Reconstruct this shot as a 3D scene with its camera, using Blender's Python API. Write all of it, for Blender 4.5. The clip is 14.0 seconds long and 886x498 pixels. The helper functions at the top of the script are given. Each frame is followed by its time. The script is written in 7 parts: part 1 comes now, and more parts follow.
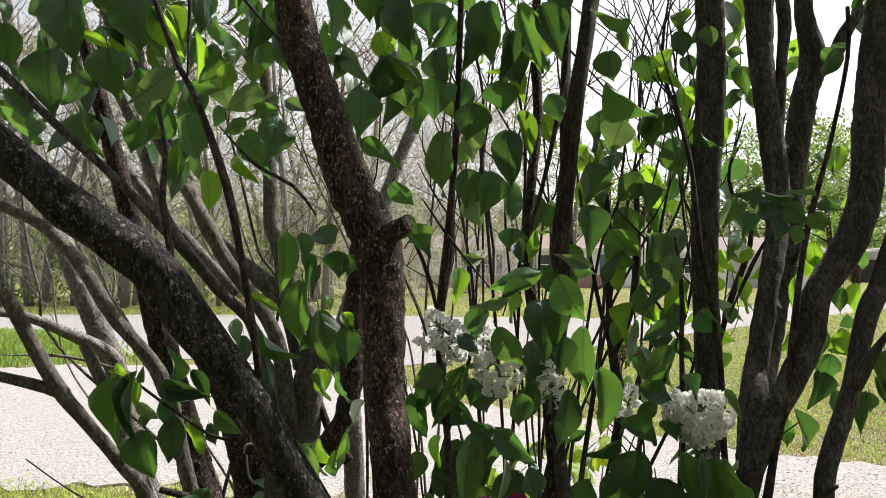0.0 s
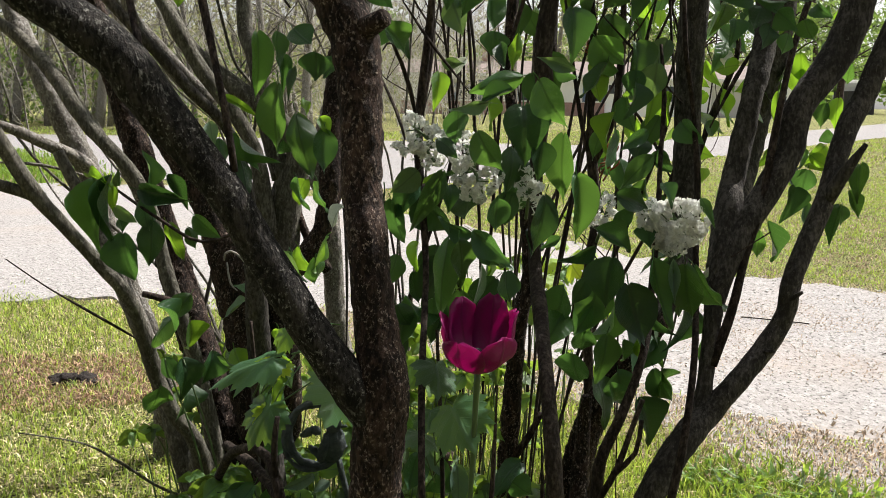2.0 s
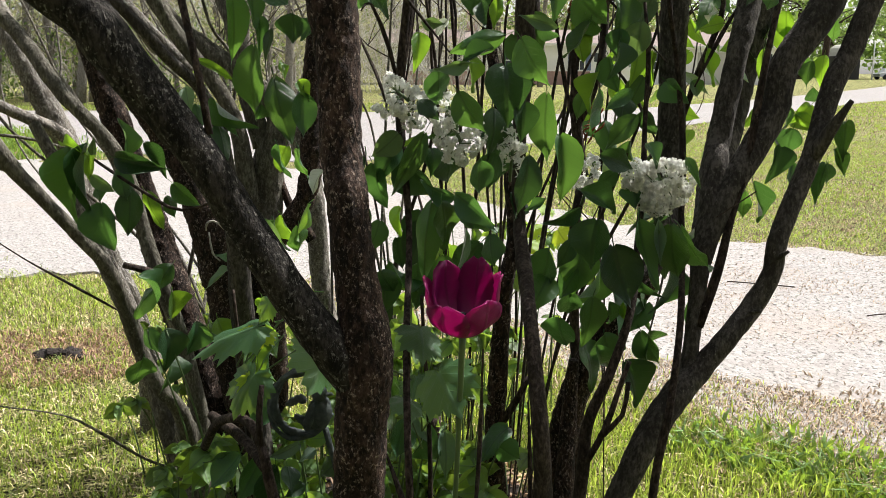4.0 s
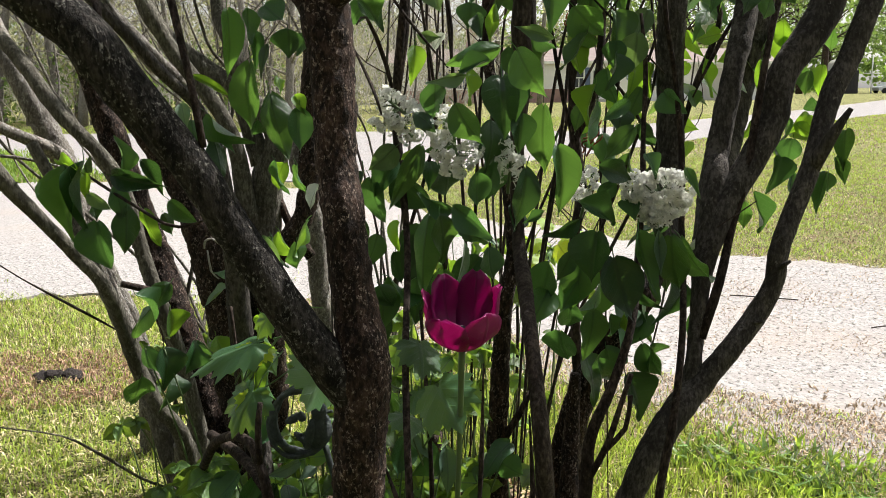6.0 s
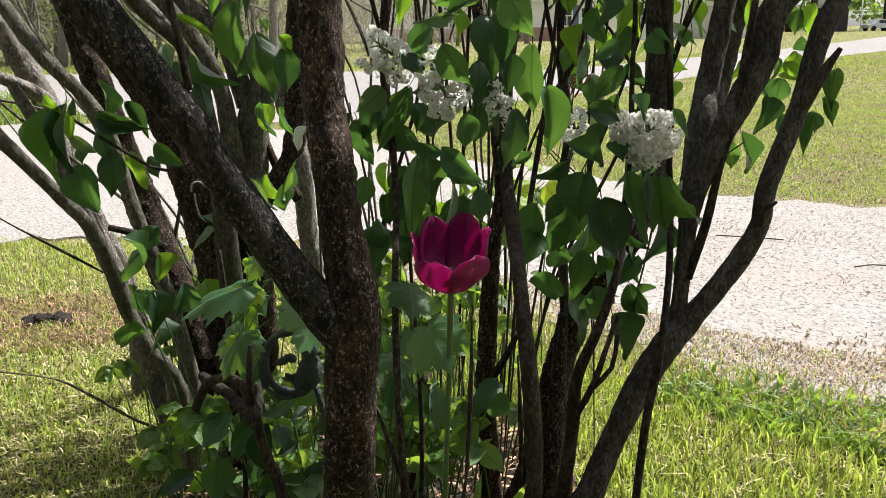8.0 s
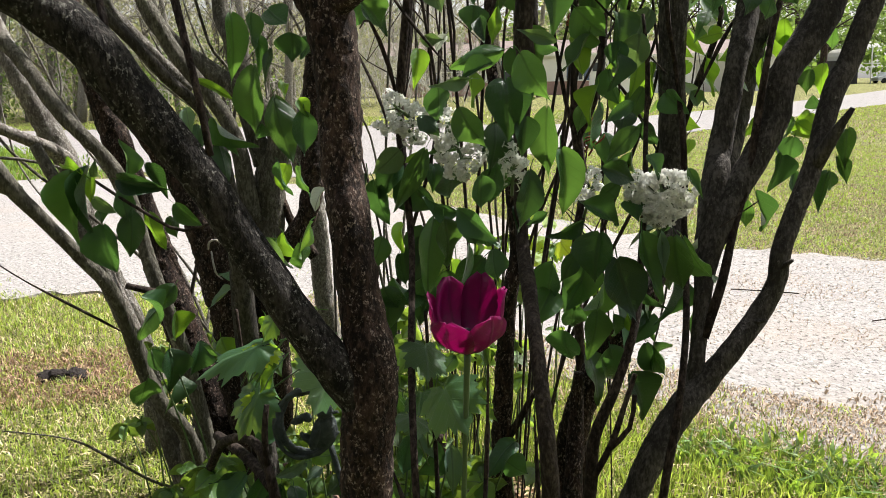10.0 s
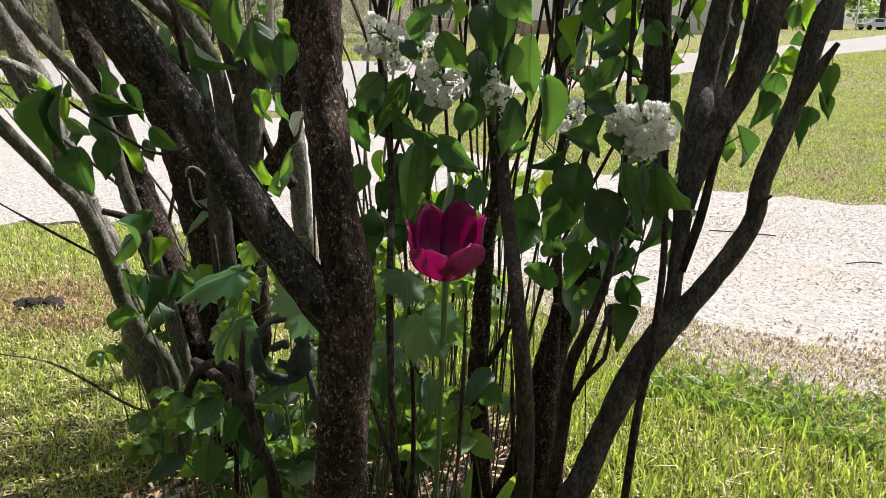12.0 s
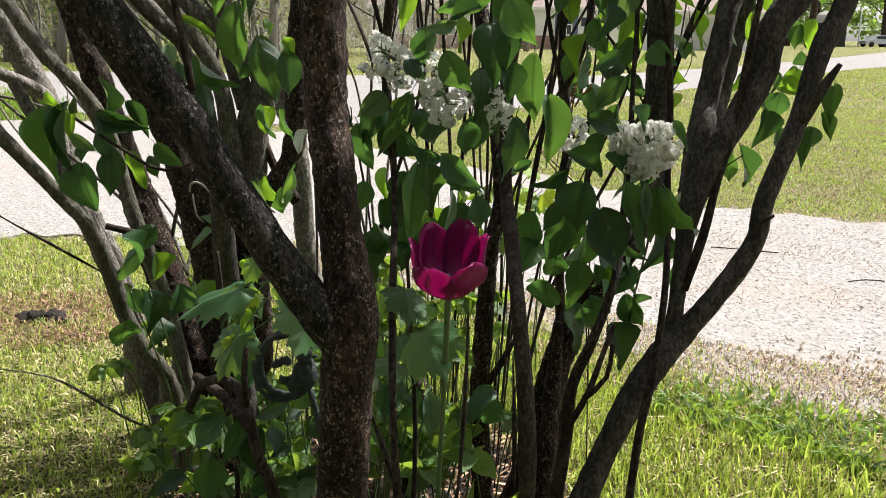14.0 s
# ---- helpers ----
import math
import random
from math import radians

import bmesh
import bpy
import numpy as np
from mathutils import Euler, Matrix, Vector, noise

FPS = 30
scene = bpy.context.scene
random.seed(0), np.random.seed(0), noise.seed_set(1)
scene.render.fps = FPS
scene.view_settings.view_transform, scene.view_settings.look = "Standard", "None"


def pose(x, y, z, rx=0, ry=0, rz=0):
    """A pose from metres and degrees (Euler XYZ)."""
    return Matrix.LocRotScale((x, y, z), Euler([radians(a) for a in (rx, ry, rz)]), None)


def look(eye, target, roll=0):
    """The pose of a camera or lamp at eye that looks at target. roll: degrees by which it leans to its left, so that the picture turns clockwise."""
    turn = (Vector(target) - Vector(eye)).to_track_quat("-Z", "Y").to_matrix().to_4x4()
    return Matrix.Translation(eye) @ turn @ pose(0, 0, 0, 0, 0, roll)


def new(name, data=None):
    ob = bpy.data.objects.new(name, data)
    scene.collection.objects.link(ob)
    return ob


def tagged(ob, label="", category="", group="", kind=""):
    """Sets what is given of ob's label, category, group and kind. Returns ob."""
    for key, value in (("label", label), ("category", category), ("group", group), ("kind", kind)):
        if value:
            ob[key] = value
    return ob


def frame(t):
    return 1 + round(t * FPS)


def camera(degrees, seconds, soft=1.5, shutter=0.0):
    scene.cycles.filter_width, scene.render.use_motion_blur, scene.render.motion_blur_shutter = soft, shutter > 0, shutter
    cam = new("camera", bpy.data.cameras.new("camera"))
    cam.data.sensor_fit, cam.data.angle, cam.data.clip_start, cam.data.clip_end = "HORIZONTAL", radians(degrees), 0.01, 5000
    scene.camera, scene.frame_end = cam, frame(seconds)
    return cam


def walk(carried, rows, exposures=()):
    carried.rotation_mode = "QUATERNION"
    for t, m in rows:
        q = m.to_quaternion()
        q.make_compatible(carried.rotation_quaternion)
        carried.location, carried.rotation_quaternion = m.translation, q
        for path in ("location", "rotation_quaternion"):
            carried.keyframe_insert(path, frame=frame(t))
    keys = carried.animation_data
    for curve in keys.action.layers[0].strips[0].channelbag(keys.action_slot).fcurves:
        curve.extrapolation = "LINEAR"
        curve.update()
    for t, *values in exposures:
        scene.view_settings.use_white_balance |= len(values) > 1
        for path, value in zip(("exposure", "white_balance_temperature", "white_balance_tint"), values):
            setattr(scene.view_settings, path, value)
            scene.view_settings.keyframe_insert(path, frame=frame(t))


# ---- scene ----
cam = camera(53.2, 14.0, 0.35)
# seconds, eye, pitch, roll, yaw
PATH = [
    (0, -0.0000, 0.0001, 0.7500, 1.79, 0.00, -0.00),
    (0.5, -0.0030, 0.0011, 0.7573, 5.77, -0.74, -0.12),
    (1, -0.0010, -0.0012, 0.7544, 6.75, -0.96, -0.05),
    (1.5, -0.0001, 0.0030, 0.7387, -1.08, -0.55, -0.47),
    (2, 0.0019, 0.0061, 0.7267, -9.40, 0.85, -1.36),
    (2.5, 0.0018, 0.0074, 0.7273, -10.03, 0.67, -2.04),
    (3, 0.0044, 0.0122, 0.7215, -10.12, 0.53, -2.37),
    (3.2, 0.0050, 0.0132, 0.7204, -10.89, 0.42, -2.37),
    (3.7, 0.0062, 0.0154, 0.7181, -11.32, 0.20, -2.24),
    (4.6, 0.0083, 0.0191, 0.7140, -10.72, -0.20, -2.08),
    (5.5, 0.0103, 0.0229, 0.7100, -10.03, -0.59, -1.92),
    (6, 0.0110, 0.0228, 0.7100, -10.03, -0.64, -2.05),
    (6.5, 0.0107, 0.0231, 0.7094, -10.04, -0.77, -2.15),
    (7, 0.0110, 0.0234, 0.7072, -11.80, -0.81, -2.57),
    (7.2, 0.0107, 0.0230, 0.7081, -13.10, -0.79, -2.77),
    (7.7, 0.0099, 0.0218, 0.7105, -14.00, -0.76, -2.87),
    (8.5, 0.0087, 0.0201, 0.7137, -13.10, -0.71, -2.77),
    (9.3, 0.0075, 0.0184, 0.7171, -11.52, -0.66, -2.68),
    (9.5, 0.0072, 0.0179, 0.7180, -11.19, -0.64, -2.50),
    (10, 0.0064, 0.0196, 0.7204, -10.47, -1.03, -2.04),
    (10.5, 0.0063, 0.0214, 0.7244, -9.36, -1.23, -1.83),
    (11, 0.0078, 0.0211, 0.7205, -7.87, -1.21, -1.67),
    (11.5, 0.0071, 0.0202, 0.7122, -9.70, -0.70, -2.42),
    (12, 0.0071, 0.0203, 0.7080, -14.38, 0.28, -3.32),
    (12.5, 0.0075, 0.0192, 0.7111, -14.44, 0.46, -2.93),
    (13, 0.0065, 0.0197, 0.7122, -13.97, 0.53, -2.82),
    (13.5, 0.0065, 0.0201, 0.7128, -13.63, 0.50, -2.99),
    (14, 0.0061, 0.0198, 0.7127, -13.49, 0.60, -3.19),
]
EXPOSURES = [(0, 0.73), (0.5, 0.12), (1.0, -0.02), (1.5, 0.32), (2.0, 0.68), (2.6, 0.80), (14, 0.80)]
def aim(pitch, roll, yaw):
    """The turn of a camera that looks along +y, pitched up and rolled."""
    return pose(0, 0, 0, 90, 0, yaw) @ pose(0, 0, 0, pitch) @ pose(0, 0, 0, 0, 0, roll)
walk(cam, [(t, Matrix.Translation((x, y, z)) @ aim(p, r, w)) for t, x, y, z, p, r, w in PATH], EXPOSURES)

# ---- daylight: a high sun ahead of the camera and to its right ----
SUN_ELEVATION, SUN_AZIMUTH = radians(54), radians(54)      # azimuth from +y towards +x
world = bpy.data.worlds.new("sky")
scene.world = world
world.use_nodes = True
nt = world.node_tree
sky = nt.nodes.new("ShaderNodeTexSky")
sky.sky_type = "NISHITA"
sky.sun_disc = False
sky.sun_elevation, sky.sun_rotation = SUN_ELEVATION, SUN_AZIMUTH
sky.air_density, sky.dust_density, sky.ozone_density = 0.8, 3.0, 1.0
back = nt.nodes["Background"]
back.inputs["Strength"].default_value = 0.115
haze = nt.nodes.new("ShaderNodeHueSaturation")      # a thin white veil of high cloud
haze.inputs["Saturation"].default_value, haze.inputs["Value"].default_value = 0.22, 1.1
nt.links.new(sky.outputs[0], haze.inputs["Color"])
nt.links.new(haze.outputs[0], back.inputs["Color"])
sun = new("sun", bpy.data.lights.new("sun", "SUN"))
sun.data.energy, sun.data.angle, sun.data.color = 5.0, radians(0.55), (1.0, 0.955, 0.90)
toward = Vector((math.sin(SUN_AZIMUTH) * math.cos(SUN_ELEVATION), math.cos(SUN_AZIMUTH) * math.cos(SUN_ELEVATION), math.sin(SUN_ELEVATION)))
sun.matrix_world = look(toward * 30, (0, 0, 0))

# ---- materials ----
def material(name):
    m = bpy.data.materials.new(name)
    m.use_nodes = True
    t = m.node_tree
    return m, t, t.nodes["Principled BSDF"]


def node(t, kind, **kw):
    n = t.nodes.new(kind)
    for k, v in kw.items():
        if k in n.inputs:
            n.inputs[k].default_value = v
    return n


def noise_node(t, vec, scale, detail=4.0, rough=0.55):
    n = node(t, "ShaderNodeTexNoise", Scale=scale, Detail=detail, Roughness=rough)
    t.links.new(vec, n.inputs["Vector"])
    return n.outputs[0]


def ramp(t, fac, *stops):
    n = t.nodes.new("ShaderNodeValToRGB")
    e = n.color_ramp.elements
    while len(e) < len(stops):
        e.new(0.5)
    for el, (p, c) in zip(e, stops):
        el.position, el.color = p, (*c, 1)
    t.links.new(fac, n.inputs[0])
    return n.outputs[0]


def mix(t, fac, a, b, mode="MIX"):
    n = t.nodes.new("ShaderNodeMix")
    n.data_type, n.blend_type = "RGBA", mode
    for sock, v in ((n.inputs[0], fac), (n.inputs[6], a), (n.inputs[7], b)):
        if isinstance(v, (int, float)):
            sock.default_value = v
        elif isinstance(v, tuple):
            sock.default_value = (*v, 1)
        else:
            t.links.new(v, sock)
    return n.outputs[2]


def coords(t, scale=(1, 1, 1), which="Object"):
    c = t.nodes.new("ShaderNodeTexCoord")
    m = t.nodes.new("ShaderNodeMapping")
    m.inputs["Scale"].default_value = scale
    t.links.new(c.outputs[which], m.inputs[0])
    return m.outputs[0]


def bump(t, bsdf, height, strength, distance):
    n = node(t, "ShaderNodeBump", Strength=strength, Distance=distance)
    t.links.new(height, n.inputs["Height"])
    t.links.new(n.outputs[0], bsdf.inputs["Normal"])


def bark(name, dark, light, lichen, amount, fine=1.0):
    m, t, p = material(name)
    flake = noise_node(t, coords(t, (1, 1, 0.45)), 290 * fine, 3, 0.6)
    ridge = noise_node(t, coords(t, (1, 1, 0.3)), 75 * fine, 4, 0.6)
    wide = noise_node(t, coords(t), 11, 4)
    fleck = noise_node(t, coords(t, (1, 1, 0.7)), 330 * fine, 4, 0.75)
    patch = noise_node(t, coords(t), 55, 5, 0.75)
    rough = mix(t, 0.45, flake, ridge)
    base = ramp(t, rough, (0.43, dark), (0.51, tuple(a * 0.65 + b * 0.35 for a, b in zip(dark, light))), (0.60, light))
    base = mix(t, ramp(t, wide, (0.4, (0, 0, 0)), (0.7, (0.6, 0.6, 0.6))), base, dark)
    mask = mix(t, 1.0, ramp(t, fleck, (0.55 - amount, (0, 0, 0)), (0.62 - amount, (1, 1, 1))), ramp(t, patch, (0.42 - amount, (0, 0, 0)), (0.62 - amount, (1, 1, 1))), "MULTIPLY")
    t.links.new(mix(t, mask, base, lichen), p.inputs["Base Color"])
    p.inputs["Roughness"].default_value = 0.9
    p.inputs["Specular IOR Level"].default_value = 0.2
    bump(t, p, mix(t, 0.4, rough, fleck), 1.0, 0.008)
    return m


BARK = {
    "old": bark("old_bark", (0.010, 0.0070, 0.0058), (0.085, 0.053, 0.040), (0.34, 0.27, 0.225), 0.008),
    "dark": bark("blackened_bark", (0.007, 0.0065, 0.006), (0.06, 0.053, 0.047), (0.27, 0.26, 0.235), 0.006),
    "young": bark("young_bark", (0.018, 0.013, 0.011), (0.105, 0.078, 0.064), (0.20, 0.17, 0.15), -0.06),
    "brown": bark("brown_bark", (0.028, 0.022, 0.018), (0.105, 0.083, 0.069), (0.20, 0.175, 0.155), -0.05),
    "smooth": bark("smooth_bark", (0.038, 0.034, 0.031), (0.155, 0.139, 0.126), (0.27, 0.25, 0.225), -0.035),
    "grey": bark("grey_bark", (0.075, 0.068, 0.055), (0.25, 0.235, 0.195), (0.42, 0.40, 0.35), -0.02),
    # brighter than the wood itself: sunlight on twigs and rims is in this colour
    "lit_pale": bark("sun_bright_twig", (0.30, 0.28, 0.25), (0.55, 0.52, 0.47), (0.62, 0.60, 0.56), 0.03),
    "pale": bark("pale_bark", (0.10, 0.088, 0.076), (0.34, 0.31, 0.27), (0.45, 0.44, 0.41), 0.03),
}


def foliage(name, top, through_colour, share=0.45, vein=(0.16, 0.24, 0.08), spread=0.25, gloss=0.42):
    """A thin leaf: a waxy face, and light that comes through it."""
    m, t, p = material(name)
    uv = t.nodes.new("ShaderNodeUVMap")
    sep = t.nodes.new("ShaderNodeSeparateXYZ")
    t.links.new(uv.outputs[0], sep.inputs[0])
    off = node(t, "ShaderNodeMath"); off.operation = "ABSOLUTE"
    t.links.new(sep.outputs[0], off.inputs[0])
    mid = ramp(t, off.outputs[0], (0.0, (1, 1, 1)), (0.022, (0.9, 0.9, 0.9)), (0.045, (0, 0, 0)))
    slant = node(t, "ShaderNodeMath"); slant.operation = "MULTIPLY_ADD"
    t.links.new(off.outputs[0], slant.inputs[0]); slant.inputs[1].default_value = -0.55
    t.links.new(sep.outputs[1], slant.inputs[2])
    wave = node(t, "ShaderNodeMath"); wave.operation = "MULTIPLY"
    t.links.new(slant.outputs[0], wave.inputs[0]); wave.inputs[1].default_value = 7.0
    fr = node(t, "ShaderNodeMath"); fr.operation = "FRACT"
    t.links.new(wave.outputs[0], fr.inputs[0])
    side = ramp(t, fr.outputs[0], (0.0, (0.5, 0.5, 0.5)), (0.07, (0, 0, 0)), (0.93, (0, 0, 0)), (1.0, (0.5, 0.5, 0.5)))
    veins = mix(t, 1.0, mid, side, "LIGHTEN")
    info = t.nodes.new("ShaderNodeObjectInfo")
    isl = t.nodes.new("ShaderNodeNewGeometry")
    rnd = node(t, "ShaderNodeMath"); rnd.operation = "ADD"
    t.links.new(info.outputs["Random"], rnd.inputs[0]); t.links.new(isl.outputs["Random Per Island"], rnd.inputs[1])
    frac = node(t, "ShaderNodeMath"); frac.operation = "FRACT"
    t.links.new(rnd.outputs[0], frac.inputs[0])
    hue = node(t, "ShaderNodeHueSaturation", Saturation=1.0)
    vary = node(t, "ShaderNodeMapRange"); vary.inputs[3].default_value, vary.inputs[4].default_value = 1 - spread, 1 + spread
    t.links.new(frac.outputs[0], vary.inputs[0])
    t.links.new(vary.outputs[0], hue.inputs["Value"])
    patch = noise_node(t, coords(t), 60, 3)
    col = mix(t, patch, top, tuple(min(1, c * 1.5) for c in top))
    col = mix(t, veins, col, vein)
    t.links.new(col, hue.inputs["Color"])
    t.links.new(hue.outputs[0], p.inputs["Base Color"])
    p.inputs["Roughness"].default_value = gloss
    p.inputs["Specular IOR Level"].default_value = 0.5
    bump(t, p, mix(t, 0.45, veins, patch), 0.55, 0.002)
    tr = t.nodes.new("ShaderNodeBsdfTranslucent")
    hue2 = node(t, "ShaderNodeHueSaturation")
    t.links.new(vary.outputs[0], hue2.inputs["Value"])
    t.links.new(mix(t, veins, through_colour, tuple(c * 0.6 for c in through_colour)), hue2.inputs["Color"])
    t.links.new(hue2.outputs[0], tr.inputs[0])
    ms = node(t, "ShaderNodeMixShader"); ms.inputs[0].default_value = share
    t.links.new(p.outputs[0], ms.inputs[1]); t.links.new(tr.outputs[0], ms.inputs[2])
    t.links.new(ms.outputs[0], t.nodes["Material Output"].inputs[0])
    return m


LEAF = foliage("lilac_leaf", (0.018, 0.052, 0.022), (0.11, 0.25, 0.04), 0.25, (0.028, 0.07, 0.030), 0.45, 0.33)
# two lit copies of LEAF: sun through the blade is put into the colour
LEAF_HALF_LIT = foliage("half_lit_lilac_leaf", (0.024, 0.068, 0.025), (0.17, 0.35, 0.045), 0.30, (0.038, 0.092, 0.034), 0.35, 0.36)
LEAF_BACKLIT = foliage("backlit_lilac_leaf", (0.022, 0.066, 0.018), (0.36, 0.64, 0.035), 0.38, (0.07, 0.14, 0.04), 0.4, 0.34)
LEAF_DRY = foliage("withered_leaf", (0.55, 0.60, 0.50), (0.5, 0.55, 0.42), 0.3, (0.36, 0.40, 0.30), 0.15, 0.6)
LEAF_PALE = foliage("pale_lilac_leaf", (0.06, 0.105, 0.075), (0.22, 0.36, 0.07), 0.25, (0.075, 0.12, 0.085), 0.3, 0.40)
MAPLE = foliage("seedling_leaf", (0.026, 0.070, 0.028), (0.34, 0.54, 0.05), 0.2, (0.07, 0.14, 0.06), 0.4)
# lit copy of MAPLE: sun through the leaf is put into its colour
SEEDLING_SUNLIT = foliage("sunlit_seedling_leaf", (0.15, 0.26, 0.04), (0.70, 0.84, 0.05), 0.5, (0.2, 0.3, 0.06), 0.2)
HERB = foliage("herb_leaf", (0.075, 0.15, 0.045), (0.40, 0.58, 0.06), 0.36, (0.13, 0.2, 0.09), 0.55)
GRASS = foliage("grass_blade", (0.21, 0.30, 0.055), (0.56, 0.66, 0.10), 0.38, (0.14, 0.2, 0.05), 0.72, 0.5)
GRASS_LUSH = foliage("lush_grass", (0.10, 0.19, 0.03), (0.36, 0.52, 0.06), 0.36, (0.09, 0.16, 0.04), 0.4, 0.55)
GRASS_LAWN = foliage("mown_grass", (0.24, 0.33, 0.065), (0.54, 0.66, 0.10), 0.34, (0.14, 0.2, 0.05), 0.35, 0.6)
STRAW = foliage("straw", (0.52, 0.44, 0.25), (0.40, 0.32, 0.17), 0.2, (0.4, 0.32, 0.2), 0.72, 0.7)
VERGESTRAW = foliage("brown_straw", (0.40, 0.30, 0.21), (0.32, 0.24, 0.16), 0.2, (0.3, 0.24, 0.16), 0.55, 0.7)
RUSTGRASS = foliage("reddish_thatch", (0.31, 0.20, 0.125), (0.26, 0.17, 0.10), 0.2, (0.3, 0.2, 0.12), 0.72, 0.7)
TREELEAF = foliage("tree_leaf", (0.07, 0.12, 0.035), (0.26, 0.38, 0.07), 0.45, (0.1, 0.16, 0.05), 0.35, 0.6)
SPRING = foliage("spring_leaf", (0.19, 0.19, 0.10), (0.44, 0.43, 0.22), 0.45, (0.2, 0.24, 0.1), 0.35, 0.6)
FLORET = foliage("lilac_petal", (0.84, 0.84, 0.80), (0.88, 0.88, 0.83), 0.5, (0.78, 0.78, 0.7), 0.06, 0.55)
TULIP = foliage("tulip_petal", (0.18, 0.007, 0.088), (0.64, 0.03, 0.34), 0.45, (0.24, 0.02, 0.12), 0.12, 0.35)
RUST = foliage("dead_floret", (0.45, 0.09, 0.04), (0.6, 0.14, 0.06), 0.35, (0.3, 0.1, 0.05), 0.3, 0.7)


def plain(name, colour, rough=0.7, vary=0.15, scale=8.0, bumpy=0.1, metal=0.0, dist=0.004):
    m, t, p = material(name)
    v = coords(t)
    n1, n2 = noise_node(t, v, scale), noise_node(t, v, scale * 9)
    lo, hi = tuple(c * (1 - vary) for c in colour), tuple(min(1, c * (1 + vary)) for c in colour)
    col = mix(t, n2, ramp(t, n1, (0.3, lo), (0.7, hi)), colour)
    t.links.new(col, p.inputs["Base Color"])
    p.inputs["Roughness"].default_value, p.inputs["Metallic"].default_value = rough, metal
    bump(t, p, n2, bumpy, dist)
    return m


STEM_GREEN = plain("tulip_stem", (0.085, 0.14, 0.05), 0.5, 0.2, 30)
SIDING = plain("white_siding", (0.82, 0.81, 0.79), 0.6, 0.06, 2, 0.05)
ROOF = plain("brown_shingle", (0.19, 0.145, 0.13), 0.85, 0.25, 3, 0.4)
BRICK = plain("house_brick", (0.38, 0.24, 0.21), 0.85, 0.3, 6, 0.4)
TRIM = plain("white_trim", (0.78, 0.78, 0.76), 0.5, 0.05, 4)
SHUTTER = plain("blue_shutter", (0.10, 0.14, 0.22), 0.6, 0.1, 4)
DARKWOOD = plain("dark_boards", (0.035, 0.033, 0.033), 0.8, 0.3, 5, 0.3)
CONCRETE = plain("pale_concrete", (0.52, 0.50, 0.46), 0.85, 0.1, 3, 0.2)
FENCEWOOD = plain("weathered_wood", (0.17, 0.14, 0.12), 0.85, 0.3, 12, 0.4)
WIRE = plain("wire", (0.5, 0.5, 0.5), 0.6)
CARPAINT = plain("silver_paint", (0.55, 0.57, 0.60), 0.3, 0.03, 2, 0.0, 0.4)
RUBBER = plain("rubber", (0.02, 0.02, 0.02), 0.9)
VERDIGRIS = plain("weathered_bronze", (0.085, 0.105, 0.105), 0.7, 0.85, 120, 1.0, 0.1)
PISTIL = plain("tulip_pistil", (0.03, 0.02, 0.035), 0.6)
STONE = plain("pebble", (0.44, 0.42, 0.39), 0.9, 0.5, 40, 0.2)
SOILCLOD = plain("soil_clod", (0.013, 0.008, 0.006), 0.95, 0.4, 30, 0.5, 0, 0.01)
glass_m, gt, gp = material("window_glass")
gp.inputs["Base Color"].default_value = (0.05, 0.06, 0.07, 1)
gp.inputs["Roughness"].default_value = 0.08
gt.links.new(ramp(gt, noise_node(gt, coords(gt), 1.5), (0, (0.03, 0.035, 0.04)), (1, (0.08, 0.09, 0.1))), gp.inputs["Base Color"])
GLASS = glass_m


def ground_material():
    m, t, p = material("lawn_soil")
    v = coords(t)
    big, mid, fine = noise_node(t, v, 0.9, 5), noise_node(t, v, 9, 5), noise_node(t, v, 130, 3)
    # the dark ends put the shade between grass blades into the soil colour
    green = ramp(t, fine, (0.44, (0.022, 0.026, 0.01)), (0.56, (0.27, 0.29, 0.09)))
    dry = ramp(t, fine, (0.44, (0.03, 0.022, 0.014)), (0.56, (0.38, 0.30, 0.18)))
    soft = mix(t, 0.55, big, mid)
    col = mix(t, ramp(t, soft, (0.48, (0, 0, 0)), (0.60, (0.85, 0.85, 0.85))), green, dry)
    t.links.new(col, p.inputs["Base Color"])
    p.inputs["Roughness"].default_value = 0.95
    p.inputs["Specular IOR Level"].default_value = 0.1
    bump(t, p, fine, 0.8, 0.02)
    return m


def gravel_material(name, lo, hi, grass):
    m, t, p = material(name)
    v = coords(t)
    cell = node(t, "ShaderNodeTexVoronoi", Scale=85.0)
    t.links.new(v, cell.inputs["Vector"])
    big, fine = noise_node(t, v, 1.3, 5), noise_node(t, v, 210, 3)
    stones = ramp(t, cell.outputs["Color"], (0.0, lo), (1.0, hi))
    col = mix(t, ramp(t, fine, (0.36, (0.5, 0.5, 0.5)), (0.46, (0, 0, 0))), stones, tuple(c * 0.4 for c in lo))
    # dark specks paint the shade between the stones into the colour
    gap_shade = noise_node(t, coords(t, (1, 0.6, 1)), 95, 2, 0.5)
    col = mix(t, ramp(t, gap_shade, (0.36, (0.75, 0.75, 0.75)), (0.42, (0, 0, 0))), col, tuple(c * 0.26 for c in lo))
    col = mix(t, ramp(t, big, (0.52, (0, 0, 0)), (0.72, (grass, grass, grass))), col, (0.33, 0.275, 0.235))
    t.links.new(col, p.inputs["Base Color"])
    p.inputs["Roughness"].default_value = 0.95
    p.inputs["Specular IOR Level"].default_value = 0.1
    bump(t, p, fine, 0.35, 0.004)
    return m


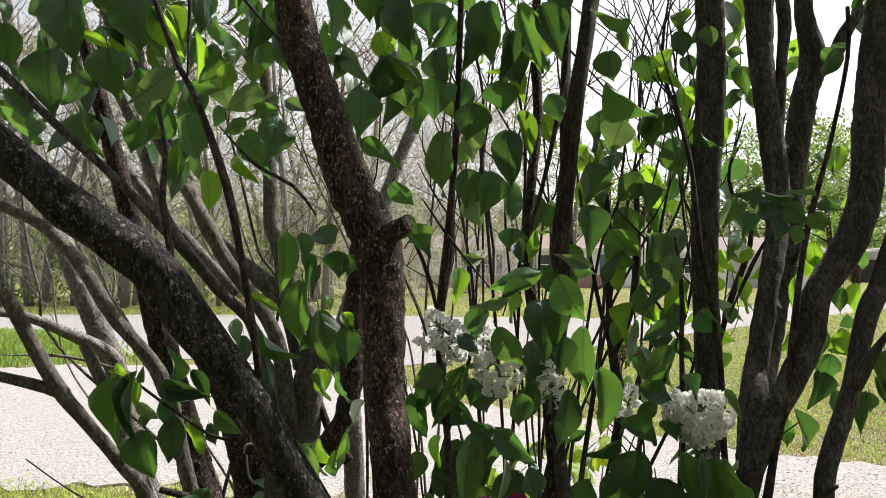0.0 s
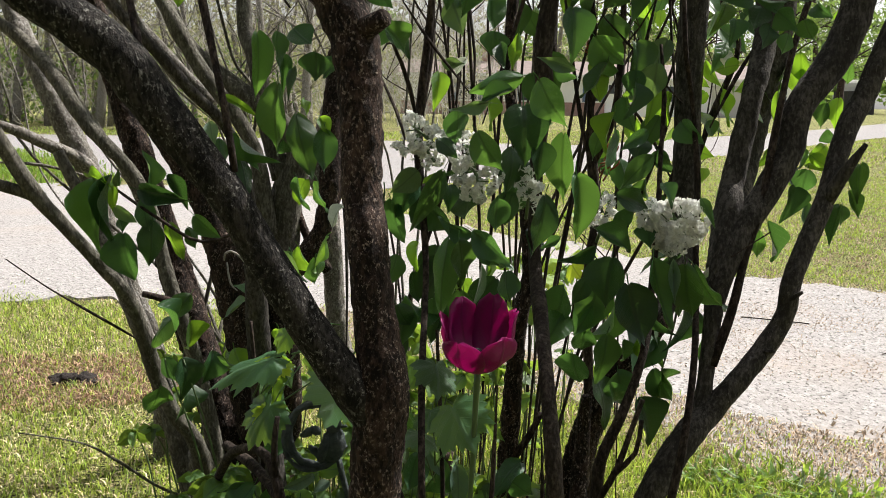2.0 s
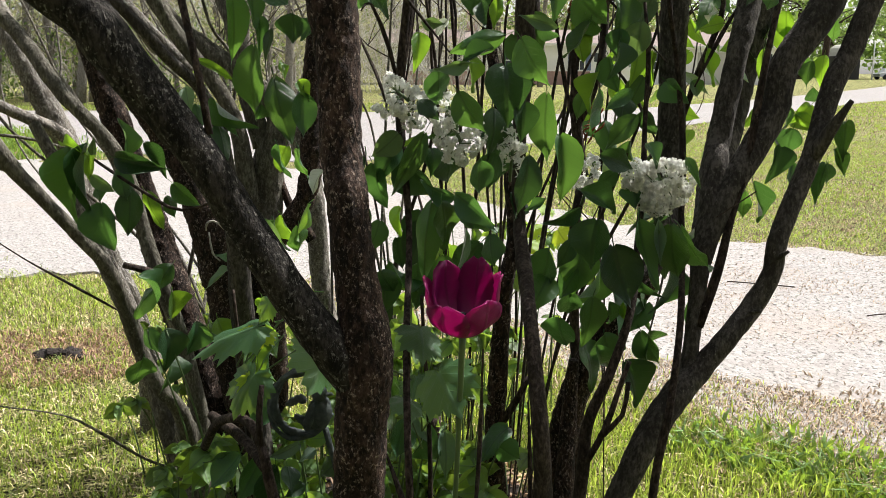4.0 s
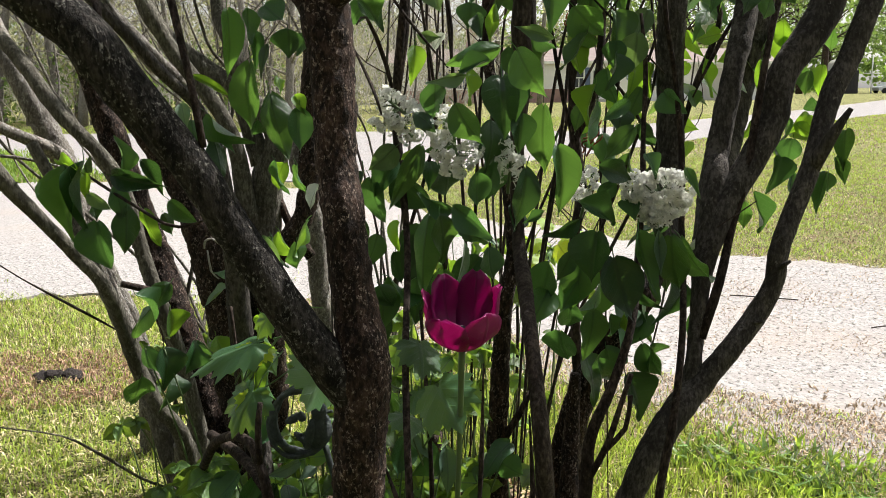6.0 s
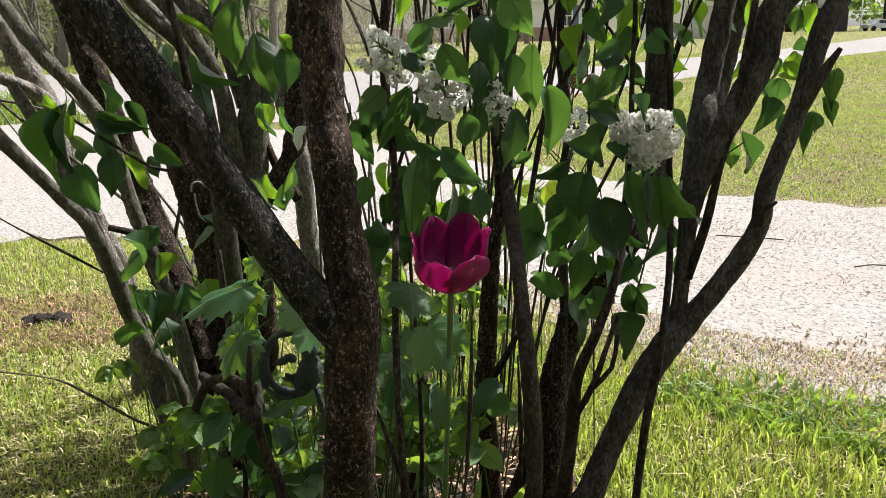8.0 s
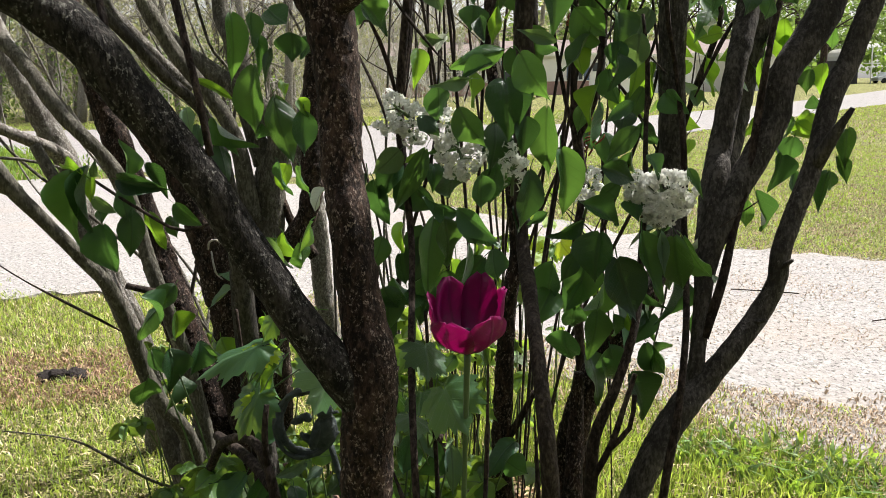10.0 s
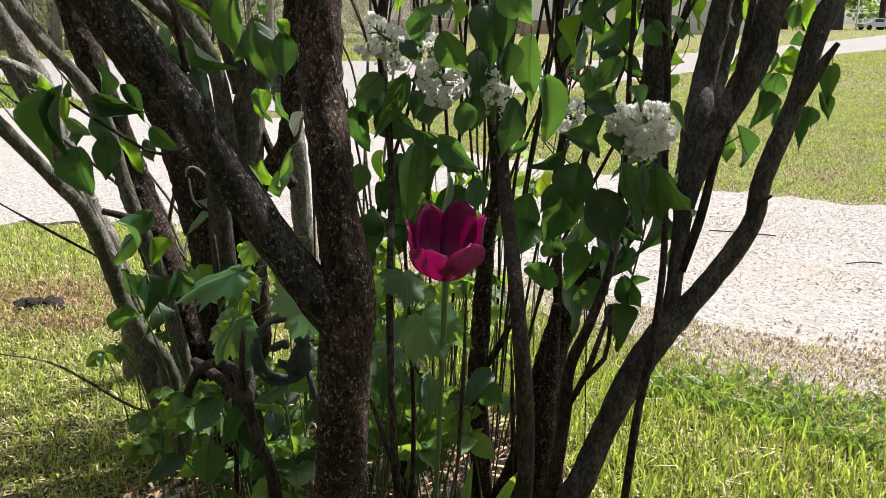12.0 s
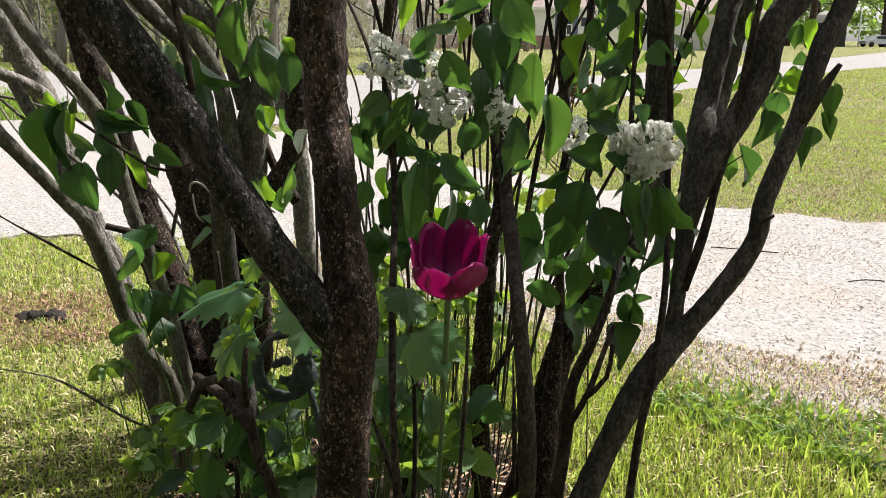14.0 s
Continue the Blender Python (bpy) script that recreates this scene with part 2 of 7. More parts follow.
# soil colour that also carries the shade among the dense stems
SHADED_HUMUS = plain("shaded_humus", (0.022, 0.016, 0.012), 0.95, 0.5, 40, 0.8, 0, 0.01)
BARESOIL = plain("bare_soil", (0.15, 0.085, 0.05), 0.95, 0.75, 45, 0.9, 0, 0.012)
GROUND = ground_material()
GRAVEL = gravel_material("pale_gravel", (0.235, 0.222, 0.212), (0.405, 0.383, 0.37), 0.5)
ROAD = gravel_material("road_gravel", (0.21, 0.20, 0.196), (0.37, 0.35, 0.345), 0.15)

# ---- mesh helpers ----
def mesh_object(name, verts, faces, mat, parent=None, label="", smooth=True, uvs=None):
    me = bpy.data.meshes.new(name)
    me.from_pydata(verts, [], faces)
    me.materials.append(mat)
    if smooth:
        me.polygons.foreach_set("use_smooth", [True] * len(me.polygons))
    if uvs is not None:
        layer = me.uv_layers.new(name="UVMap")
        idx = np.empty(len(me.loops), dtype=np.int32)
        me.loops.foreach_get("vertex_index", idx)
        layer.data.foreach_set("uv", np.asarray(uvs, dtype=np.float32)[idx].ravel())
    me.update()
    ob = new(name, me)
    if parent:
        ob.parent = parent
    return tagged(ob, label)


def empty(name, place=(0, 0, 0), label="", category="", group="", kind=""):
    ob = new(name)
    ob.location = place
    ob.empty_display_size = 0.05
    return tagged(ob, label, category, group, kind)


def box_data(lo, hi, verts, faces):
    k = len(verts)
    (a, b, c), (d, e, f) = lo, hi
    verts += [(a, b, c), (d, b, c), (d, e, c), (a, e, c), (a, b, f), (d, b, f), (d, e, f), (a, e, f)]
    faces += [tuple(k + i for i in q) for q in ((0, 3, 2, 1), (4, 5, 6, 7), (0, 1, 5, 4), (1, 2, 6, 5), (2, 3, 7, 6), (3, 0, 4, 7))]


def box(name, lo, hi, mat, parent=None, label="", bevel=0.0):
    verts, faces = [], []
    box_data(lo, hi, verts, faces)
    if bevel:
        bm = bmesh.new()
        vs = [bm.verts.new(v) for v in verts]
        for f in faces:
            bm.faces.new([vs[i] for i in f])
        bmesh.ops.bevel(bm, geom=bm.edges[:], offset=bevel, segments=2, affect="EDGES")
        me = bpy.data.meshes.new(name)
        bm.to_mesh(me)
        bm.free()
        me.materials.append(mat)
        ob = new(name, me)
        ob.parent = parent
        return tagged(ob, label)
    return mesh_object(name, verts, faces, mat, parent, label, smooth=False)


def smooth_path(points, step):
    """A Catmull-Rom curve through points of (x, y, z, radius)."""
    p = np.array(points, dtype=float)
    p = np.vstack([2 * p[0] - p[1], p, 2 * p[-1] - p[-2]])
    p[:, 3] = np.maximum(p[:, 3], 0.0008)
    out = []
    for i in range(1, len(p) - 2):
        n = max(2, int(np.linalg.norm(p[i + 1, :3] - p[i, :3]) / step))
        for k in range(n):
            u = k / n
            out.append(0.5 * (2 * p[i] + (p[i + 1] - p[i - 1]) * u + (2 * p[i - 1] - 5 * p[i] + 4 * p[i + 1] - p[i + 2]) * u * u + (3 * p[i] - p[i - 1] - 3 * p[i + 1] + p[i + 2]) * u ** 3))
    out.append(p[-2])
    out = np.array(out)
    out[:, 3] = np.maximum(out[:, 3], 0.0005)
    return out


def tube_data(points, sides, step, verts, faces, rough=0.0, grain=60.0):
    path = smooth_path(points, step)
    k0 = len(verts)
    n = len(path)
    up = Vector((0.31, 0.83, 0.46)).normalized()
    for i, (x, y, z, r) in enumerate(path):
        a, b = path[max(0, i - 1)], path[min(n - 1, i + 1)]
        d = Vector(b[:3] - a[:3]).normalized()
        u = (up - up.dot(d) * d).normalized()
        w = d.cross(u)
        up = u
        for s in range(sides):
            ang = 2 * math.pi * s / sides
            q = u * math.cos(ang) + w * math.sin(ang)
            rr = r
            if rough:
                c = Vector((x, y, z)) + q * r
                rr += r * rough * (noise.noise(c * grain) + 0.6 * noise.noise(c * grain * 0.28 + Vector((7, 1, 3))) + 0.5 * noise.noise(Vector((c.x * grain * 2.4, c.y * grain * 2.4, c.z * grain))))
            verts.append((x + q.x * rr, y + q.y * rr, z + q.z * rr))
    for i in range(n - 1):
        for s in range(sides):
            a, b = k0 + i * sides + s, k0 + i * sides + (s + 1) % sides
            faces.append((a, b, b + sides, a + sides))
    verts += [tuple(path[0][:3]), tuple(path[-1][:3])]
    e0, e1 = len(verts) - 2, len(verts) - 1
    for s in range(sides):
        faces.append((e0, k0 + (s + 1) % sides, k0 + s))
        j = k0 + (n - 1) * sides
        faces.append((e1, j + s, j + (s + 1) % sides))


def tube(name, points, mat, parent, sides=8, step=0.02, rough=0.0, grain=60.0, label=""):
    verts, faces = [], []
    tube_data(points, sides, step, verts, faces, rough, grain)
    return mesh_object(name, verts, faces, mat, parent, label)


# ---- ground, road and drive ----
def resample(line, n):
    d = [0.0]
    for p, q in zip(line, line[1:]):
        d.append(d[-1] + math.dist(p, q) ** 0.6)
    at = np.linspace(0, d[-1], n)
    return np.stack([np.interp(at, d, [p[k] for p in line]) for k in (0, 1)], 1)


def ragged(x, y, size, seed):
    size *= min(1.5, math.hypot(x, y) / 4 + 0.2)
    return (x + size * noise.noise(Vector((x * 3, y * 3, seed))) + 0.4 * size * noise.noise(Vector((x * 11, y * 11, seed))), y + size * noise.noise(Vector((x * 3 + 9, y * 3, seed))))


def strip(name, near, far, z, mat, label, wobble, n=260):
    """A strip of ground between two edges, with ragged sides that go down into the soil."""
    a, b = resample(near, n), resample(far, n)
    verts, faces = [], []
    for i in range(n):
        u = (b[i] - a[i]) / max(0.01, math.dist(a[i], b[i]))
        p = a[i] + u * 1.3 * (ragged(*a[i], wobble, 1)[0] - a[i][0])
        q = b[i] - u * 1.3 * (ragged(*b[i], wobble, 5)[0] - b[i][0])
        verts.append((*p, -0.03))
        for k in range(5):
            verts.append((p[0] + (q[0] - p[0]) * k / 4, p[1] + (q[1] - p[1]) * k / 4, z))
        verts.append((*q, -0.03))
    for i in range(n - 1):
        for k in range(6):
            j = i * 7 + k
            faces.append((j, j + 1, j + 8, j + 7))
    ob = mesh_object(name, verts, faces, mat, smooth=False)
    return tagged(ob, label, name, kind="structure")


def patch(name, outline, z, mat, label, wobble):
    """A flat patch of soil round its middle."""
    n = 90
    ring = resample(outline + outline[:1], n + 1)[:n]
    c = ring.mean(0)
    verts = [(*c, z)]
    for x, y in ring:
        x, y = ragged(x, y, wobble, 3)
        inner = c + (np.array((x, y)) - c) * 0.86
        verts += [(*inner, z), (x, y, -0.006)]
    faces = []
    for i in range(n):
        j = (i + 1) % n
        faces += [(0, 1 + 2 * i, 1 + 2 * j), (1 + 2 * i, 2 + 2 * i, 2 + 2 * j, 1 + 2 * j)]
    ob = mesh_object(name, verts, faces, mat, smooth=False)
    return tagged(ob, label, "soil", kind="structure")


def ground_sheet():
    verts, faces = [], []
    ring = [0, 0.6, 1.2, 1.8, 2.4, 3, 3.7, 4.5, 6, 8, 12, 18, 30, 60, 150, 500, 3000]
    for r in ring[1:]:
        for s in range(72):
            a = 2 * math.pi * s / 72
            x, y = r * math.cos(a), 1.5 + r * math.sin(a)
            verts.append((x, y, 0.003 * noise.noise(Vector((x, y, 0)) * 1.3) if r < 15 else -0.002))
    verts.append((0, 1.5, 0))
    for i in range(len(ring) - 2):
        for s in range(72):
            a, b = i * 72 + s, i * 72 + (s + 1) % 72
            faces.append((a, a + 72, b + 72, b))
    for s in range(72):
        faces.append((len(verts) - 1, s, (s + 1) % 72))
    g = mesh_object("ground", verts, faces, GROUND)
    return tagged(g, "green lawn with dry straw and bare soil patches", "ground", kind="structure")


ground_sheet()
ROAD_NEAR = [(-30, 20), (-9, 13.6), (-5.57, 12.1), (-4.05, 10.2), (-3.0, 8.4), (-0.6, 7.1), (0.2, 8.0), (1.85, 9.8), (11, 21.6), (30, 44), (90, 112)]
ROAD_FAR = [(-30, 27), (-8, 17.4), (-5.9, 17.4), (-2, 17.0), (2.75, 15.9), (11, 26.5), (21.6, 42.0), (40, 70), (90, 150)]
DRIVE_NEAR = [(-6, 3.4), (-4.2, 3.2), (-1.4, 3.17), (-0.89, 3.22), (-0.2, 2.65), (0.6, 1.79), (0.9, 1.48), (1.6, 1.0), (3.2, 0.2), (7, -3)]
DRIVE_FAR = [(-6, 6.3), (-3.41, 7.35), (-1.7, 7.6), (-0.6, 6.6), (0.2, 5.2), (1.36, 3.8), (1.95, 3.37), (4.4, 1.7), (9, -1)]
ROAD_EDGE = ROAD_NEAR + ROAD_FAR[::-1]
DRIVE_EDGE = DRIVE_NEAR + DRIVE_FAR[::-1]
strip("road", ROAD_NEAR, ROAD_FAR, 0.006, ROAD, "pale sunlit packed gravel road", 0.08)
strip("drive", DRIVE_NEAR, DRIVE_FAR, 0.010, GRAVEL, "pale crushed gravel drive with dry weeds", 0.16, 420)
patch("bare_patch", [(-1.6, 2.0), (-1.1, 1.95), (-0.75, 2.02), (-0.5, 2.15), (-0.45, 2.32), (-0.7, 2.42), (-1.2, 2.4), (-1.7, 2.45)], 0.0045, BARESOIL, "bare reddish-brown soil patch in the lawn", 0.12)
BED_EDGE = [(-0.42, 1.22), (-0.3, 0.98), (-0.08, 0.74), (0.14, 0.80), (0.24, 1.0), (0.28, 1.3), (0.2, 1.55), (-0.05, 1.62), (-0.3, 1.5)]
patch("planting_bed", BED_EDGE, 0.0055, SHADED_HUMUS, "humus and leaf litter under the shrub, darkened for its shade", 0.1)

# ---- the lilac shrub ----
shrub = empty("lilac_shrub", (0, 1.1, 0), "old many-stemmed white lilac shrub in bloom on lawn", "shrub")
shrub_in = Matrix.Translation((0, -1.1, 0))


def stem(name, kind, points):
    """One stem, from thick to thin."""
    r = max(p[3] for p in points)
    sides = 36 if r > 0.019 else 18 if r > 0.009 else 8
    step = 0.005 if r > 0.019 else 0.014 if r > 0.006 else 0.02
    local = [(x, y - 1.1, z, q * 0.95) for x, y, z, q in points]
    if name == "twig":
        for k in (0, -1):
            local[k] = (*local[k][:3], local[k][3] * 0.35)
    if kind in ("young", "smooth", "brown", "grey"):
        return tube(name, local, BARK[kind], shrub, sides, step, 0.075, 70.0)
    return tube(name, local, BARK[kind], shrub, sides, step, 0.12, 110.0)


# ---- the shrub's wood: centre line and radius of each stem ----
stem("trunk", "old", [(-0.06, 0.9, -0.03, 0.034), (-0.044, 0.76, 0.281, 0.025), (-0.038, 0.73, 0.365, 0.023), (-0.034, 0.72, 0.442, 0.023), (-0.029, 0.72, 0.491, 0.023), (-0.037, 0.73, 0.546, 0.019), (-0.044, 0.74, 0.614, 0.018), (-0.05, 0.755, 0.649, 0.018), (-0.051, 0.765, 0.716, 0.019), (-0.057, 0.775, 0.775, 0.022), (-0.081, 0.78, 0.83, 0.021), (-0.105, 0.785, 0.896, 0.019), (-0.127, 0.79, 0.958, 0.018), (-0.142, 0.79, 1.041, 0.017), (-0.148, 0.79, 1.117, 0.016), (-0.176, 0.85, 1.417, 0.015)])
stem("trunk", "dark", [(-0.033, 0.72, 0.457, 0.019), (-0.054, 0.715, 0.488, 0.018), (-0.102, 0.71, 0.563, 0.017), (-0.13, 0.705, 0.614, 0.016), (-0.158, 0.7, 0.662, 0.016), (-0.197, 0.695, 0.715, 0.019), (-0.23, 0.69, 0.76, 0.019), (-0.265, 0.685, 0.787, 0.019), (-0.3, 0.68, 0.813, 0.017), (-0.339, 0.675, 0.849, 0.016), (-0.389, 0.67, 0.896, 0.014), (-0.489, 0.68, 0.991, 0.011), (-0.674, 0.75, 1.184, 0.01)])
stem("branch_stub", "old", [(-0.057, 0.77, 0.782, 0.012), (-0.03, 0.75, 0.795, 0.008)])
stem("branch", "young", [(-0.145, 0.7, 0.671, 0.003), (-0.15, 0.7, 0.71, 0.003), (-0.161, 0.71, 0.759, 0.003), (-0.179, 0.73, 0.825, 0.004), (-0.214, 0.76, 0.906, 0.003), (-0.23, 0.77, 0.931, 0.003), (-0.26, 0.79, 1, 0.003), (-0.292, 0.81, 1.078, 0.003), (-0.313, 0.83, 1.162, 0.002)])
stem("branch", "young", [(-0.21, 0.69, 0.74, 0.003), (-0.216, 0.7, 0.772, 0.003), (-0.229, 0.72, 0.814, 0.003), (-0.233, 0.74, 0.854, 0.002), (-0.246, 0.76, 0.896, 0.002)])
stem("twig", "young", [(-0.224, 0.77, 0.921, 0.002), (-0.228, 0.79, 1.004, 0.002), (-0.234, 0.81, 1.094, 0.002), (-0.243, 0.83, 1.172, 0.002)])
stem("twig", "young", [(-0.147, 0.8, 0.963, 0.002), (-0.191, 0.83, 1.016, 0.002), (-0.239, 0.86, 1.079, 0.002), (-0.274, 0.88, 1.124, 0.002), (-0.317, 0.9, 1.183, 0.002)])
stem("twig", "young", [(-0.115, 0.8, 0.806, 0.001), (-0.139, 0.82, 0.834, 0.002), (-0.184, 0.86, 0.86, 0.002), (-0.228, 0.9, 0.903, 0.002)])
stem("branch", "smooth", [(-0.516, 0.95, 1.001, 0.005), (-0.479, 0.95, 0.973, 0.005), (-0.421, 0.96, 0.915, 0.005), (-0.367, 0.98, 0.862, 0.005), (-0.316, 1, 0.804, 0.006), (-0.269, 1.03, 0.743, 0.007), (-0.22, 1.1, 0.645, 0.008), (-0.22, 1.2, 0.35, 0.018), (-0.2, 1.25, 0, 0.02)])
stem("branch", "grey", [(-0.33, 1.36, -0.03, 0.036), (-0.337, 1.36, 0.006, 0.024), (-0.332, 1.33, 0.105, 0.022), (-0.335, 1.28, 0.215, 0.013), (-0.36, 1.26, 0.267, 0.012), (-0.381, 1.25, 0.327, 0.012), (-0.397, 1.2, 0.449, 0.01), (-0.428, 1.18, 0.505, 0.01), (-0.458, 1.16, 0.552, 0.009), (-0.492, 1.14, 0.605, 0.011), (-0.52, 1.12, 0.668, 0.01), (-0.55, 1.1, 0.739, 0.009), (-0.623, 1.1, 0.863, 0.008), (-0.696, 1.1, 1.012, 0.007)])
stem("branch", "grey", [(-0.485, 1.15, 0.597, 0.009), (-0.52, 1.13, 0.613, 0.008), (-0.556, 1.1, 0.628, 0.007), (-0.633, 1.1, 0.645, 0.006)])
stem("branch", "grey", [(-0.3, 1.4, -0.02, 0.03), (-0.322, 1.38, 0.056, 0.019), (-0.326, 1.34, 0.21, 0.014), (-0.342, 1.32, 0.327, 0.013), (-0.356, 1.3, 0.402, 0.012), (-0.377, 1.3, 0.477, 0.011), (-0.407, 1.3, 0.598, 0.01), (-0.484, 1.3, 0.692, 0.011), (-0.534, 1.32, 0.758, 0.011), (-0.599, 1.35, 0.819, 0.009), (-0.692, 1.38, 0.863, 0.007)])
# thin bright tubes added in place of the sun's rim on the trunk edge
stem("bark_curl", "lit_pale", [(-0.304, 1.36, 0.481, 0.0015), (-0.300, 1.35, 0.493, 0.002), (-0.290, 1.35, 0.497, 0.002), (-0.276, 1.35, 0.487, 0.002), (-0.260, 1.36, 0.463, 0.002), (-0.247, 1.37, 0.434, 0.001)])
stem("bark_curl", "lit_pale", [(-0.302, 1.37, 0.476, 0.0012), (-0.296, 1.36, 0.446, 0.0018), (-0.287, 1.37, 0.431, 0.001)])
stem("branch_stub", "young", [(-0.349, 1.3, 0.423, 0.008), (-0.372, 1.28, 0.436, 0.006), (-0.399, 1.26, 0.449, 0.005)])
stem("branch", "pale", [(-0.52, 1.75, -0.02, 0.03), (-0.517, 1.7, 0.25, 0.013), (-0.574, 1.7, 0.384, 0.021), (-0.627, 1.7, 0.574, 0.022), (-0.652, 1.7, 0.631, 0.024), (-0.699, 1.7, 0.739, 0.022), (-0.765, 1.75, 0.851, 0.019), (-0.835, 1.8, 0.992, 0.016), (-0.897, 1.85, 1.19, 0.014), (-0.961, 1.9, 1.424, 0.012)])
stem("branch", "pale", [(-0.458, 1.6, 0.18, 0.013), (-0.533, 1.6, 0.372, 0.013), (-0.579, 1.62, 0.471, 0.013), (-0.608, 1.65, 0.592, 0.014), (-0.677, 1.6, 0.648, 0.011), (-0.735, 1.55, 0.681, 0.009), (-0.788, 1.5, 0.694, 0.007)])
stem("branch", "pale", [(-0.471, 1.5, 0.55, 0.008), (-0.492, 1.48, 0.609, 0.007), (-0.54, 1.45, 0.704, 0.007), (-0.602, 1.42, 0.786, 0.006), (-0.648, 1.4, 0.835, 0.006), (-0.719, 1.38, 0.866, 0.005)])
stem("twig", "pale", [(-0.559, 1.6, 0.577, 0.004), (-0.655, 1.55, 0.61, 0.003), (-0.749, 1.5, 0.618, 0.003)])
stem("twig", "young", [(-0.391, 1.25, 0.375, 0.002), (-0.416, 1.2, 0.414, 0.002), (-0.425, 1.12, 0.457, 0.002), (-0.446, 1.05, 0.503, 0.001), (-0.468, 1, 0.545, 0.001)])
stem("twig", "grey", [(-0.315, 1.3, 0.109, 0.004), (-0.344, 1.15, 0.2, 0.002), (-0.352, 1, 0.304, 0.002), (-0.374, 0.95, 0.347, 0.001), (-0.42, 0.9, 0.378, 0.001)])
stem("branch", "grey", [(-0.335, 1.36, -0.03, 0.05), (-0.332, 1.35, 0.041, 0.034), (-0.337, 1.335, 0.122, 0.025), (-0.342, 1.31, 0.19, 0.015)])
stem("branch", "grey", [(-0.341, 1.37, 0.021, 0.02), (-0.374, 1.365, 0.129, 0.018), (-0.397, 1.37, 0.219, 0.015), (-0.424, 1.39, 0.293, 0.013), (-0.461, 1.41, 0.371, 0.012), (-0.517, 1.45, 0.473, 0.011), (-0.559, 1.48, 0.552, 0.011), (-0.606, 1.5, 0.635, 0.01)])
stem("branch", "young", [(-0.262, 1.1, 0.238, 0.006), (-0.232, 1.05, 0.293, 0.006), (-0.199, 1, 0.322, 0.006), (-0.174, 0.97, 0.325, 0.006), (-0.159, 0.95, 0.302, 0.006), (-0.149, 0.95, 0.247, 0.007), (-0.134, 0.96, 0.184, 0.008), (-0.14, 1, 0, 0.013)])
stem("branch", "young", [(-0.26, 1.15, 0.265, 0.007), (-0.223, 1.08, 0.277, 0.007), (-0.188, 1.02, 0.279, 0.007), (-0.161, 0.97, 0.272, 0.006)])
stem("branch_stub", "young", [(-0.161, 0.95, 0.309, 0.004), (-0.161, 0.95, 0.349, 0.004), (-0.157, 0.95, 0.379, 0.003)])
stem("trunk", "old", [(-0.2, 1.45, -0.03, 0.05), (-0.265, 1.45, -0.044, 0.042), (-0.685, 1.6, 1.297, 0.011)])
stem("trunk", "grey", [(-0.266, 1.44, 0.271, 0.028), (-0.246, 1.46, 0.352, 0.027), (-0.235, 1.5, 0.469, 0.028), (-0.228, 1.5, 0.571, 0.027), (-0.215, 1.5, 0.663, 0.021), (-0.373, 1.5, 0.798, 0.015), (-0.417, 1.5, 0.875, 0.015), (-0.462, 1.52, 0.954, 0.014), (-0.532, 1.55, 1.119, 0.012), (-0.592, 1.6, 1.297, 0.01)])
stem("branch", "grey", [(-0.235, 1.5, 0.597, 0.019), (-0.259, 1.5, 0.69, 0.016), (-0.28, 1.52, 0.801, 0.016), (-0.301, 1.55, 0.839, 0.014), (-0.31, 1.58, 0.942, 0.013), (-0.323, 1.6, 1.099, 0.011), (-0.339, 1.6, 1.255, 0.01)])
stem("branch", "grey", [(-0.257, 1.48, 0.504, 0.019), (-0.277, 1.46, 0.655, 0.013), (-0.359, 1.46, 0.779, 0.013), (-0.396, 1.46, 0.848, 0.012), (-0.465, 1.5, 0.952, 0.012), (-0.524, 1.5, 1.068, 0.011), (-0.592, 1.52, 1.23, 0.01)])
stem("branch", "pale", [(-0.371, 1.6, 0.719, 0.011), (-0.495, 1.6, 0.852, 0.011), (-0.586, 1.62, 0.957, 0.01), (-0.64, 1.65, 1.078, 0.01), (-0.694, 1.7, 1.242, 0.009)])
stem("branch", "pale", [(-0.397, 1.5, 0.749, 0.009), (-0.47, 1.5, 0.851, 0.009), (-0.54, 1.52, 1.023, 0.009), (-0.612, 1.55, 1.139, 0.007)])
stem("branch_stub", "old", [(-0.159, 1.5, 0.439, 0.01), (-0.194, 1.5, 0.497, 0.008), (-0.209, 1.5, 0.539, 0.007)])
stem("branch", "pale", [(0.02, 1.7, 0, 0.03), (-0.144, 1.7, 0.211, 0.022), (-0.177, 1.7, 0.511, 0.019), (-0.197, 1.7, 0.602, 0.021), (-0.161, 1.75, 0.761, 0.02), (-0.097, 1.8, 0.969, 0.014), (-0.052, 1.85, 1.118, 0.014), (-0.115, 1.9, 1.251, 0.011), (-0.127, 1.9, 1.35, 0.009)])
stem("branch", "old", [(-0.138, 1.5, 0.807, 0.019), (-0.146, 1.47, 0.684, 0.021), (-0.148, 1.45, 0.593, 0.021), (-0.161, 1.44, 0.521, 0.017), (-0.188, 1.44, 0.476, 0.021), (-0.227, 1.44, 0.422, 0.026), (-0.223, 1.44, 0.2, 0.025), (-0.252, 1.45, 0.105, 0.021)])
stem("branch", "old", [(-0.493, 1.46, 0.764, 0.009), (-0.443, 1.45, 0.693, 0.011), (-0.394, 1.44, 0.626, 0.015), (-0.351, 1.43, 0.565, 0.022), (-0.321, 1.42, 0.498, 0.031), (-0.295, 1.415, 0.416, 0.037), (-0.279, 1.42, 0.331, 0.038), (-0.277, 1.43, 0.232, 0.039), (-0.2, 1.45, -0.03, 0.05)])
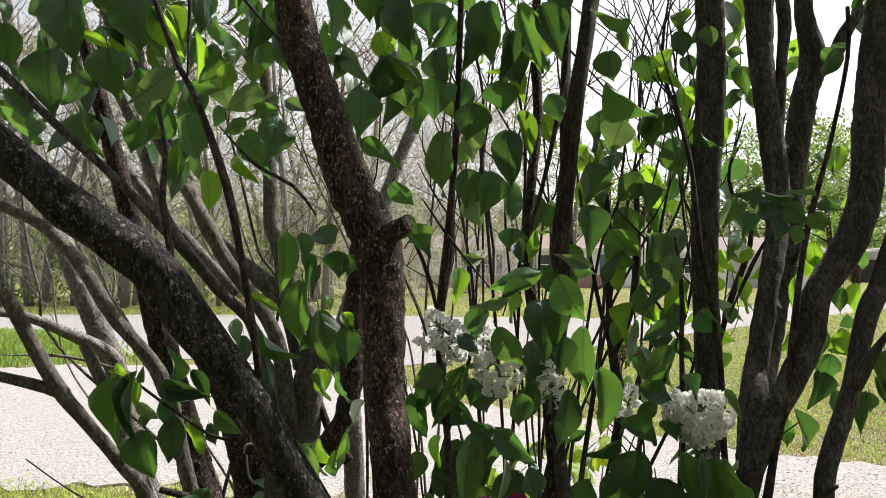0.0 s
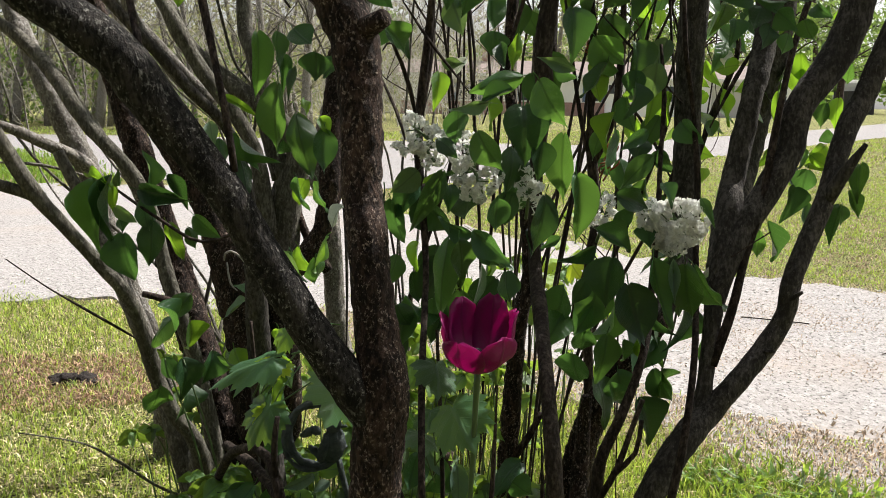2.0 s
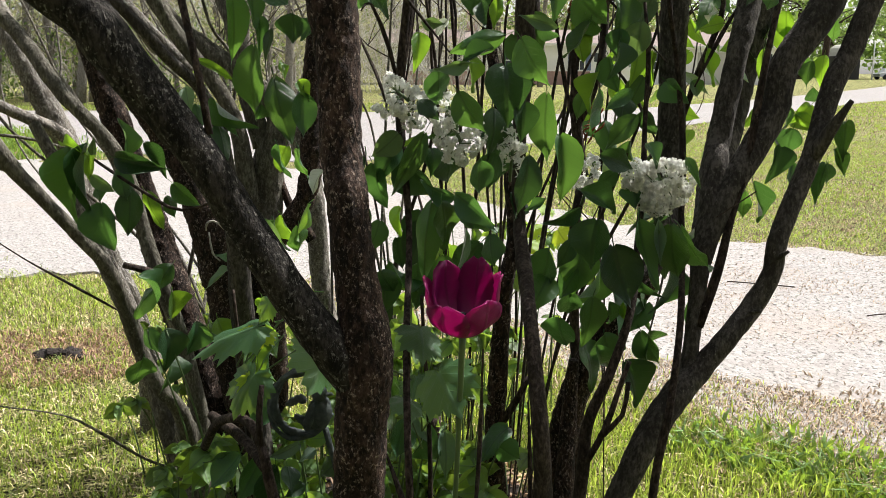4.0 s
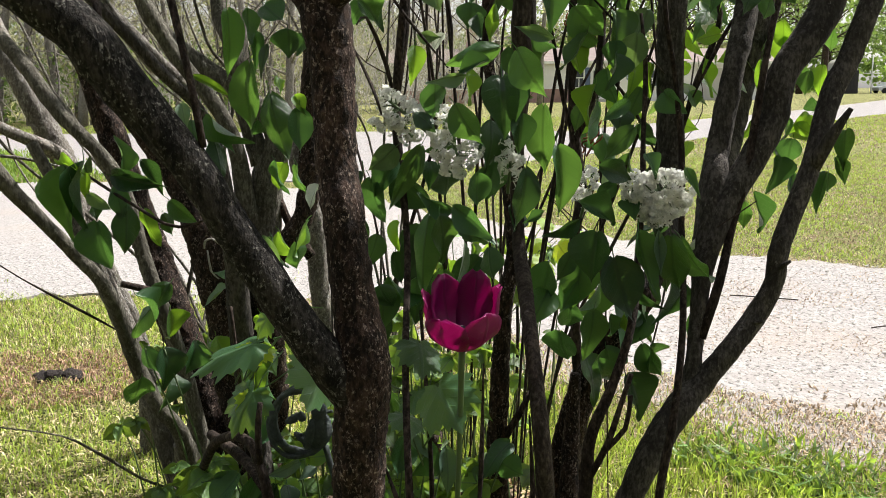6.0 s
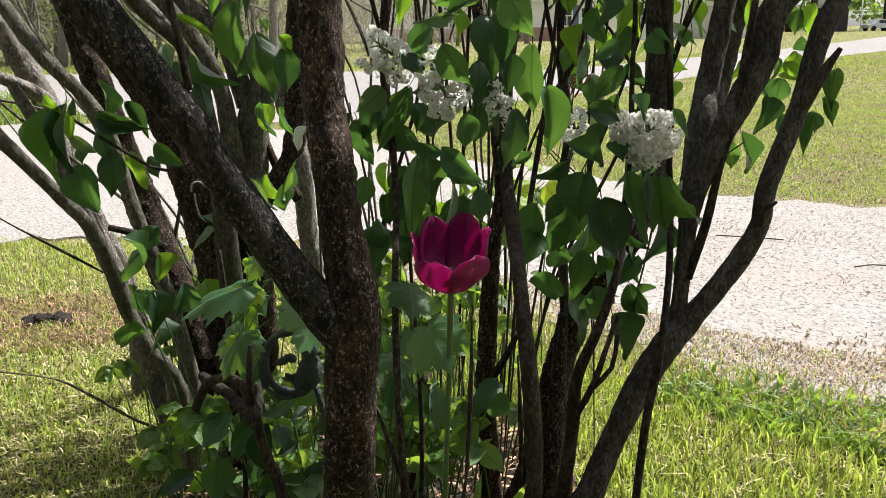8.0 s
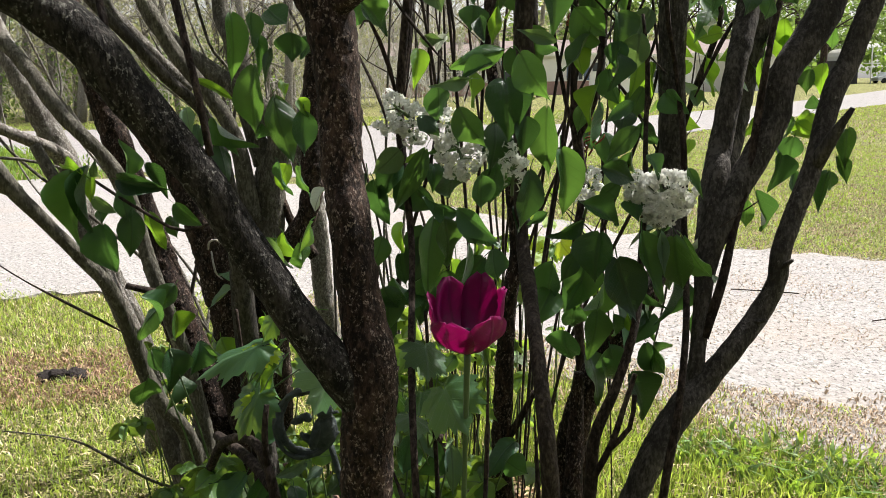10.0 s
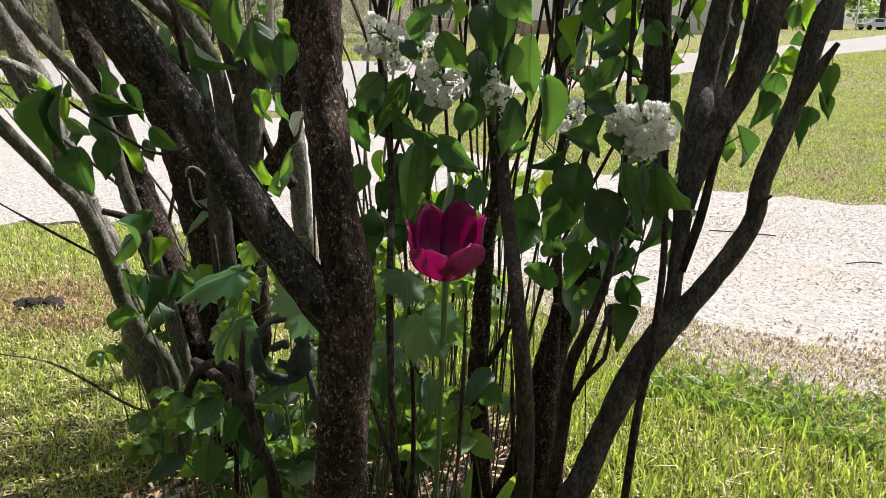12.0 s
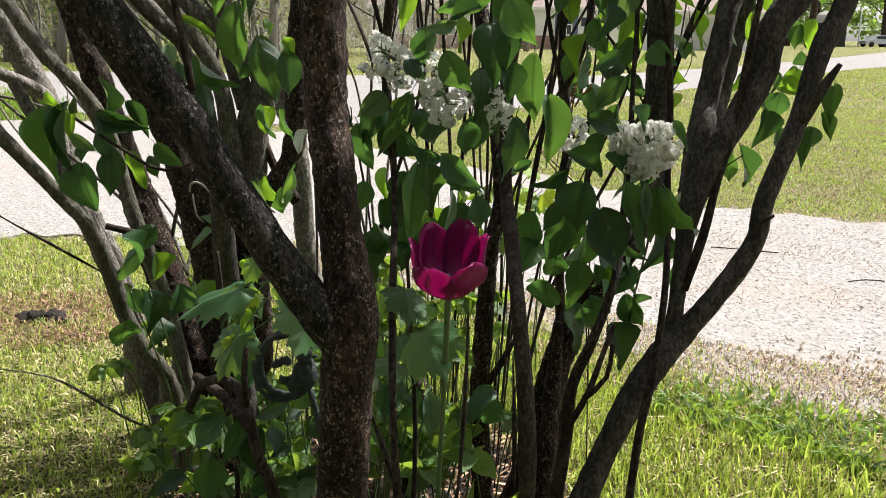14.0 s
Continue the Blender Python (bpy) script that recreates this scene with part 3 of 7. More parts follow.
stem("branch", "young", [(0.03, 0.92, 0, 0.006), (0.01, 0.84, 0.233, 0.005), (0.004, 0.82, 0.356, 0.004), (0.003, 0.88, 0.453, 0.004), (0.006, 0.98, 0.552, 0.004), (-0.004, 1.03, 0.685, 0.006), (0.007, 1.03, 0.809, 0.005), (0.015, 1.03, 0.908, 0.004), (0.019, 1.03, 1.008, 0.004), (0.021, 1.03, 1.096, 0.004), (0.017, 1.03, 1.224, 0.003)])
stem("twig", "young", [(-0.004, 1.03, 0.694, 0.005), (-0.014, 1.02, 0.742, 0.003), (-0.033, 1, 0.79, 0.002), (-0.043, 0.98, 0.781, 0.002)])
stem("branch", "young", [(-0.004, 1.03, 0.704, 0.005), (0.008, 1.04, 0.78, 0.005), (0.01, 1.05, 0.831, 0.004), (0.004, 1.06, 0.797, 0.004)])
stem("twig", "young", [(-0.017, 0.92, 0.689, 0.003), (-0.027, 0.95, 0.717, 0.002), (-0.054, 1, 0.771, 0.002)])
stem("branch", "brown", [(0.14, 0.96, -0.02, 0.014), (0.144, 0.87, 0.212, 0.01), (0.141, 0.85, 0.303, 0.01), (0.135, 0.84, 0.375, 0.009), (0.131, 0.88, 0.451, 0.008), (0.133, 0.96, 0.502, 0.009), (0.133, 1.02, 0.551, 0.008), (0.134, 1.04, 0.653, 0.009), (0.144, 1.06, 0.738, 0.011), (0.14, 1.06, 0.784, 0.012), (0.149, 1.06, 0.865, 0.011), (0.157, 1.05, 0.952, 0.011), (0.175, 1.07, 1.046, 0.01), (0.189, 1.1, 1.131, 0.012), (0.192, 1.1, 1.253, 0.011), (0.215, 1.2, 1.592, 0.01)])
stem("branch", "old", [(0.1, 1.2, -0.02, 0.02), (0.133, 1.2, 0.021, 0.017), (0.121, 1.15, 0.209, 0.014), (0.123, 1.13, 0.33, 0.013), (0.128, 1.12, 0.441, 0.011), (0.14, 1.12, 0.517, 0.01), (0.127, 1.12, 0.633, 0.009), (0.108, 1.15, 0.773, 0.007), (0.117, 1.17, 0.87, 0.007), (0.129, 1.2, 0.973, 0.007), (0.127, 1.22, 1.088, 0.006), (0.139, 1.22, 1.207, 0.006)])
stem("branch_stub", "young", [(0.13, 1.14, 0.254, 0.006), (0.147, 1.12, 0.294, 0.005), (0.162, 1.12, 0.325, 0.004)])
stem("branch", "young", [(0.184, 1.3, 0.791, 0.009), (0.187, 1.35, 1.001, 0.009), (0.197, 1.4, 1.137, 0.008), (0.193, 1.4, 1.273, 0.014), (0.21, 1.4, 1.37, 0.011)])
stem("twig", "young", [(0.136, 0.9, 0.195, 0.003), (0.135, 0.9, 0.292, 0.003), (0.131, 0.9, 0.377, 0.002)])
stem("twig", "young", [(0.076, 0.95, 0.167, 0.003), (0.084, 0.95, 0.297, 0.003), (0.087, 0.95, 0.418, 0.002)])
stem("twig", "young", [(0.02, 0.9, 0.198, 0.003), (0.001, 0.9, 0.255, 0.004), (-0.023, 0.92, 0.319, 0.003)])
stem("branch", "young", [(0.037, 1.2, 0.24, 0.014), (0.031, 1.2, 0.153, 0.014), (0.025, 1.2, 0.024, 0.014)])
stem("twig", "young", [(0.062, 1.1, 0.73, 0.002), (0.064, 1.12, 0.785, 0.002), (0.058, 1.14, 0.841, 0.002), (0.064, 1.16, 0.869, 0.002)])
stem("twig", "young", [(0.054, 1, 0.736, 0.002), (0.01, 1.02, 0.791, 0.002), (-0.025, 1.05, 0.843, 0.002)])
stem("trunk", "old", [(0.12, 1.22, -0.03, 0.042), (0.171, 1.2, 0.02, 0.026), (0.205, 1.17, 0.146, 0.023), (0.222, 1.14, 0.277, 0.021), (0.246, 1.13, 0.352, 0.018), (0.275, 1.12, 0.401, 0.015), (0.311, 1.12, 0.445, 0.013), (0.325, 1.13, 0.463, 0.007)])
stem("branch", "old", [(0.198, 1.08, 0.09, 0.014), (0.206, 1.08, 0.206, 0.013), (0.214, 1.1, 0.308, 0.01), (0.217, 1.1, 0.355, 0.007)])
stem("branch", "young", [(0.16, 1.05, 0, 0.012), (0.194, 0.98, 0.156, 0.009), (0.204, 0.96, 0.262, 0.008), (0.206, 0.95, 0.329, 0.007), (0.227, 0.95, 0.383, 0.006), (0.248, 0.96, 0.439, 0.005), (0.26, 0.98, 0.48, 0.005), (0.267, 1, 0.528, 0.004), (0.278, 1.03, 0.589, 0.004), (0.285, 1.06, 0.658, 0.003), (0.291, 1.08, 0.734, 0.003), (0.289, 1.1, 0.8, 0.002)])
stem("branch_stub", "young", [(0.205, 0.94, 0.289, 0.004), (0.221, 0.93, 0.33, 0.004), (0.233, 0.93, 0.37, 0.003), (0.245, 0.93, 0.409, 0.003)])
stem("branch_stub", "young", [(0.216, 0.93, 0.322, 0.004), (0.24, 0.93, 0.347, 0.003), (0.245, 0.93, 0.385, 0.003)])
stem("trunk", "smooth", [(0.14, 1.05, -0.03, 0.026), (0.218, 0.97, 0.152, 0.018), (0.249, 0.97, 0.227, 0.016), (0.279, 0.97, 0.299, 0.017), (0.312, 0.98, 0.347, 0.018), (0.344, 0.99, 0.378, 0.015), (0.374, 0.99, 0.416, 0.013), (0.407, 1, 0.454, 0.013), (0.425, 1, 0.491, 0.012), (0.429, 1, 0.527, 0.012), (0.446, 1.01, 0.568, 0.012), (0.469, 1.02, 0.622, 0.012), (0.497, 1.04, 0.703, 0.013), (0.52, 1.05, 0.743, 0.014), (0.553, 1.06, 0.825, 0.013), (0.608, 1.08, 0.951, 0.012)])
stem("branch_stub", "smooth", [(0.47, 1.02, 0.619, 0.01), (0.478, 1, 0.652, 0.008), (0.494, 0.985, 0.688, 0.003)])
stem("branch_stub", "smooth", [(0.424, 0.995, 0.507, 0.005), (0.434, 0.98, 0.52, 0.002)])
stem("branch_stub", "smooth", [(0.397, 0.99, 0.446, 0.004), (0.407, 0.98, 0.451, 0.002)])
stem("trunk", "smooth", [(0.331, 0.99, 0.361, 0.01), (0.336, 1, 0.413, 0.009), (0.346, 1.02, 0.477, 0.01), (0.359, 1.04, 0.547, 0.013), (0.373, 1.06, 0.612, 0.015), (0.381, 1.08, 0.638, 0.015), (0.404, 1.1, 0.734, 0.014), (0.433, 1.14, 0.83, 0.016), (0.433, 1.16, 0.928, 0.017), (0.428, 1.18, 1.031, 0.017), (0.432, 1.2, 1.145, 0.021), (0.432, 1.2, 1.277, 0.019)])
stem("branch", "smooth", [(0.434, 1.16, 0.869, 0.009), (0.45, 1.18, 0.97, 0.009), (0.464, 1.2, 1.059, 0.008), (0.475, 1.22, 1.11, 0.01), (0.476, 1.25, 1.212, 0.009), (0.489, 1.25, 1.316, 0.008)])
stem("branch", "young", [(0.269, 0.92, 0.174, 0.005), (0.279, 0.92, 0.293, 0.005), (0.288, 0.92, 0.347, 0.005), (0.305, 0.95, 0.429, 0.004), (0.32, 1, 0.495, 0.004), (0.328, 1.04, 0.554, 0.004), (0.331, 1.06, 0.64, 0.004), (0.318, 1.06, 0.74, 0.003), (0.3, 1.03, 0.783, 0.003), (0.295, 1.05, 0.885, 0.003), (0.282, 1.08, 0.972, 0.003)])
stem("branch", "young", [(0.343, 1, 0.427, 0.006), (0.365, 1.01, 0.489, 0.006), (0.384, 1.03, 0.549, 0.005), (0.403, 1.04, 0.614, 0.005), (0.414, 1.05, 0.675, 0.005), (0.429, 1.06, 0.761, 0.004), (0.45, 1.08, 0.826, 0.004), (0.484, 1.1, 0.919, 0.003), (0.516, 1.12, 1.031, 0.003), (0.526, 1.14, 1.1, 0.003)])
stem("trunk", "smooth", [(0.334, 0.99, 0.375, 0.007), (0.344, 1.01, 0.452, 0.008), (0.355, 1.025, 0.513, 0.011), (0.382, 1.043, 0.577, 0.016), (0.41, 1.053, 0.622, 0.017), (0.44, 1.062, 0.674, 0.017), (0.453, 1.072, 0.728, 0.018), (0.5, 1.09, 0.788, 0.021), (0.528, 1.1, 0.863, 0.021), (0.538, 1.109, 0.956, 0.021), (0.564, 1.119, 1.093, 0.024), (0.588, 1.128, 1.212, 0.024), (0.623, 1.128, 1.37, 0.021)])
stem("trunk", "smooth", [(0.322, 1, 0.335, 0.012), (0.344, 1.03, 0.39, 0.009), (0.365, 1.08, 0.448, 0.01), (0.393, 1.15, 0.508, 0.015), (0.438, 1.25, 0.57, 0.023), (0.471, 1.3, 0.646, 0.025), (0.49, 1.312, 0.719, 0.024), (0.514, 1.312, 0.809, 0.019), (0.529, 1.33, 0.912, 0.02), (0.551, 1.345, 1.018, 0.02), (0.573, 1.36, 1.086, 0.021), (0.564, 1.37, 1.162, 0.015), (0.573, 1.39, 1.263, 0.014), (0.59, 1.39, 1.378, 0.011)])
stem("branch", "smooth", [(0.572, 1.361, 1.072, 0.015), (0.601, 1.353, 1.088, 0.012), (0.621, 1.353, 1.128, 0.011), (0.654, 1.361, 1.167, 0.007), (0.71, 1.378, 1.199, 0.005)])
stem("trunk", "smooth", [(0.306, 1.12, 0.439, 0.013), (0.34, 1.16, 0.495, 0.016), (0.36, 1.2, 0.553, 0.018), (0.363, 1.21, 0.612, 0.019), (0.358, 1.21, 0.756, 0.019), (0.361, 1.21, 0.897, 0.021), (0.369, 1.21, 1.014, 0.021), (0.367, 1.21, 1.166, 0.02), (0.365, 1.21, 1.275, 0.019)])
stem("twig", "young", [(0.405, 1.26, 1.235, 0.003), (0.418, 1.215, 1.159, 0.003), (0.416, 1.17, 1.112, 0.003)])
stem("twig", "young", [(0.371, 1.2, 0.635, 0.003), (0.372, 1.22, 0.758, 0.004), (0.362, 1.24, 0.845, 0.004), (0.348, 1.26, 0.944, 0.004), (0.325, 1.3, 1.068, 0.003), (0.349, 1.32, 1.222, 0.003)])
stem("twig", "young", [(0.32, 1.1, 0.729, 0.002), (0.264, 1.1, 0.785, 0.002), (0.219, 1.12, 0.836, 0.002)])
stem("twig", "young", [(0.355, 1.1, 0.701, 0.003), (0.391, 1.12, 0.764, 0.003), (0.427, 1.14, 0.816, 0.003)])
stem("twig", "young", [(0.398, 1.3, 0.626, 0.006), (0.42, 1.3, 0.709, 0.005), (0.461, 1.32, 0.817, 0.004), (0.434, 1.34, 0.896, 0.003), (0.468, 1.36, 1.003, 0.003)])
stem("branch", "young", [(0.241, 1.2, 0.581, 0.008), (0.231, 1.2, 0.642, 0.008), (0.225, 1.2, 0.717, 0.005), (0.225, 1.2, 0.806, 0.005), (0.227, 1.24, 0.885, 0.004)])
stem("branch", "young", [(0.232, 1.2, 0.65, 0.005), (0.252, 1.2, 0.695, 0.005), (0.268, 1.22, 0.77, 0.005), (0.273, 1.25, 0.902, 0.004)])
stem("twig", "young", [(0.232, 1.2, 0.630, 0.005), (0.214, 1.2, 0.700, 0.0032), (0.200, 1.2, 0.775, 0.0026), (0.188, 1.21, 0.86, 0.002), (0.182, 1.22, 0.93, 0.001)])
stem("branch", "young", [(0.258, 1.25, -0.011, 0.01), (0.248, 1.22, 0.22, 0.008), (0.231, 1.2, 0.476, 0.007), (0.239, 1.2, 0.565, 0.008)])
stem("twig", "young", [(0.308, 1.3, 0.692, 0.003), (0.317, 1.3, 0.8, 0.003), (0.343, 1.32, 0.911, 0.003)])
stem("twig", "young", [(0.373, 1.3, 0.609, 0.003), (0.328, 1.3, 0.692, 0.003), (0.287, 1.3, 0.742, 0.002)])
stem("twig", "young", [(0.074, 1.1, 0.701, 0.002), (0.124, 1.1, 0.863, 0.003), (0.156, 1.12, 1.009, 0.003), (0.164, 1.14, 1.065, 0.002)])
stem("twig", "young", [(-0.188, 1, 0.586, 0.002), (-0.251, 1.02, 0.564, 0.002), (-0.303, 1.05, 0.582, 0.002), (-0.368, 1.1, 0.61, 0.002), (-0.384, 1.1, 0.623, 0.002)])
stem("twig", "young", [(0.353, 0.99, 0.558, 0.002), (0.408, 1.02, 0.583, 0.002)])

# ---- leaves ----
HEART = ((0.0, 0.05), (0.03, 0.19), (0.09, 0.34), (0.18, 0.45), (0.30, 0.5), (0.43, 0.475), (0.56, 0.39), (0.69, 0.27), (0.80, 0.155), (0.90, 0.065), (1.0, 0.004))


def leaf_mesh(name, profile, mat, fold=0.25, curl=0.2, wave=0.03, stalk=0.22, seed=1):
    """A leaf one unit long along +y, facing +z, with its stalk behind the base; the blade swells between its side veins."""
    rg = random.Random(seed)
    ph, twist = rg.uniform(0, 6), rg.uniform(-0.35, 0.35)
    along, half = [p[0] for p in profile], [p[1] for p in profile]
    stops = sorted(set(along) | {k / 20 for k in range(21)})
    across = (-1, -0.82, -0.56, -0.28, 0, 0.28, 0.56, 0.82, 1)
    verts, faces, uvs = [], [], []
    for s in stops:
        w = float(np.interp(s, along, half))
        lobe = -0.06 * max(0.0, 1 - s / 0.14)
        for c in across:
            x = c * w
            y = s + lobe * abs(c) * (1 if s < 0.14 else 0)
            z = fold * abs(x) ** 1.25 - curl * (s - 0.2) ** 2 + wave * c * c * math.sin(9 * s + ph + 1.5 * c)
            z += 0.011 * min(1.0, 6 * w) * math.sin(math.pi * min(1.0, abs(c) * 1.1)) * math.sin(2 * math.pi * 7 * (s - 0.55 * abs(x)))
            z += twist * x * (s - 0.3) + 0.03 * noise.noise(Vector((x * 3 + seed, s * 3, 0.5)))
            verts.append((x, y, z))
            uvs.append((x, s))
    n, m = len(stops), len(across)
    for i in range(n - 1):
        for c in range(m - 1):
            a = i * m + c
            faces.append((a, a + 1, a + m + 1, a + m))
    k = len(verts)
    for s in (0.0, -stalk * 0.5, -stalk):
        r = 0.014
        z = -curl * 0.04 + 0.35 * s * s / max(stalk, 0.01)
        verts += [(-r, s, z), (r, s, z), (0, s, z - 1.7 * r)]
        uvs += [(0.2, 0.3)] * 3
    for i in range(2):
        for c in range(3):
            a, b = k + 3 * i + c, k + 3 * i + (c + 1) % 3
            faces.append((a, b, b + 3, a + 3))
    me = bpy.data.meshes.new(name)
    me.from_pydata(verts, [], faces)
    me.materials.append(mat)
    me.polygons.foreach_set("use_smooth", [True] * len(me.polygons))
    layer = me.uv_layers.new(name="UVMap")
    idx = np.empty(len(me.loops), dtype=np.int32)
    me.loops.foreach_get("vertex_index", idx)
    layer.data.foreach_set("uv", np.asarray(uvs, dtype=np.float32)[idx].ravel())
    me.update()
    return me


OVATE = ((0.0, 0.06), (0.05, 0.22), (0.14, 0.36), (0.27, 0.46), (0.42, 0.5), (0.57, 0.43), (0.72, 0.29), (0.85, 0.14), (0.95, 0.045), (1.0, 0.004))
FORMS = ((0.35, 0.35, 0.06, HEART), (0.7, 0.6, 0.06, HEART), (0.25, 0.5, 0.10, HEART), (1.0, 0.5, 0.07, HEART), (-0.4, 0.5, 0.08, OVATE), (0.6, -0.4, 0.07, HEART), (1.2, 0.7, 0.08, OVATE))
LILAC = [leaf_mesh("leaf", h, LEAF, f, c, w, 0.22, i) for i, (f, c, w, h) in enumerate(FORMS)]
HALF_LIT = [leaf_mesh("leaf", h, LEAF_HALF_LIT, f, c, w, 0.22, 80 + i) for i, (f, c, w, h) in enumerate(FORMS)]
BACKLIT = [leaf_mesh("leaf", h, LEAF_BACKLIT, f, c, w, 0.22, 50 + i) for i, (f, c, w, h) in enumerate(FORMS)]
DRY = [leaf_mesh("leaf", OVATE, LEAF_DRY, 0.7, 0.6, 0.12, 0.2, 70)]
PALE = [leaf_mesh("leaf", HEART, LEAF_PALE, f, c, w, 0.22, 30 + i) for i, (f, c, w) in enumerate(((0.30, 0.35, 0.04), (0.5, -0.3, 0.05)))]
EYE = Vector((0.005, 0.0, 0.74))
picker = random.Random(11)


def leaf_matrix(base, tip, width, turn, tilt=0.0):
    """Stands a unit leaf from base to tip, its face towards the open side of the shrub, turned about its midrib by turn degrees."""
    a, b = Vector(base), Vector(tip)
    y = (b - a)
    length = y.length
    y.normalize()
    out = (EYE - a).normalized()
    z = (out - out.dot(y) * y).normalized()
    x = y.cross(z)
    m = Matrix((x, y, z)).transposed().to_4x4()
    return Matrix.Translation(a) @ m @ Matrix.Rotation(radians(tilt), 4, "X") @ Matrix.Rotation(radians(turn), 4, "Y") @ Matrix.Diagonal((length * width, length, length * 0.8, 1))


def leaf(meshes, base, tip, width, turn, parent, origin, tilt=0.0):
    ob = new("leaf", picker.choice(meshes))
    ob.parent = parent
    ob.matrix_local = Matrix.Translation(-Vector(origin)) @ leaf_matrix(base, tip, width, turn * 1.15, tilt)
    return ob


def spray(meshes, rows):
    for x, y, z, u, v, w, wide, turn in rows:
        leaf(meshes, (x, y, z), (u, v, w), wide, turn, shrub, (0, 1.1, 0))


def in_gap(p):
    """True in the thin places of the foliage, where the house and the lawn show through."""
    u, w = p.x / p.y, (p.z - 0.71) / p.y
    return (0.158 < u < 0.208 and -0.03 < w < 0.05) or (0.14 < u < 0.17 and -0.16 < w < -0.03)


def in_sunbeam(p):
    """True on the way of the sun to the sunlit-coloured leaves of the maple seedling and the low suckers."""
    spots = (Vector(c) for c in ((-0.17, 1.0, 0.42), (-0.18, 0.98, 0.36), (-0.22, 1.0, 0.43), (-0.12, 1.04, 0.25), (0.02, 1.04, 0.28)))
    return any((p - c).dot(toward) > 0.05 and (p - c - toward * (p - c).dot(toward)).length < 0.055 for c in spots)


def loose_leaves(x, y, z, count, size, seed, young=0.2):
    """Hanging leaves scattered through a part of the shrub; young is the share in the backlit colour."""
    rg = random.Random(seed)
    for _ in range(count):
        base = Vector((rg.uniform(*x), rg.uniform(*y), rg.uniform(*z)))
        luck = rg.random()
        if in_gap(base) or in_sunbeam(base):
            continue
        meshes = BACKLIT if luck < young else HALF_LIT if luck < young + 0.25 else PALE if luck > 0.95 else LILAC
        tip = base + Vector((rg.gauss(0, 0.35), rg.gauss(0, 0.35), -1 + rg.uniform(0, 0.6))).normalized() * rg.uniform(*size)
        leaf(meshes, base, tip, rg.uniform(0.6, 0.85), rg.uniform(-70, 70), shrub, (0, 1.1, 0))


# ---- the shrub's leaves, spray by spray: base, tip, width to length, turn ----
spray(HALF_LIT, [(-0.393, 1.074, 0.628, -0.392, 1.056, 0.544, 0.47, 19), (-0.323, 1.069, 0.625, -0.325, 1.072, 0.666, 0.55, 28), (-0.281, 1.071, 0.572, -0.271, 1.076, 0.545, 0.63, -18), (-0.273, 1.073, 0.587, -0.245, 1.076, 0.557, 0.54, 11)])
spray(LILAC, [(-0.371, 1.07, 0.632, -0.378, 1.049, 0.556, 0.19, 28), (-0.337, 1.073, 0.618, -0.279, 1.063, 0.605, 0.44, 8), (-0.306, 1.083, 0.634, -0.282, 1.087, 0.593, 0.4, -11), (-0.337, 1.079, 0.605, -0.327, 1.061, 0.57, 0.65, 6), (-0.363, 1.08, 0.562, -0.356, 1.075, 0.504, 0.8, 18), (-0.324, 1.072, 0.579, -0.325, 1.062, 0.527, 0.64, -8), (-0.365, 1.078, 0.582, -0.36, 1.08, 0.566, 1.3, -31)])
spray(BACKLIT, [(-0.373, 1.086, 0.625, -0.373, 1.073, 0.588, 0.42, 14), (-0.399, 1.072, 0.633, -0.367, 1.054, 0.629, 0.28, -32), (-0.308, 1.079, 0.574, -0.299, 1.097, 0.521, 0.38, 26)])
spray(PALE, [(-0.368, 1.075, 0.596, -0.342, 1.081, 0.578, 0.62, 30), (-0.364, 1.07, 0.623, -0.356, 1.051, 0.642, 0.37, -14)])
spray(BACKLIT, [(-0.219, 1.002, 0.73, -0.182, 1.014, 0.709, 0.24, -15), (-0.112, 0.993, 0.708, -0.1, 0.988, 0.689, 0.73, -13), (-0.13, 1.002, 0.728, -0.125, 0.987, 0.713, 0.51, -16)])
spray(HALF_LIT, [(-0.179, 0.992, 0.797, -0.176, 0.989, 0.727, 0.38, -16), (-0.158, 0.99, 0.742, -0.169, 1.007, 0.662, 0.46, 27), (-0.141, 1.011, 0.71, -0.127, 0.99, 0.644, 0.54, 15), (-0.206, 0.999, 0.689, -0.167, 0.992, 0.652, 0.4, 34), (-0.158, 0.994, 0.798, -0.158, 0.982, 0.76, 0.52, -28)])
spray(LILAC, [(-0.108, 0.992, 0.694, -0.111, 0.996, 0.648, 0.66, -14), (-0.201, 1.002, 0.67, -0.177, 0.997, 0.647, 0.34, -18), (-0.2, 0.993, 0.661, -0.186, 0.973, 0.622, 0.56, -27), (-0.155, 1.002, 0.682, -0.162, 1.019, 0.662, 0.59, -21), (-0.153, 1.002, 0.775, -0.151, 0.993, 0.735, 0.36, -9), (-0.117, 1.001, 0.778, -0.116, 1.01, 0.75, 1.3, 24), (-0.139, 0.989, 0.802, -0.12, 0.984, 0.783, 1.3, -24), (-0.224, 0.998, 0.683, -0.219, 0.985, 0.655, 0.6, -7), (-0.097, 1.01, 0.774, -0.107, 1.011, 0.75, 0.94, 33)])
spray(PALE, [(-0.139, 0.993, 0.762, -0.147, 0.979, 0.726, 0.26, 17), (-0.234, 0.998, 0.701, -0.228, 0.986, 0.673, 0.53, 7)])
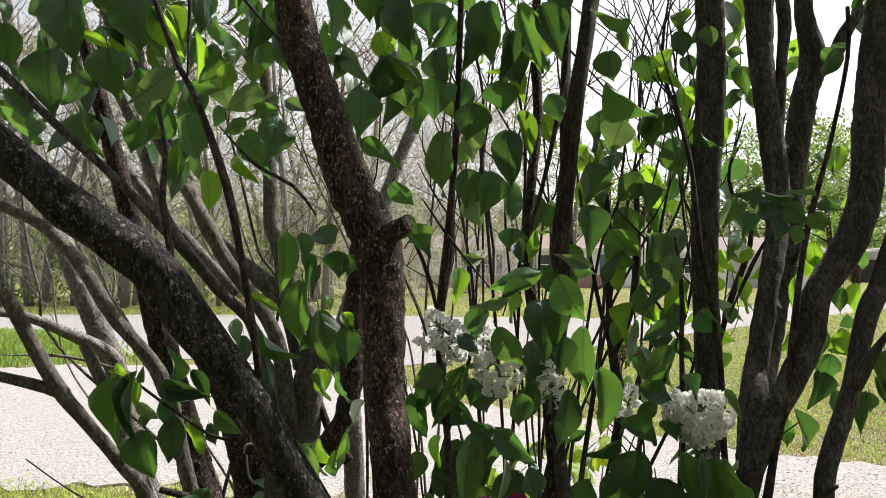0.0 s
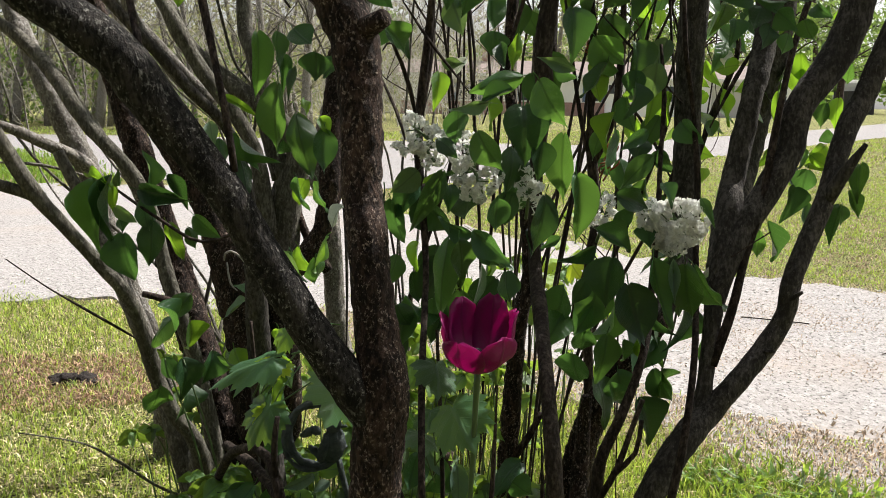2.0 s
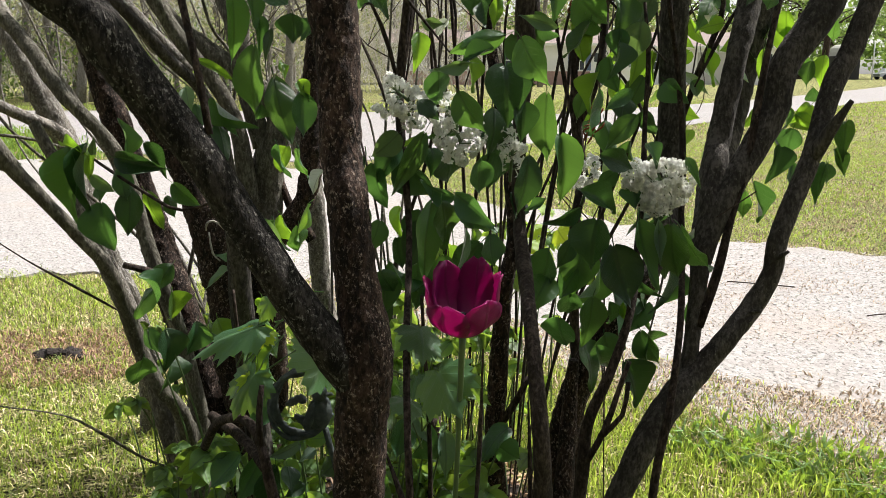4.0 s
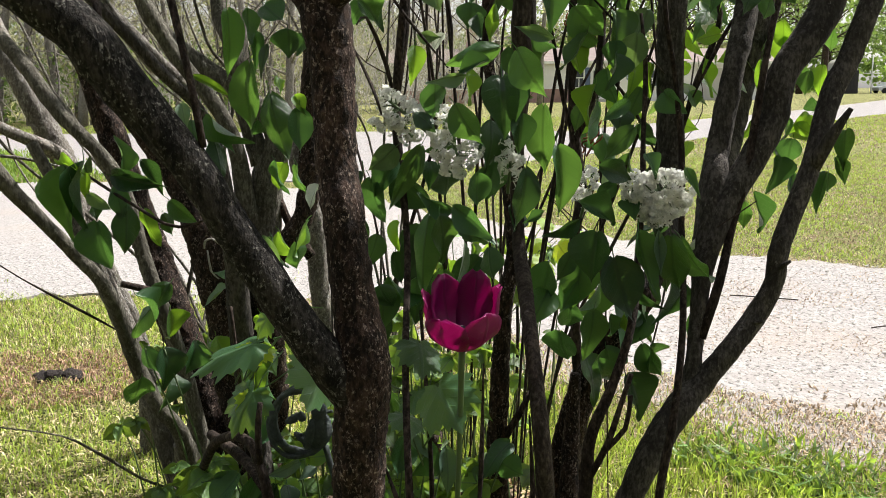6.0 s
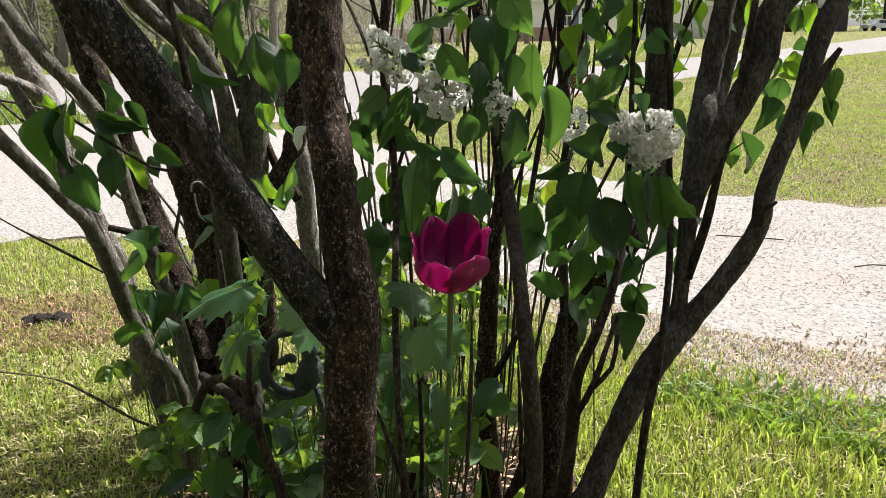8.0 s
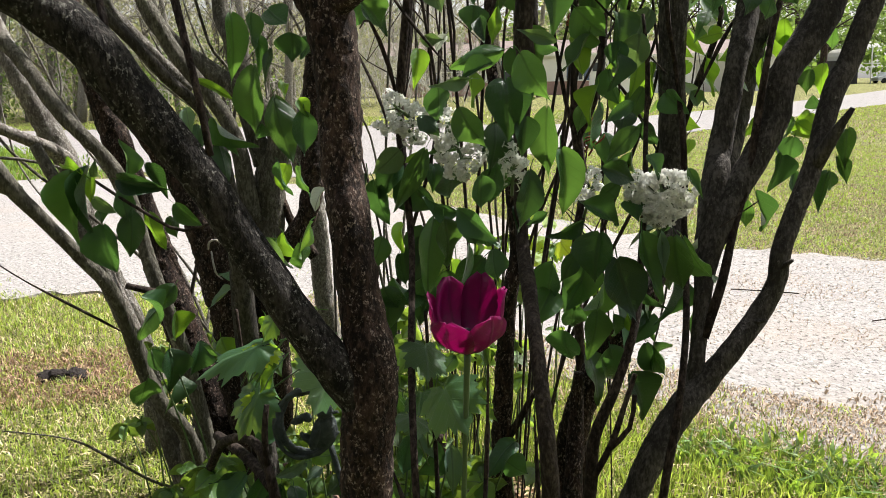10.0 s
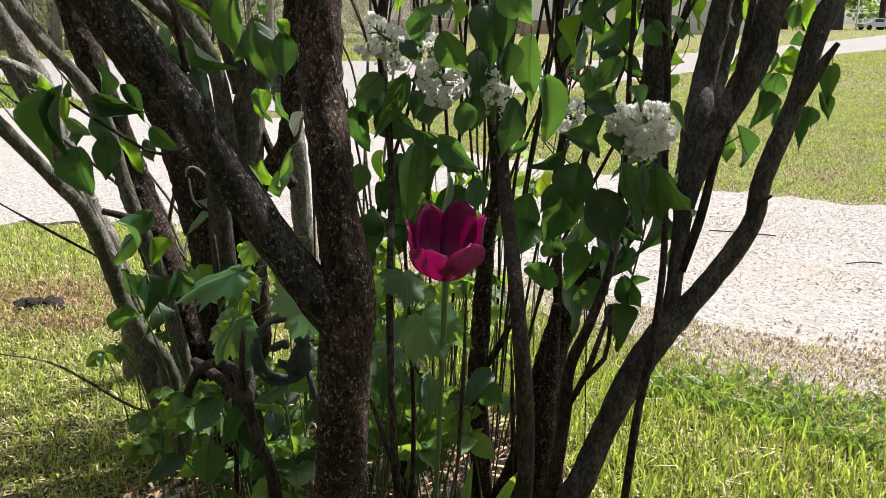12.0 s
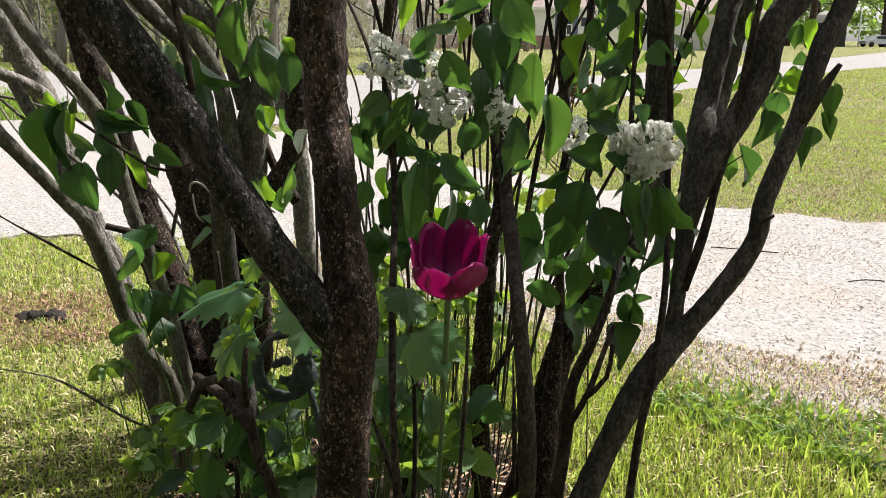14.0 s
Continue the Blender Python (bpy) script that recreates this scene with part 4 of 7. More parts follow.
spray(HALF_LIT, [(-0.036, 0.864, 0.798, -0.011, 0.877, 0.775, 0.69, -20), (0.1, 0.921, 0.754, 0.047, 0.925, 0.741, 0.47, 15), (0.056, 0.889, 0.697, 0.079, 0.886, 0.656, 0.78, 32), (0.116, 0.889, 0.748, 0.138, 0.872, 0.702, 0.77, 31), (0.148, 0.933, 0.694, 0.148, 0.946, 0.617, 0.42, 18), (0.157, 0.895, 0.655, 0.167, 0.891, 0.586, 0.47, -24)])
spray(BACKLIT, [(0.018, 0.99, 0.758, 0.016, 0.977, 0.72, 0.53, -15), (0.104, 0.99, 0.8, 0.101, 1.003, 0.759, 0.35, -14)])
spray(PALE, [(0.023, 1.024, 0.773, 0.049, 1.034, 0.768, 0.63, 29), (0.067, 0.924, 0.727, 0.024, 0.904, 0.722, 0.3, -27), (0.151, 0.901, 0.762, 0.117, 0.914, 0.774, 0.38, -11)])
spray(LILAC, [(0.09, 0.917, 0.74, 0.054, 0.915, 0.728, 0.54, 33), (0.037, 0.914, 0.719, 0.038, 0.927, 0.681, 0.76, -25), (0.103, 0.913, 0.724, 0.105, 0.891, 0.67, 0.82, -6), (0.139, 0.923, 0.765, 0.16, 0.933, 0.747, 0.63, 32), (0.017, 0.919, 0.69, 0.035, 0.9, 0.677, 0.68, -20), (0.08, 1.009, 0.804, 0.077, 1.011, 0.778, 1.3, -7), (0.084, 0.976, 0.789, 0.089, 0.957, 0.76, 0.48, 17), (0.096, 0.947, 0.679, 0.094, 0.937, 0.628, 0.76, -27), (0.123, 0.909, 0.687, 0.12, 0.903, 0.649, 0.68, -9)])
spray(LILAC, [(0.125, 0.89, 0.634, 0.117, 0.887, 0.57, 0.48, -28), (0.079, 0.912, 0.629, 0.076, 0.925, 0.596, 0.83, -26), (0.097, 0.946, 0.632, 0.088, 0.958, 0.594, 0.72, 21), (0.051, 0.89, 0.596, 0.015, 0.896, 0.609, 0.5, -24), (0.053, 0.861, 0.602, 0.094, 0.843, 0.571, 0.44, 21), (0.064, 0.933, 0.589, 0.069, 0.923, 0.556, 0.86, 28), (0.082, 0.952, 0.57, 0.085, 0.967, 0.542, 0.99, 23), (0.093, 0.949, 0.546, 0.092, 0.932, 0.515, 0.93, 34), (-0.005, 1.003, 0.636, -0.031, 0.992, 0.602, 0.73, 12), (-0.034, 1.003, 0.616, -0.022, 1.018, 0.561, 0.53, 24), (-0.008, 1.021, 0.53, -0.005, 1.029, 0.492, 0.73, -28)])
spray(LILAC, [(-0.026, 1.006, 0.494, -0.014, 1.009, 0.466, 1.3, 30), (0.05, 0.995, 0.627, 0.054, 1.008, 0.593, 1.28, -31), (0.032, 1.005, 0.634, 0.035, 0.995, 0.605, 1.08, -27), (0.019, 1.021, 0.561, 0.013, 1.02, 0.515, 0.81, 31)])
spray(HALF_LIT, [(0.028, 0.89, 0.589, 0.015, 0.885, 0.511, 0.38, 16), (0.039, 0.876, 0.591, 0.048, 0.894, 0.536, 0.46, -25), (0.021, 0.907, 0.656, -0.011, 0.912, 0.591, 0.31, -8), (-0.026, 0.976, 0.557, -0.038, 0.966, 0.52, 0.65, -23)])
spray(PALE, [(-0.005, 0.946, 0.654, -0.031, 0.941, 0.629, 0.86, -25)])
spray(BACKLIT, [(0.022, 0.937, 0.653, -0.002, 0.954, 0.637, 0.5, -11), (-0.038, 1.052, 0.598, -0.026, 1.056, 0.579, 0.61, -27), (-0.004, 1.051, 0.561, -0.008, 1.034, 0.529, 0.43, 25)])
spray(HALF_LIT, [(0.23, 1.148, 0.694, 0.217, 1.142, 0.658, 0.57, 14), (0.259, 1.098, 0.802, 0.258, 1.076, 0.755, 0.78, -31), (0.26, 1.007, 0.669, 0.226, 1.012, 0.632, 0.5, 7)])
spray(LILAC, [(0.255, 1.079, 0.767, 0.253, 1.079, 0.733, 0.91, 17), (0.312, 1.075, 0.707, 0.329, 1.057, 0.682, 0.93, 20), (0.252, 1.003, 0.698, 0.22, 1, 0.676, 0.45, -10), (0.255, 1.044, 0.689, 0.25, 1.034, 0.662, 1.06, -11), (0.215, 0.964, 0.63, 0.256, 0.972, 0.614, 0.59, -7), (0.27, 0.986, 0.641, 0.279, 0.968, 0.62, 0.71, -31), (0.239, 1.003, 0.608, 0.216, 1.006, 0.588, 0.73, -26), (0.195, 0.964, 0.591, 0.244, 0.98, 0.566, 0.51, -22), (0.191, 0.965, 0.572, 0.154, 0.972, 0.55, 0.38, -20), (0.15, 0.942, 0.585, 0.133, 0.953, 0.571, 0.49, 20), (0.259, 0.997, 0.593, 0.256, 0.982, 0.57, 1.08, 20)])
spray(LILAC, [(0.213, 0.971, 0.557, 0.202, 0.961, 0.503, 0.87, 15), (0.189, 0.987, 0.532, 0.172, 0.982, 0.499, 0.58, -14), (0.206, 1.004, 0.509, 0.18, 0.994, 0.463, 0.66, -8), (0.228, 0.951, 0.532, 0.246, 0.953, 0.466, 0.74, -12)])
spray(BACKLIT, [(0.304, 1.177, 0.75, 0.295, 1.156, 0.706, 0.58, -19), (0.333, 1.211, 0.744, 0.326, 1.214, 0.698, 0.61, 23)])
spray(HALF_LIT, [(0.254, 0.951, 0.559, 0.268, 0.948, 0.486, 0.42, -31), (0.286, 0.939, 0.556, 0.295, 0.946, 0.489, 0.62, 15), (0.301, 0.953, 0.551, 0.338, 0.967, 0.49, 0.42, 32), (0.215, 0.988, 0.464, 0.208, 0.983, 0.406, 0.63, -29), (0.31, 0.972, 0.626, 0.32, 0.952, 0.599, 0.32, -7)])
spray(PALE, [(0.273, 0.942, 0.561, 0.276, 0.941, 0.515, 0.28, -9)])
spray(BACKLIT, [(0.247, 0.973, 0.463, 0.254, 0.974, 0.432, 0.34, 28)])
spray(LILAC, [(0.232, 0.979, 0.462, 0.239, 0.991, 0.43, 0.58, -31), (0.223, 0.989, 0.407, 0.237, 1.003, 0.371, 0.74, -23), (0.184, 1.031, 0.429, 0.194, 1.048, 0.385, 1.01, 32), (0.284, 0.994, 0.57, 0.286, 0.986, 0.549, 0.98, -26), (0.193, 1.011, 0.467, 0.194, 1.028, 0.429, 0.73, -8), (0.249, 1.013, 0.512, 0.237, 1.002, 0.468, 0.79, -31)])
spray(HALF_LIT, [(0.388, 1.161, 0.806, 0.368, 1.14, 0.77, 0.55, -12), (0.58, 1.218, 0.786, 0.582, 1.235, 0.756, 0.64, 22), (0.548, 1.213, 0.732, 0.539, 1.21, 0.699, 0.75, 32), (0.527, 1.06, 0.66, 0.517, 1.043, 0.618, 0.53, 6), (0.518, 1.062, 0.628, 0.527, 1.048, 0.598, 0.5, -13), (0.437, 1.127, 0.568, 0.436, 1.132, 0.531, 0.61, 7), (0.371, 1.161, 0.707, 0.385, 1.166, 0.686, 0.88, -25)])
spray(BACKLIT, [(0.509, 1.214, 0.791, 0.515, 1.222, 0.741, 0.67, 29), (0.482, 1.215, 0.747, 0.477, 1.209, 0.704, 0.36, 7), (0.566, 1.215, 0.739, 0.555, 1.201, 0.699, 0.49, 15), (0.559, 1.23, 0.674, 0.533, 1.225, 0.65, 0.71, -13), (0.536, 1.22, 0.662, 0.55, 1.199, 0.646, 0.73, 23), (0.416, 1.116, 0.554, 0.411, 1.107, 0.525, 0.39, 34), (0.405, 1.212, 0.748, 0.413, 1.22, 0.7, 0.44, -33)])
spray(LILAC, [(0.555, 1.215, 0.697, 0.571, 1.223, 0.676, 0.94, 33), (0.535, 1.224, 0.641, 0.529, 1.228, 0.606, 1, 8), (0.523, 1.232, 0.617, 0.506, 1.216, 0.569, 0.65, -26), (0.54, 1.23, 0.594, 0.531, 1.219, 0.56, 0.58, -31), (0.51, 1.068, 0.609, 0.49, 1.051, 0.562, 0.37, 14), (0.515, 1.072, 0.608, 0.519, 1.076, 0.582, 0.67, -25), (0.441, 1.112, 0.581, 0.465, 1.126, 0.524, 0.36, -27)])
spray(LILAC, [(-0.497, 0.994, 1.035, -0.498, 1.009, 0.985, 0.8, 9), (-0.426, 0.993, 1.069, -0.416, 0.976, 0.991, 0.7, 23), (-0.45, 1, 1.007, -0.445, 0.991, 0.933, 0.79, 27), (-0.357, 1.017, 1.076, -0.352, 1.006, 1.013, 1.09, 22), (-0.379, 0.993, 1.007, -0.372, 0.996, 0.952, 0.79, 17), (-0.315, 0.996, 0.946, -0.339, 1.014, 0.898, 0.7, -7), (-0.289, 0.991, 0.932, -0.278, 0.981, 0.877, 0.82, 32), (-0.46, 0.996, 0.933, -0.456, 0.975, 0.899, 0.56, -19)])
spray(BACKLIT, [(-0.413, 1.008, 1.029, -0.378, 1.016, 1.014, 0.36, -11), (-0.431, 1.027, 0.941, -0.414, 1.012, 0.907, 0.27, 23), (-0.334, 1.006, 1.056, -0.303, 1.021, 1.001, 0.45, 12), (-0.311, 0.996, 1.054, -0.29, 0.998, 1.011, 0.53, -31), (-0.282, 1, 1.028, -0.28, 1.017, 0.973, 0.21, -11), (-0.237, 0.989, 0.99, -0.243, 0.984, 0.959, 0.81, -23), (-0.226, 1.041, 1.003, -0.227, 1.043, 0.977, 1.07, -18), (-0.333, 0.996, 1.014, -0.315, 0.996, 0.979, 0.45, -16), (-0.305, 1.009, 0.9, -0.302, 0.995, 0.859, 0.43, 29), (-0.265, 0.99, 0.867, -0.259, 0.993, 0.822, 0.76, -34)])
spray(PALE, [(-0.31, 1.001, 0.983, -0.35, 0.983, 0.942, 0.58, -11), (-0.209, 0.996, 0.965, -0.246, 0.999, 0.933, 0.71, -26)])
spray(HALF_LIT, [(-0.412, 1, 0.937, -0.388, 0.98, 0.887, 0.59, 28), (-0.255, 1.003, 1.003, -0.271, 1.005, 0.971, 0.8, -26), (-0.292, 1.01, 0.971, -0.251, 1.022, 0.965, 0.39, 13)])
spray(LILAC, [(-0.206, 0.971, 1.048, -0.213, 0.978, 0.993, 0.53, -21), (-0.186, 0.983, 1.029, -0.178, 0.982, 0.975, 0.55, 23), (-0.185, 0.979, 0.928, -0.189, 0.969, 0.872, 0.83, -31), (-0.065, 0.983, 0.995, -0.078, 0.982, 0.94, 0.8, -25), (-0.09, 0.971, 0.958, -0.089, 0.973, 0.898, 0.74, -23), (-0.039, 0.978, 1.061, -0.043, 0.968, 0.997, 0.67, 33), (-0.012, 1.012, 1.065, -0.016, 1.004, 1.025, 1.24, 13), (-0.009, 0.983, 1.002, -0.001, 0.968, 0.963, 0.98, 34)])
spray(HALF_LIT, [(-0.19, 0.976, 1.054, -0.197, 0.992, 1.022, 0.74, -28), (-0.208, 0.975, 0.94, -0.181, 0.988, 0.934, 0.54, 12), (-0.222, 0.982, 0.924, -0.253, 0.997, 0.909, 0.48, 8), (-0.12, 0.969, 1.058, -0.125, 0.955, 1.003, 0.53, -29), (-0.115, 0.973, 0.995, -0.116, 0.988, 0.967, 0.95, -34), (-0.052, 0.991, 0.975, -0.043, 0.99, 0.938, 0.7, 25), (-0.068, 1.008, 1.056, -0.059, 0.988, 1.022, 0.56, 21), (-0.091, 0.982, 0.901, -0.048, 0.961, 0.873, 0.37, -13), (0.002, 0.952, 0.904, -0.009, 0.953, 0.838, 0.61, 32), (0.004, 0.972, 0.963, 0.007, 0.956, 0.942, 0.84, 30)])
spray(PALE, [(-0.175, 0.975, 0.944, -0.147, 0.97, 0.929, 0.49, -16), (-0.11, 0.968, 1, -0.08, 0.946, 0.955, 0.37, 21), (-0.13, 0.981, 0.998, -0.088, 0.961, 0.989, 0.31, 25)])
spray(BACKLIT, [(-0.225, 0.978, 0.883, -0.208, 0.96, 0.853, 0.42, 28), (-0.06, 0.97, 0.997, -0.017, 0.965, 0.963, 0.31, -31)])
spray(LILAC, [(0.049, 1.005, 1.063, 0.052, 1.004, 0.993, 0.63, 14), (0.03, 1.029, 1.039, 0.03, 1.013, 0.99, 0.65, -30), (0.078, 1.007, 1.03, 0.068, 0.998, 0.973, 0.44, -11), (0.112, 0.989, 1.055, 0.14, 1.005, 0.997, 0.59, -12), (0.068, 1.044, 0.981, 0.076, 1.061, 0.949, 1.25, 17), (0.033, 0.99, 0.943, 0.029, 1, 0.902, 1.05, -11), (0.073, 0.986, 0.911, 0.073, 0.986, 0.85, 0.65, 16), (0.026, 0.966, 0.866, 0.029, 0.972, 0.823, 0.82, -16), (0.05, 0.96, 0.863, 0.046, 0.953, 0.816, 0.76, -20), (0.124, 1.01, 0.959, 0.137, 1.006, 0.929, 0.91, -17), (0.189, 1.006, 1.007, 0.194, 1.014, 0.973, 1.01, 15)])
spray(LILAC, [(0.23, 1.004, 1.003, 0.241, 1.018, 0.976, 0.94, 31), (0.166, 0.995, 0.876, 0.172, 1.008, 0.831, 0.95, -32), (0.16, 0.975, 0.827, 0.165, 0.966, 0.772, 0.66, -21), (0.296, 1.107, 1.058, 0.303, 1.117, 1.027, 0.94, -23), (0.363, 1.119, 1.038, 0.384, 1.127, 1.038, 0.7, 12), (0.541, 1.207, 1.07, 0.559, 1.224, 1.063, 0.78, 27), (-0.034, 0.896, 0.796, -0.009, 0.895, 0.772, 0.7, -27)])
spray(HALF_LIT, [(0.086, 0.99, 1.055, 0.108, 1.008, 0.981, 0.33, -21), (0.209, 0.99, 1.039, 0.167, 0.984, 1.043, 0.48, -27), (0.185, 0.985, 0.965, 0.238, 0.995, 0.921, 0.51, 31), (0.273, 1.049, 0.914, 0.287, 1.048, 0.868, 0.88, -20)])
spray(BACKLIT, [(0.088, 1.043, 1.003, 0.097, 1.059, 0.953, 0.38, 14), (0.086, 0.998, 0.934, 0.103, 0.991, 0.882, 0.42, -18), (0.199, 0.99, 1.025, 0.205, 0.972, 1.001, 0.49, -19), (0.304, 1.107, 1.086, 0.293, 1.094, 1.057, 0.83, 32), (0.389, 1.146, 1.083, 0.379, 1.13, 1.049, 0.38, 28)])
spray(PALE, [(0.206, 1.012, 0.93, 0.193, 1.023, 0.892, 1.03, 18), (0.336, 1.111, 1.066, 0.345, 1.122, 1.043, 1.11, 27)])
spray(LILAC, [(0.405, 1.024, 0.844, 0.356, 1.012, 0.845, 0.21, -31), (0.383, 1.029, 0.837, 0.369, 1.019, 0.81, 0.91, -6), (0.396, 1.014, 0.832, 0.417, 1.005, 0.813, 1.13, 29), (0.352, 1.023, 0.823, 0.346, 1.01, 0.796, 0.78, -21), (0.387, 1.012, 0.816, 0.377, 0.998, 0.792, 0.8, -20), (0.364, 1.014, 0.851, 0.333, 1.009, 0.84, 0.6, -26), (0.439, 1.014, 0.841, 0.442, 0.995, 0.825, 0.83, 31)])
spray(PALE, [(0.43, 1.021, 0.845, 0.394, 1.033, 0.845, 0.24, 33)])
spray(HALF_LIT, [(0.432, 1.028, 0.824, 0.442, 1.029, 0.8, 1.15, 28), (0.416, 1.03, 0.809, 0.409, 1.022, 0.788, 0.94, -23)])
spray(BACKLIT, [(0.34, 1.024, 0.84, 0.325, 1.003, 0.809, 0.51, -26), (0.5, 1.193, 0.797, 0.511, 1.209, 0.762, 0.67, 15)])

# leaves further in, behind the nearer sprays
loose_leaves((-0.12, 0.15), (1.08, 1.35), (1.0, 1.28), 24, (0.042, 0.062), 1, 0.3)
loose_leaves((-0.60, -0.25), (1.08, 1.35), (0.95, 1.22), 38, (0.042, 0.062), 2, 0.12)
loose_leaves((0.03, 0.30), (1.14, 1.35), (0.80, 1.02), 22, (0.045, 0.065), 3, 0.25)
loose_leaves((0.20, 0.36), (1.2, 1.4), (0.92, 1.2), 18, (0.04, 0.06), 4, 0.4)
loose_leaves((0.31, 0.63), (1.2, 1.4), (0.78, 0.97), 22, (0.03, 0.042), 5, 0.45)
loose_leaves((0.33, 0.44), (1.22, 1.3), (0.9, 1.08), 14, (0.03, 0.042), 6, 0.45)
loose_leaves((-0.05, 0.05), (1.02, 1.18), (0.42, 0.52), 12, (0.045, 0.06), 7, 0.1)
loose_leaves((-0.24, -0.12), (1.2, 1.33), (0.48, 0.63), 10, (0.045, 0.06), 8, 0.3)
loose_leaves((0.06, 0.28), (1.06, 1.2), (0.62, 0.84), 28, (0.04, 0.055), 9, 0.25)
loose_leaves((0.14, 0.34), (1.06, 1.16), (0.36, 0.60), 8, (0.045, 0.065), 10, 0.1)
loose_leaves((-0.12, -0.03), (1.02, 1.12), (0.44, 0.62), 9, (0.045, 0.06), 11, 0.3)
loose_leaves((-0.05, 0.10), (1.0, 1.1), (0.46, 0.66), 12, (0.05, 0.07), 13, 0.05)
loose_leaves((0.16, 0.32), (1.0, 1.1), (0.36, 0.58), 8, (0.05, 0.07), 14, 0.05)
loose_leaves((-0.36, -0.18), (1.14, 1.32), (0.28, 0.48), 20, (0.04, 0.06), 15, 0.45)
loose_leaves((0.21, 0.34), (1.15, 1.35), (0.60, 0.98), 40, (0.035, 0.055), 17, 0.35)
loose_leaves((0.50, 0.58), (1.22, 1.35), (0.60, 0.80), 14, (0.03, 0.045), 18, 0.6)
loose_leaves((0.0, 0.12), (1.3, 1.5), (0.30, 0.5), 16, (0.035, 0.05), 19, 0.7)
loose_leaves((-0.1, 0.2), (1.02, 1.15), (0.98, 1.2), 14, (0.042, 0.06), 16, 0.1)
loose_leaves((0.34, 0.6), (1.25, 1.45), (1.0, 1.28), 18, (0.035, 0.055), 12, 0.4)
loose_leaves((-0.62, -0.12), (1.05, 1.35), (1.12, 1.45), 45, (0.042, 0.062), 20, 0.12)
loose_leaves((-0.12, 0.3), (1.05, 1.35), (1.18, 1.45), 30, (0.042, 0.062), 21, 0.15)
loose_leaves((-0.58, -0.05), (1.2, 1.5), (1.05, 1.4), 60, (0.045, 0.065), 22, 0.1)
loose_leaves((-0.1, 0.2), (1.2, 1.5), (1.1, 1.4), 25, (0.042, 0.062), 23, 0.15)
loose_leaves((0.42, 0.68), (1.25, 1.5), (1.05, 1.4), 30, (0.022, 0.036), 24, 0.3)

# ---- flower panicles of the lilac ----
def floret_mesh():
    verts, faces, uvs = [], [], []
    for layer, (count, tilt, size, spin) in enumerate(((5, 0.35, 0.0078, 0.0), (4, 0.9, 0.0055, 0.6))):
        for i in range(count):
            a = 2 * math.pi * i / count + spin
            out, side = Vector((math.cos(a), math.sin(a), 0)), Vector((-math.sin(a), math.cos(a), 0))
            rise = Vector((0, 0, 1))
            k = len(verts)
            for s, w in ((0.08, 0.06), (0.55, 0.34), (1.0, 0.14)):
                c = out * (size * s * math.cos(tilt)) + rise * (size * s * math.sin(tilt) - 0.0015 * s * s + layer * 0.001)
                verts += [tuple(c - side * size * w), tuple(c + side * size * w)]
                uvs += [(-w, s), (w, s)]
            faces += [(k, k + 1, k + 3, k + 2), (k + 2, k + 3, k + 5, k + 4)]
    k = len(verts)
    for z, r in ((0.0, 0.0012), (-0.011, 0.0008)):
        for i in range(3):
            verts.append((r * math.cos(2.1 * i), r * math.sin(2.1 * i), z))
            uvs.append((0.3, 0.3))
    faces += [(k, k + 1, k + 4, k + 3), (k + 1, k + 2, k + 5, k + 4), (k + 2, k, k + 3, k + 5)]
    me = bpy.data.meshes.new("floret")
    me.from_pydata(verts, [], faces)
    me.materials.append(FLORET)
    layer = me.uv_layers.new(name="UVMap")
    idx = np.empty(len(me.loops), dtype=np.int32)
    me.loops.foreach_get("vertex_index", idx)
    layer.data.foreach_set("uv", np.asarray(uvs, dtype=np.float32)[idx].ravel())
    me.update()
    return me


FLORET_MESH = floret_mesh()


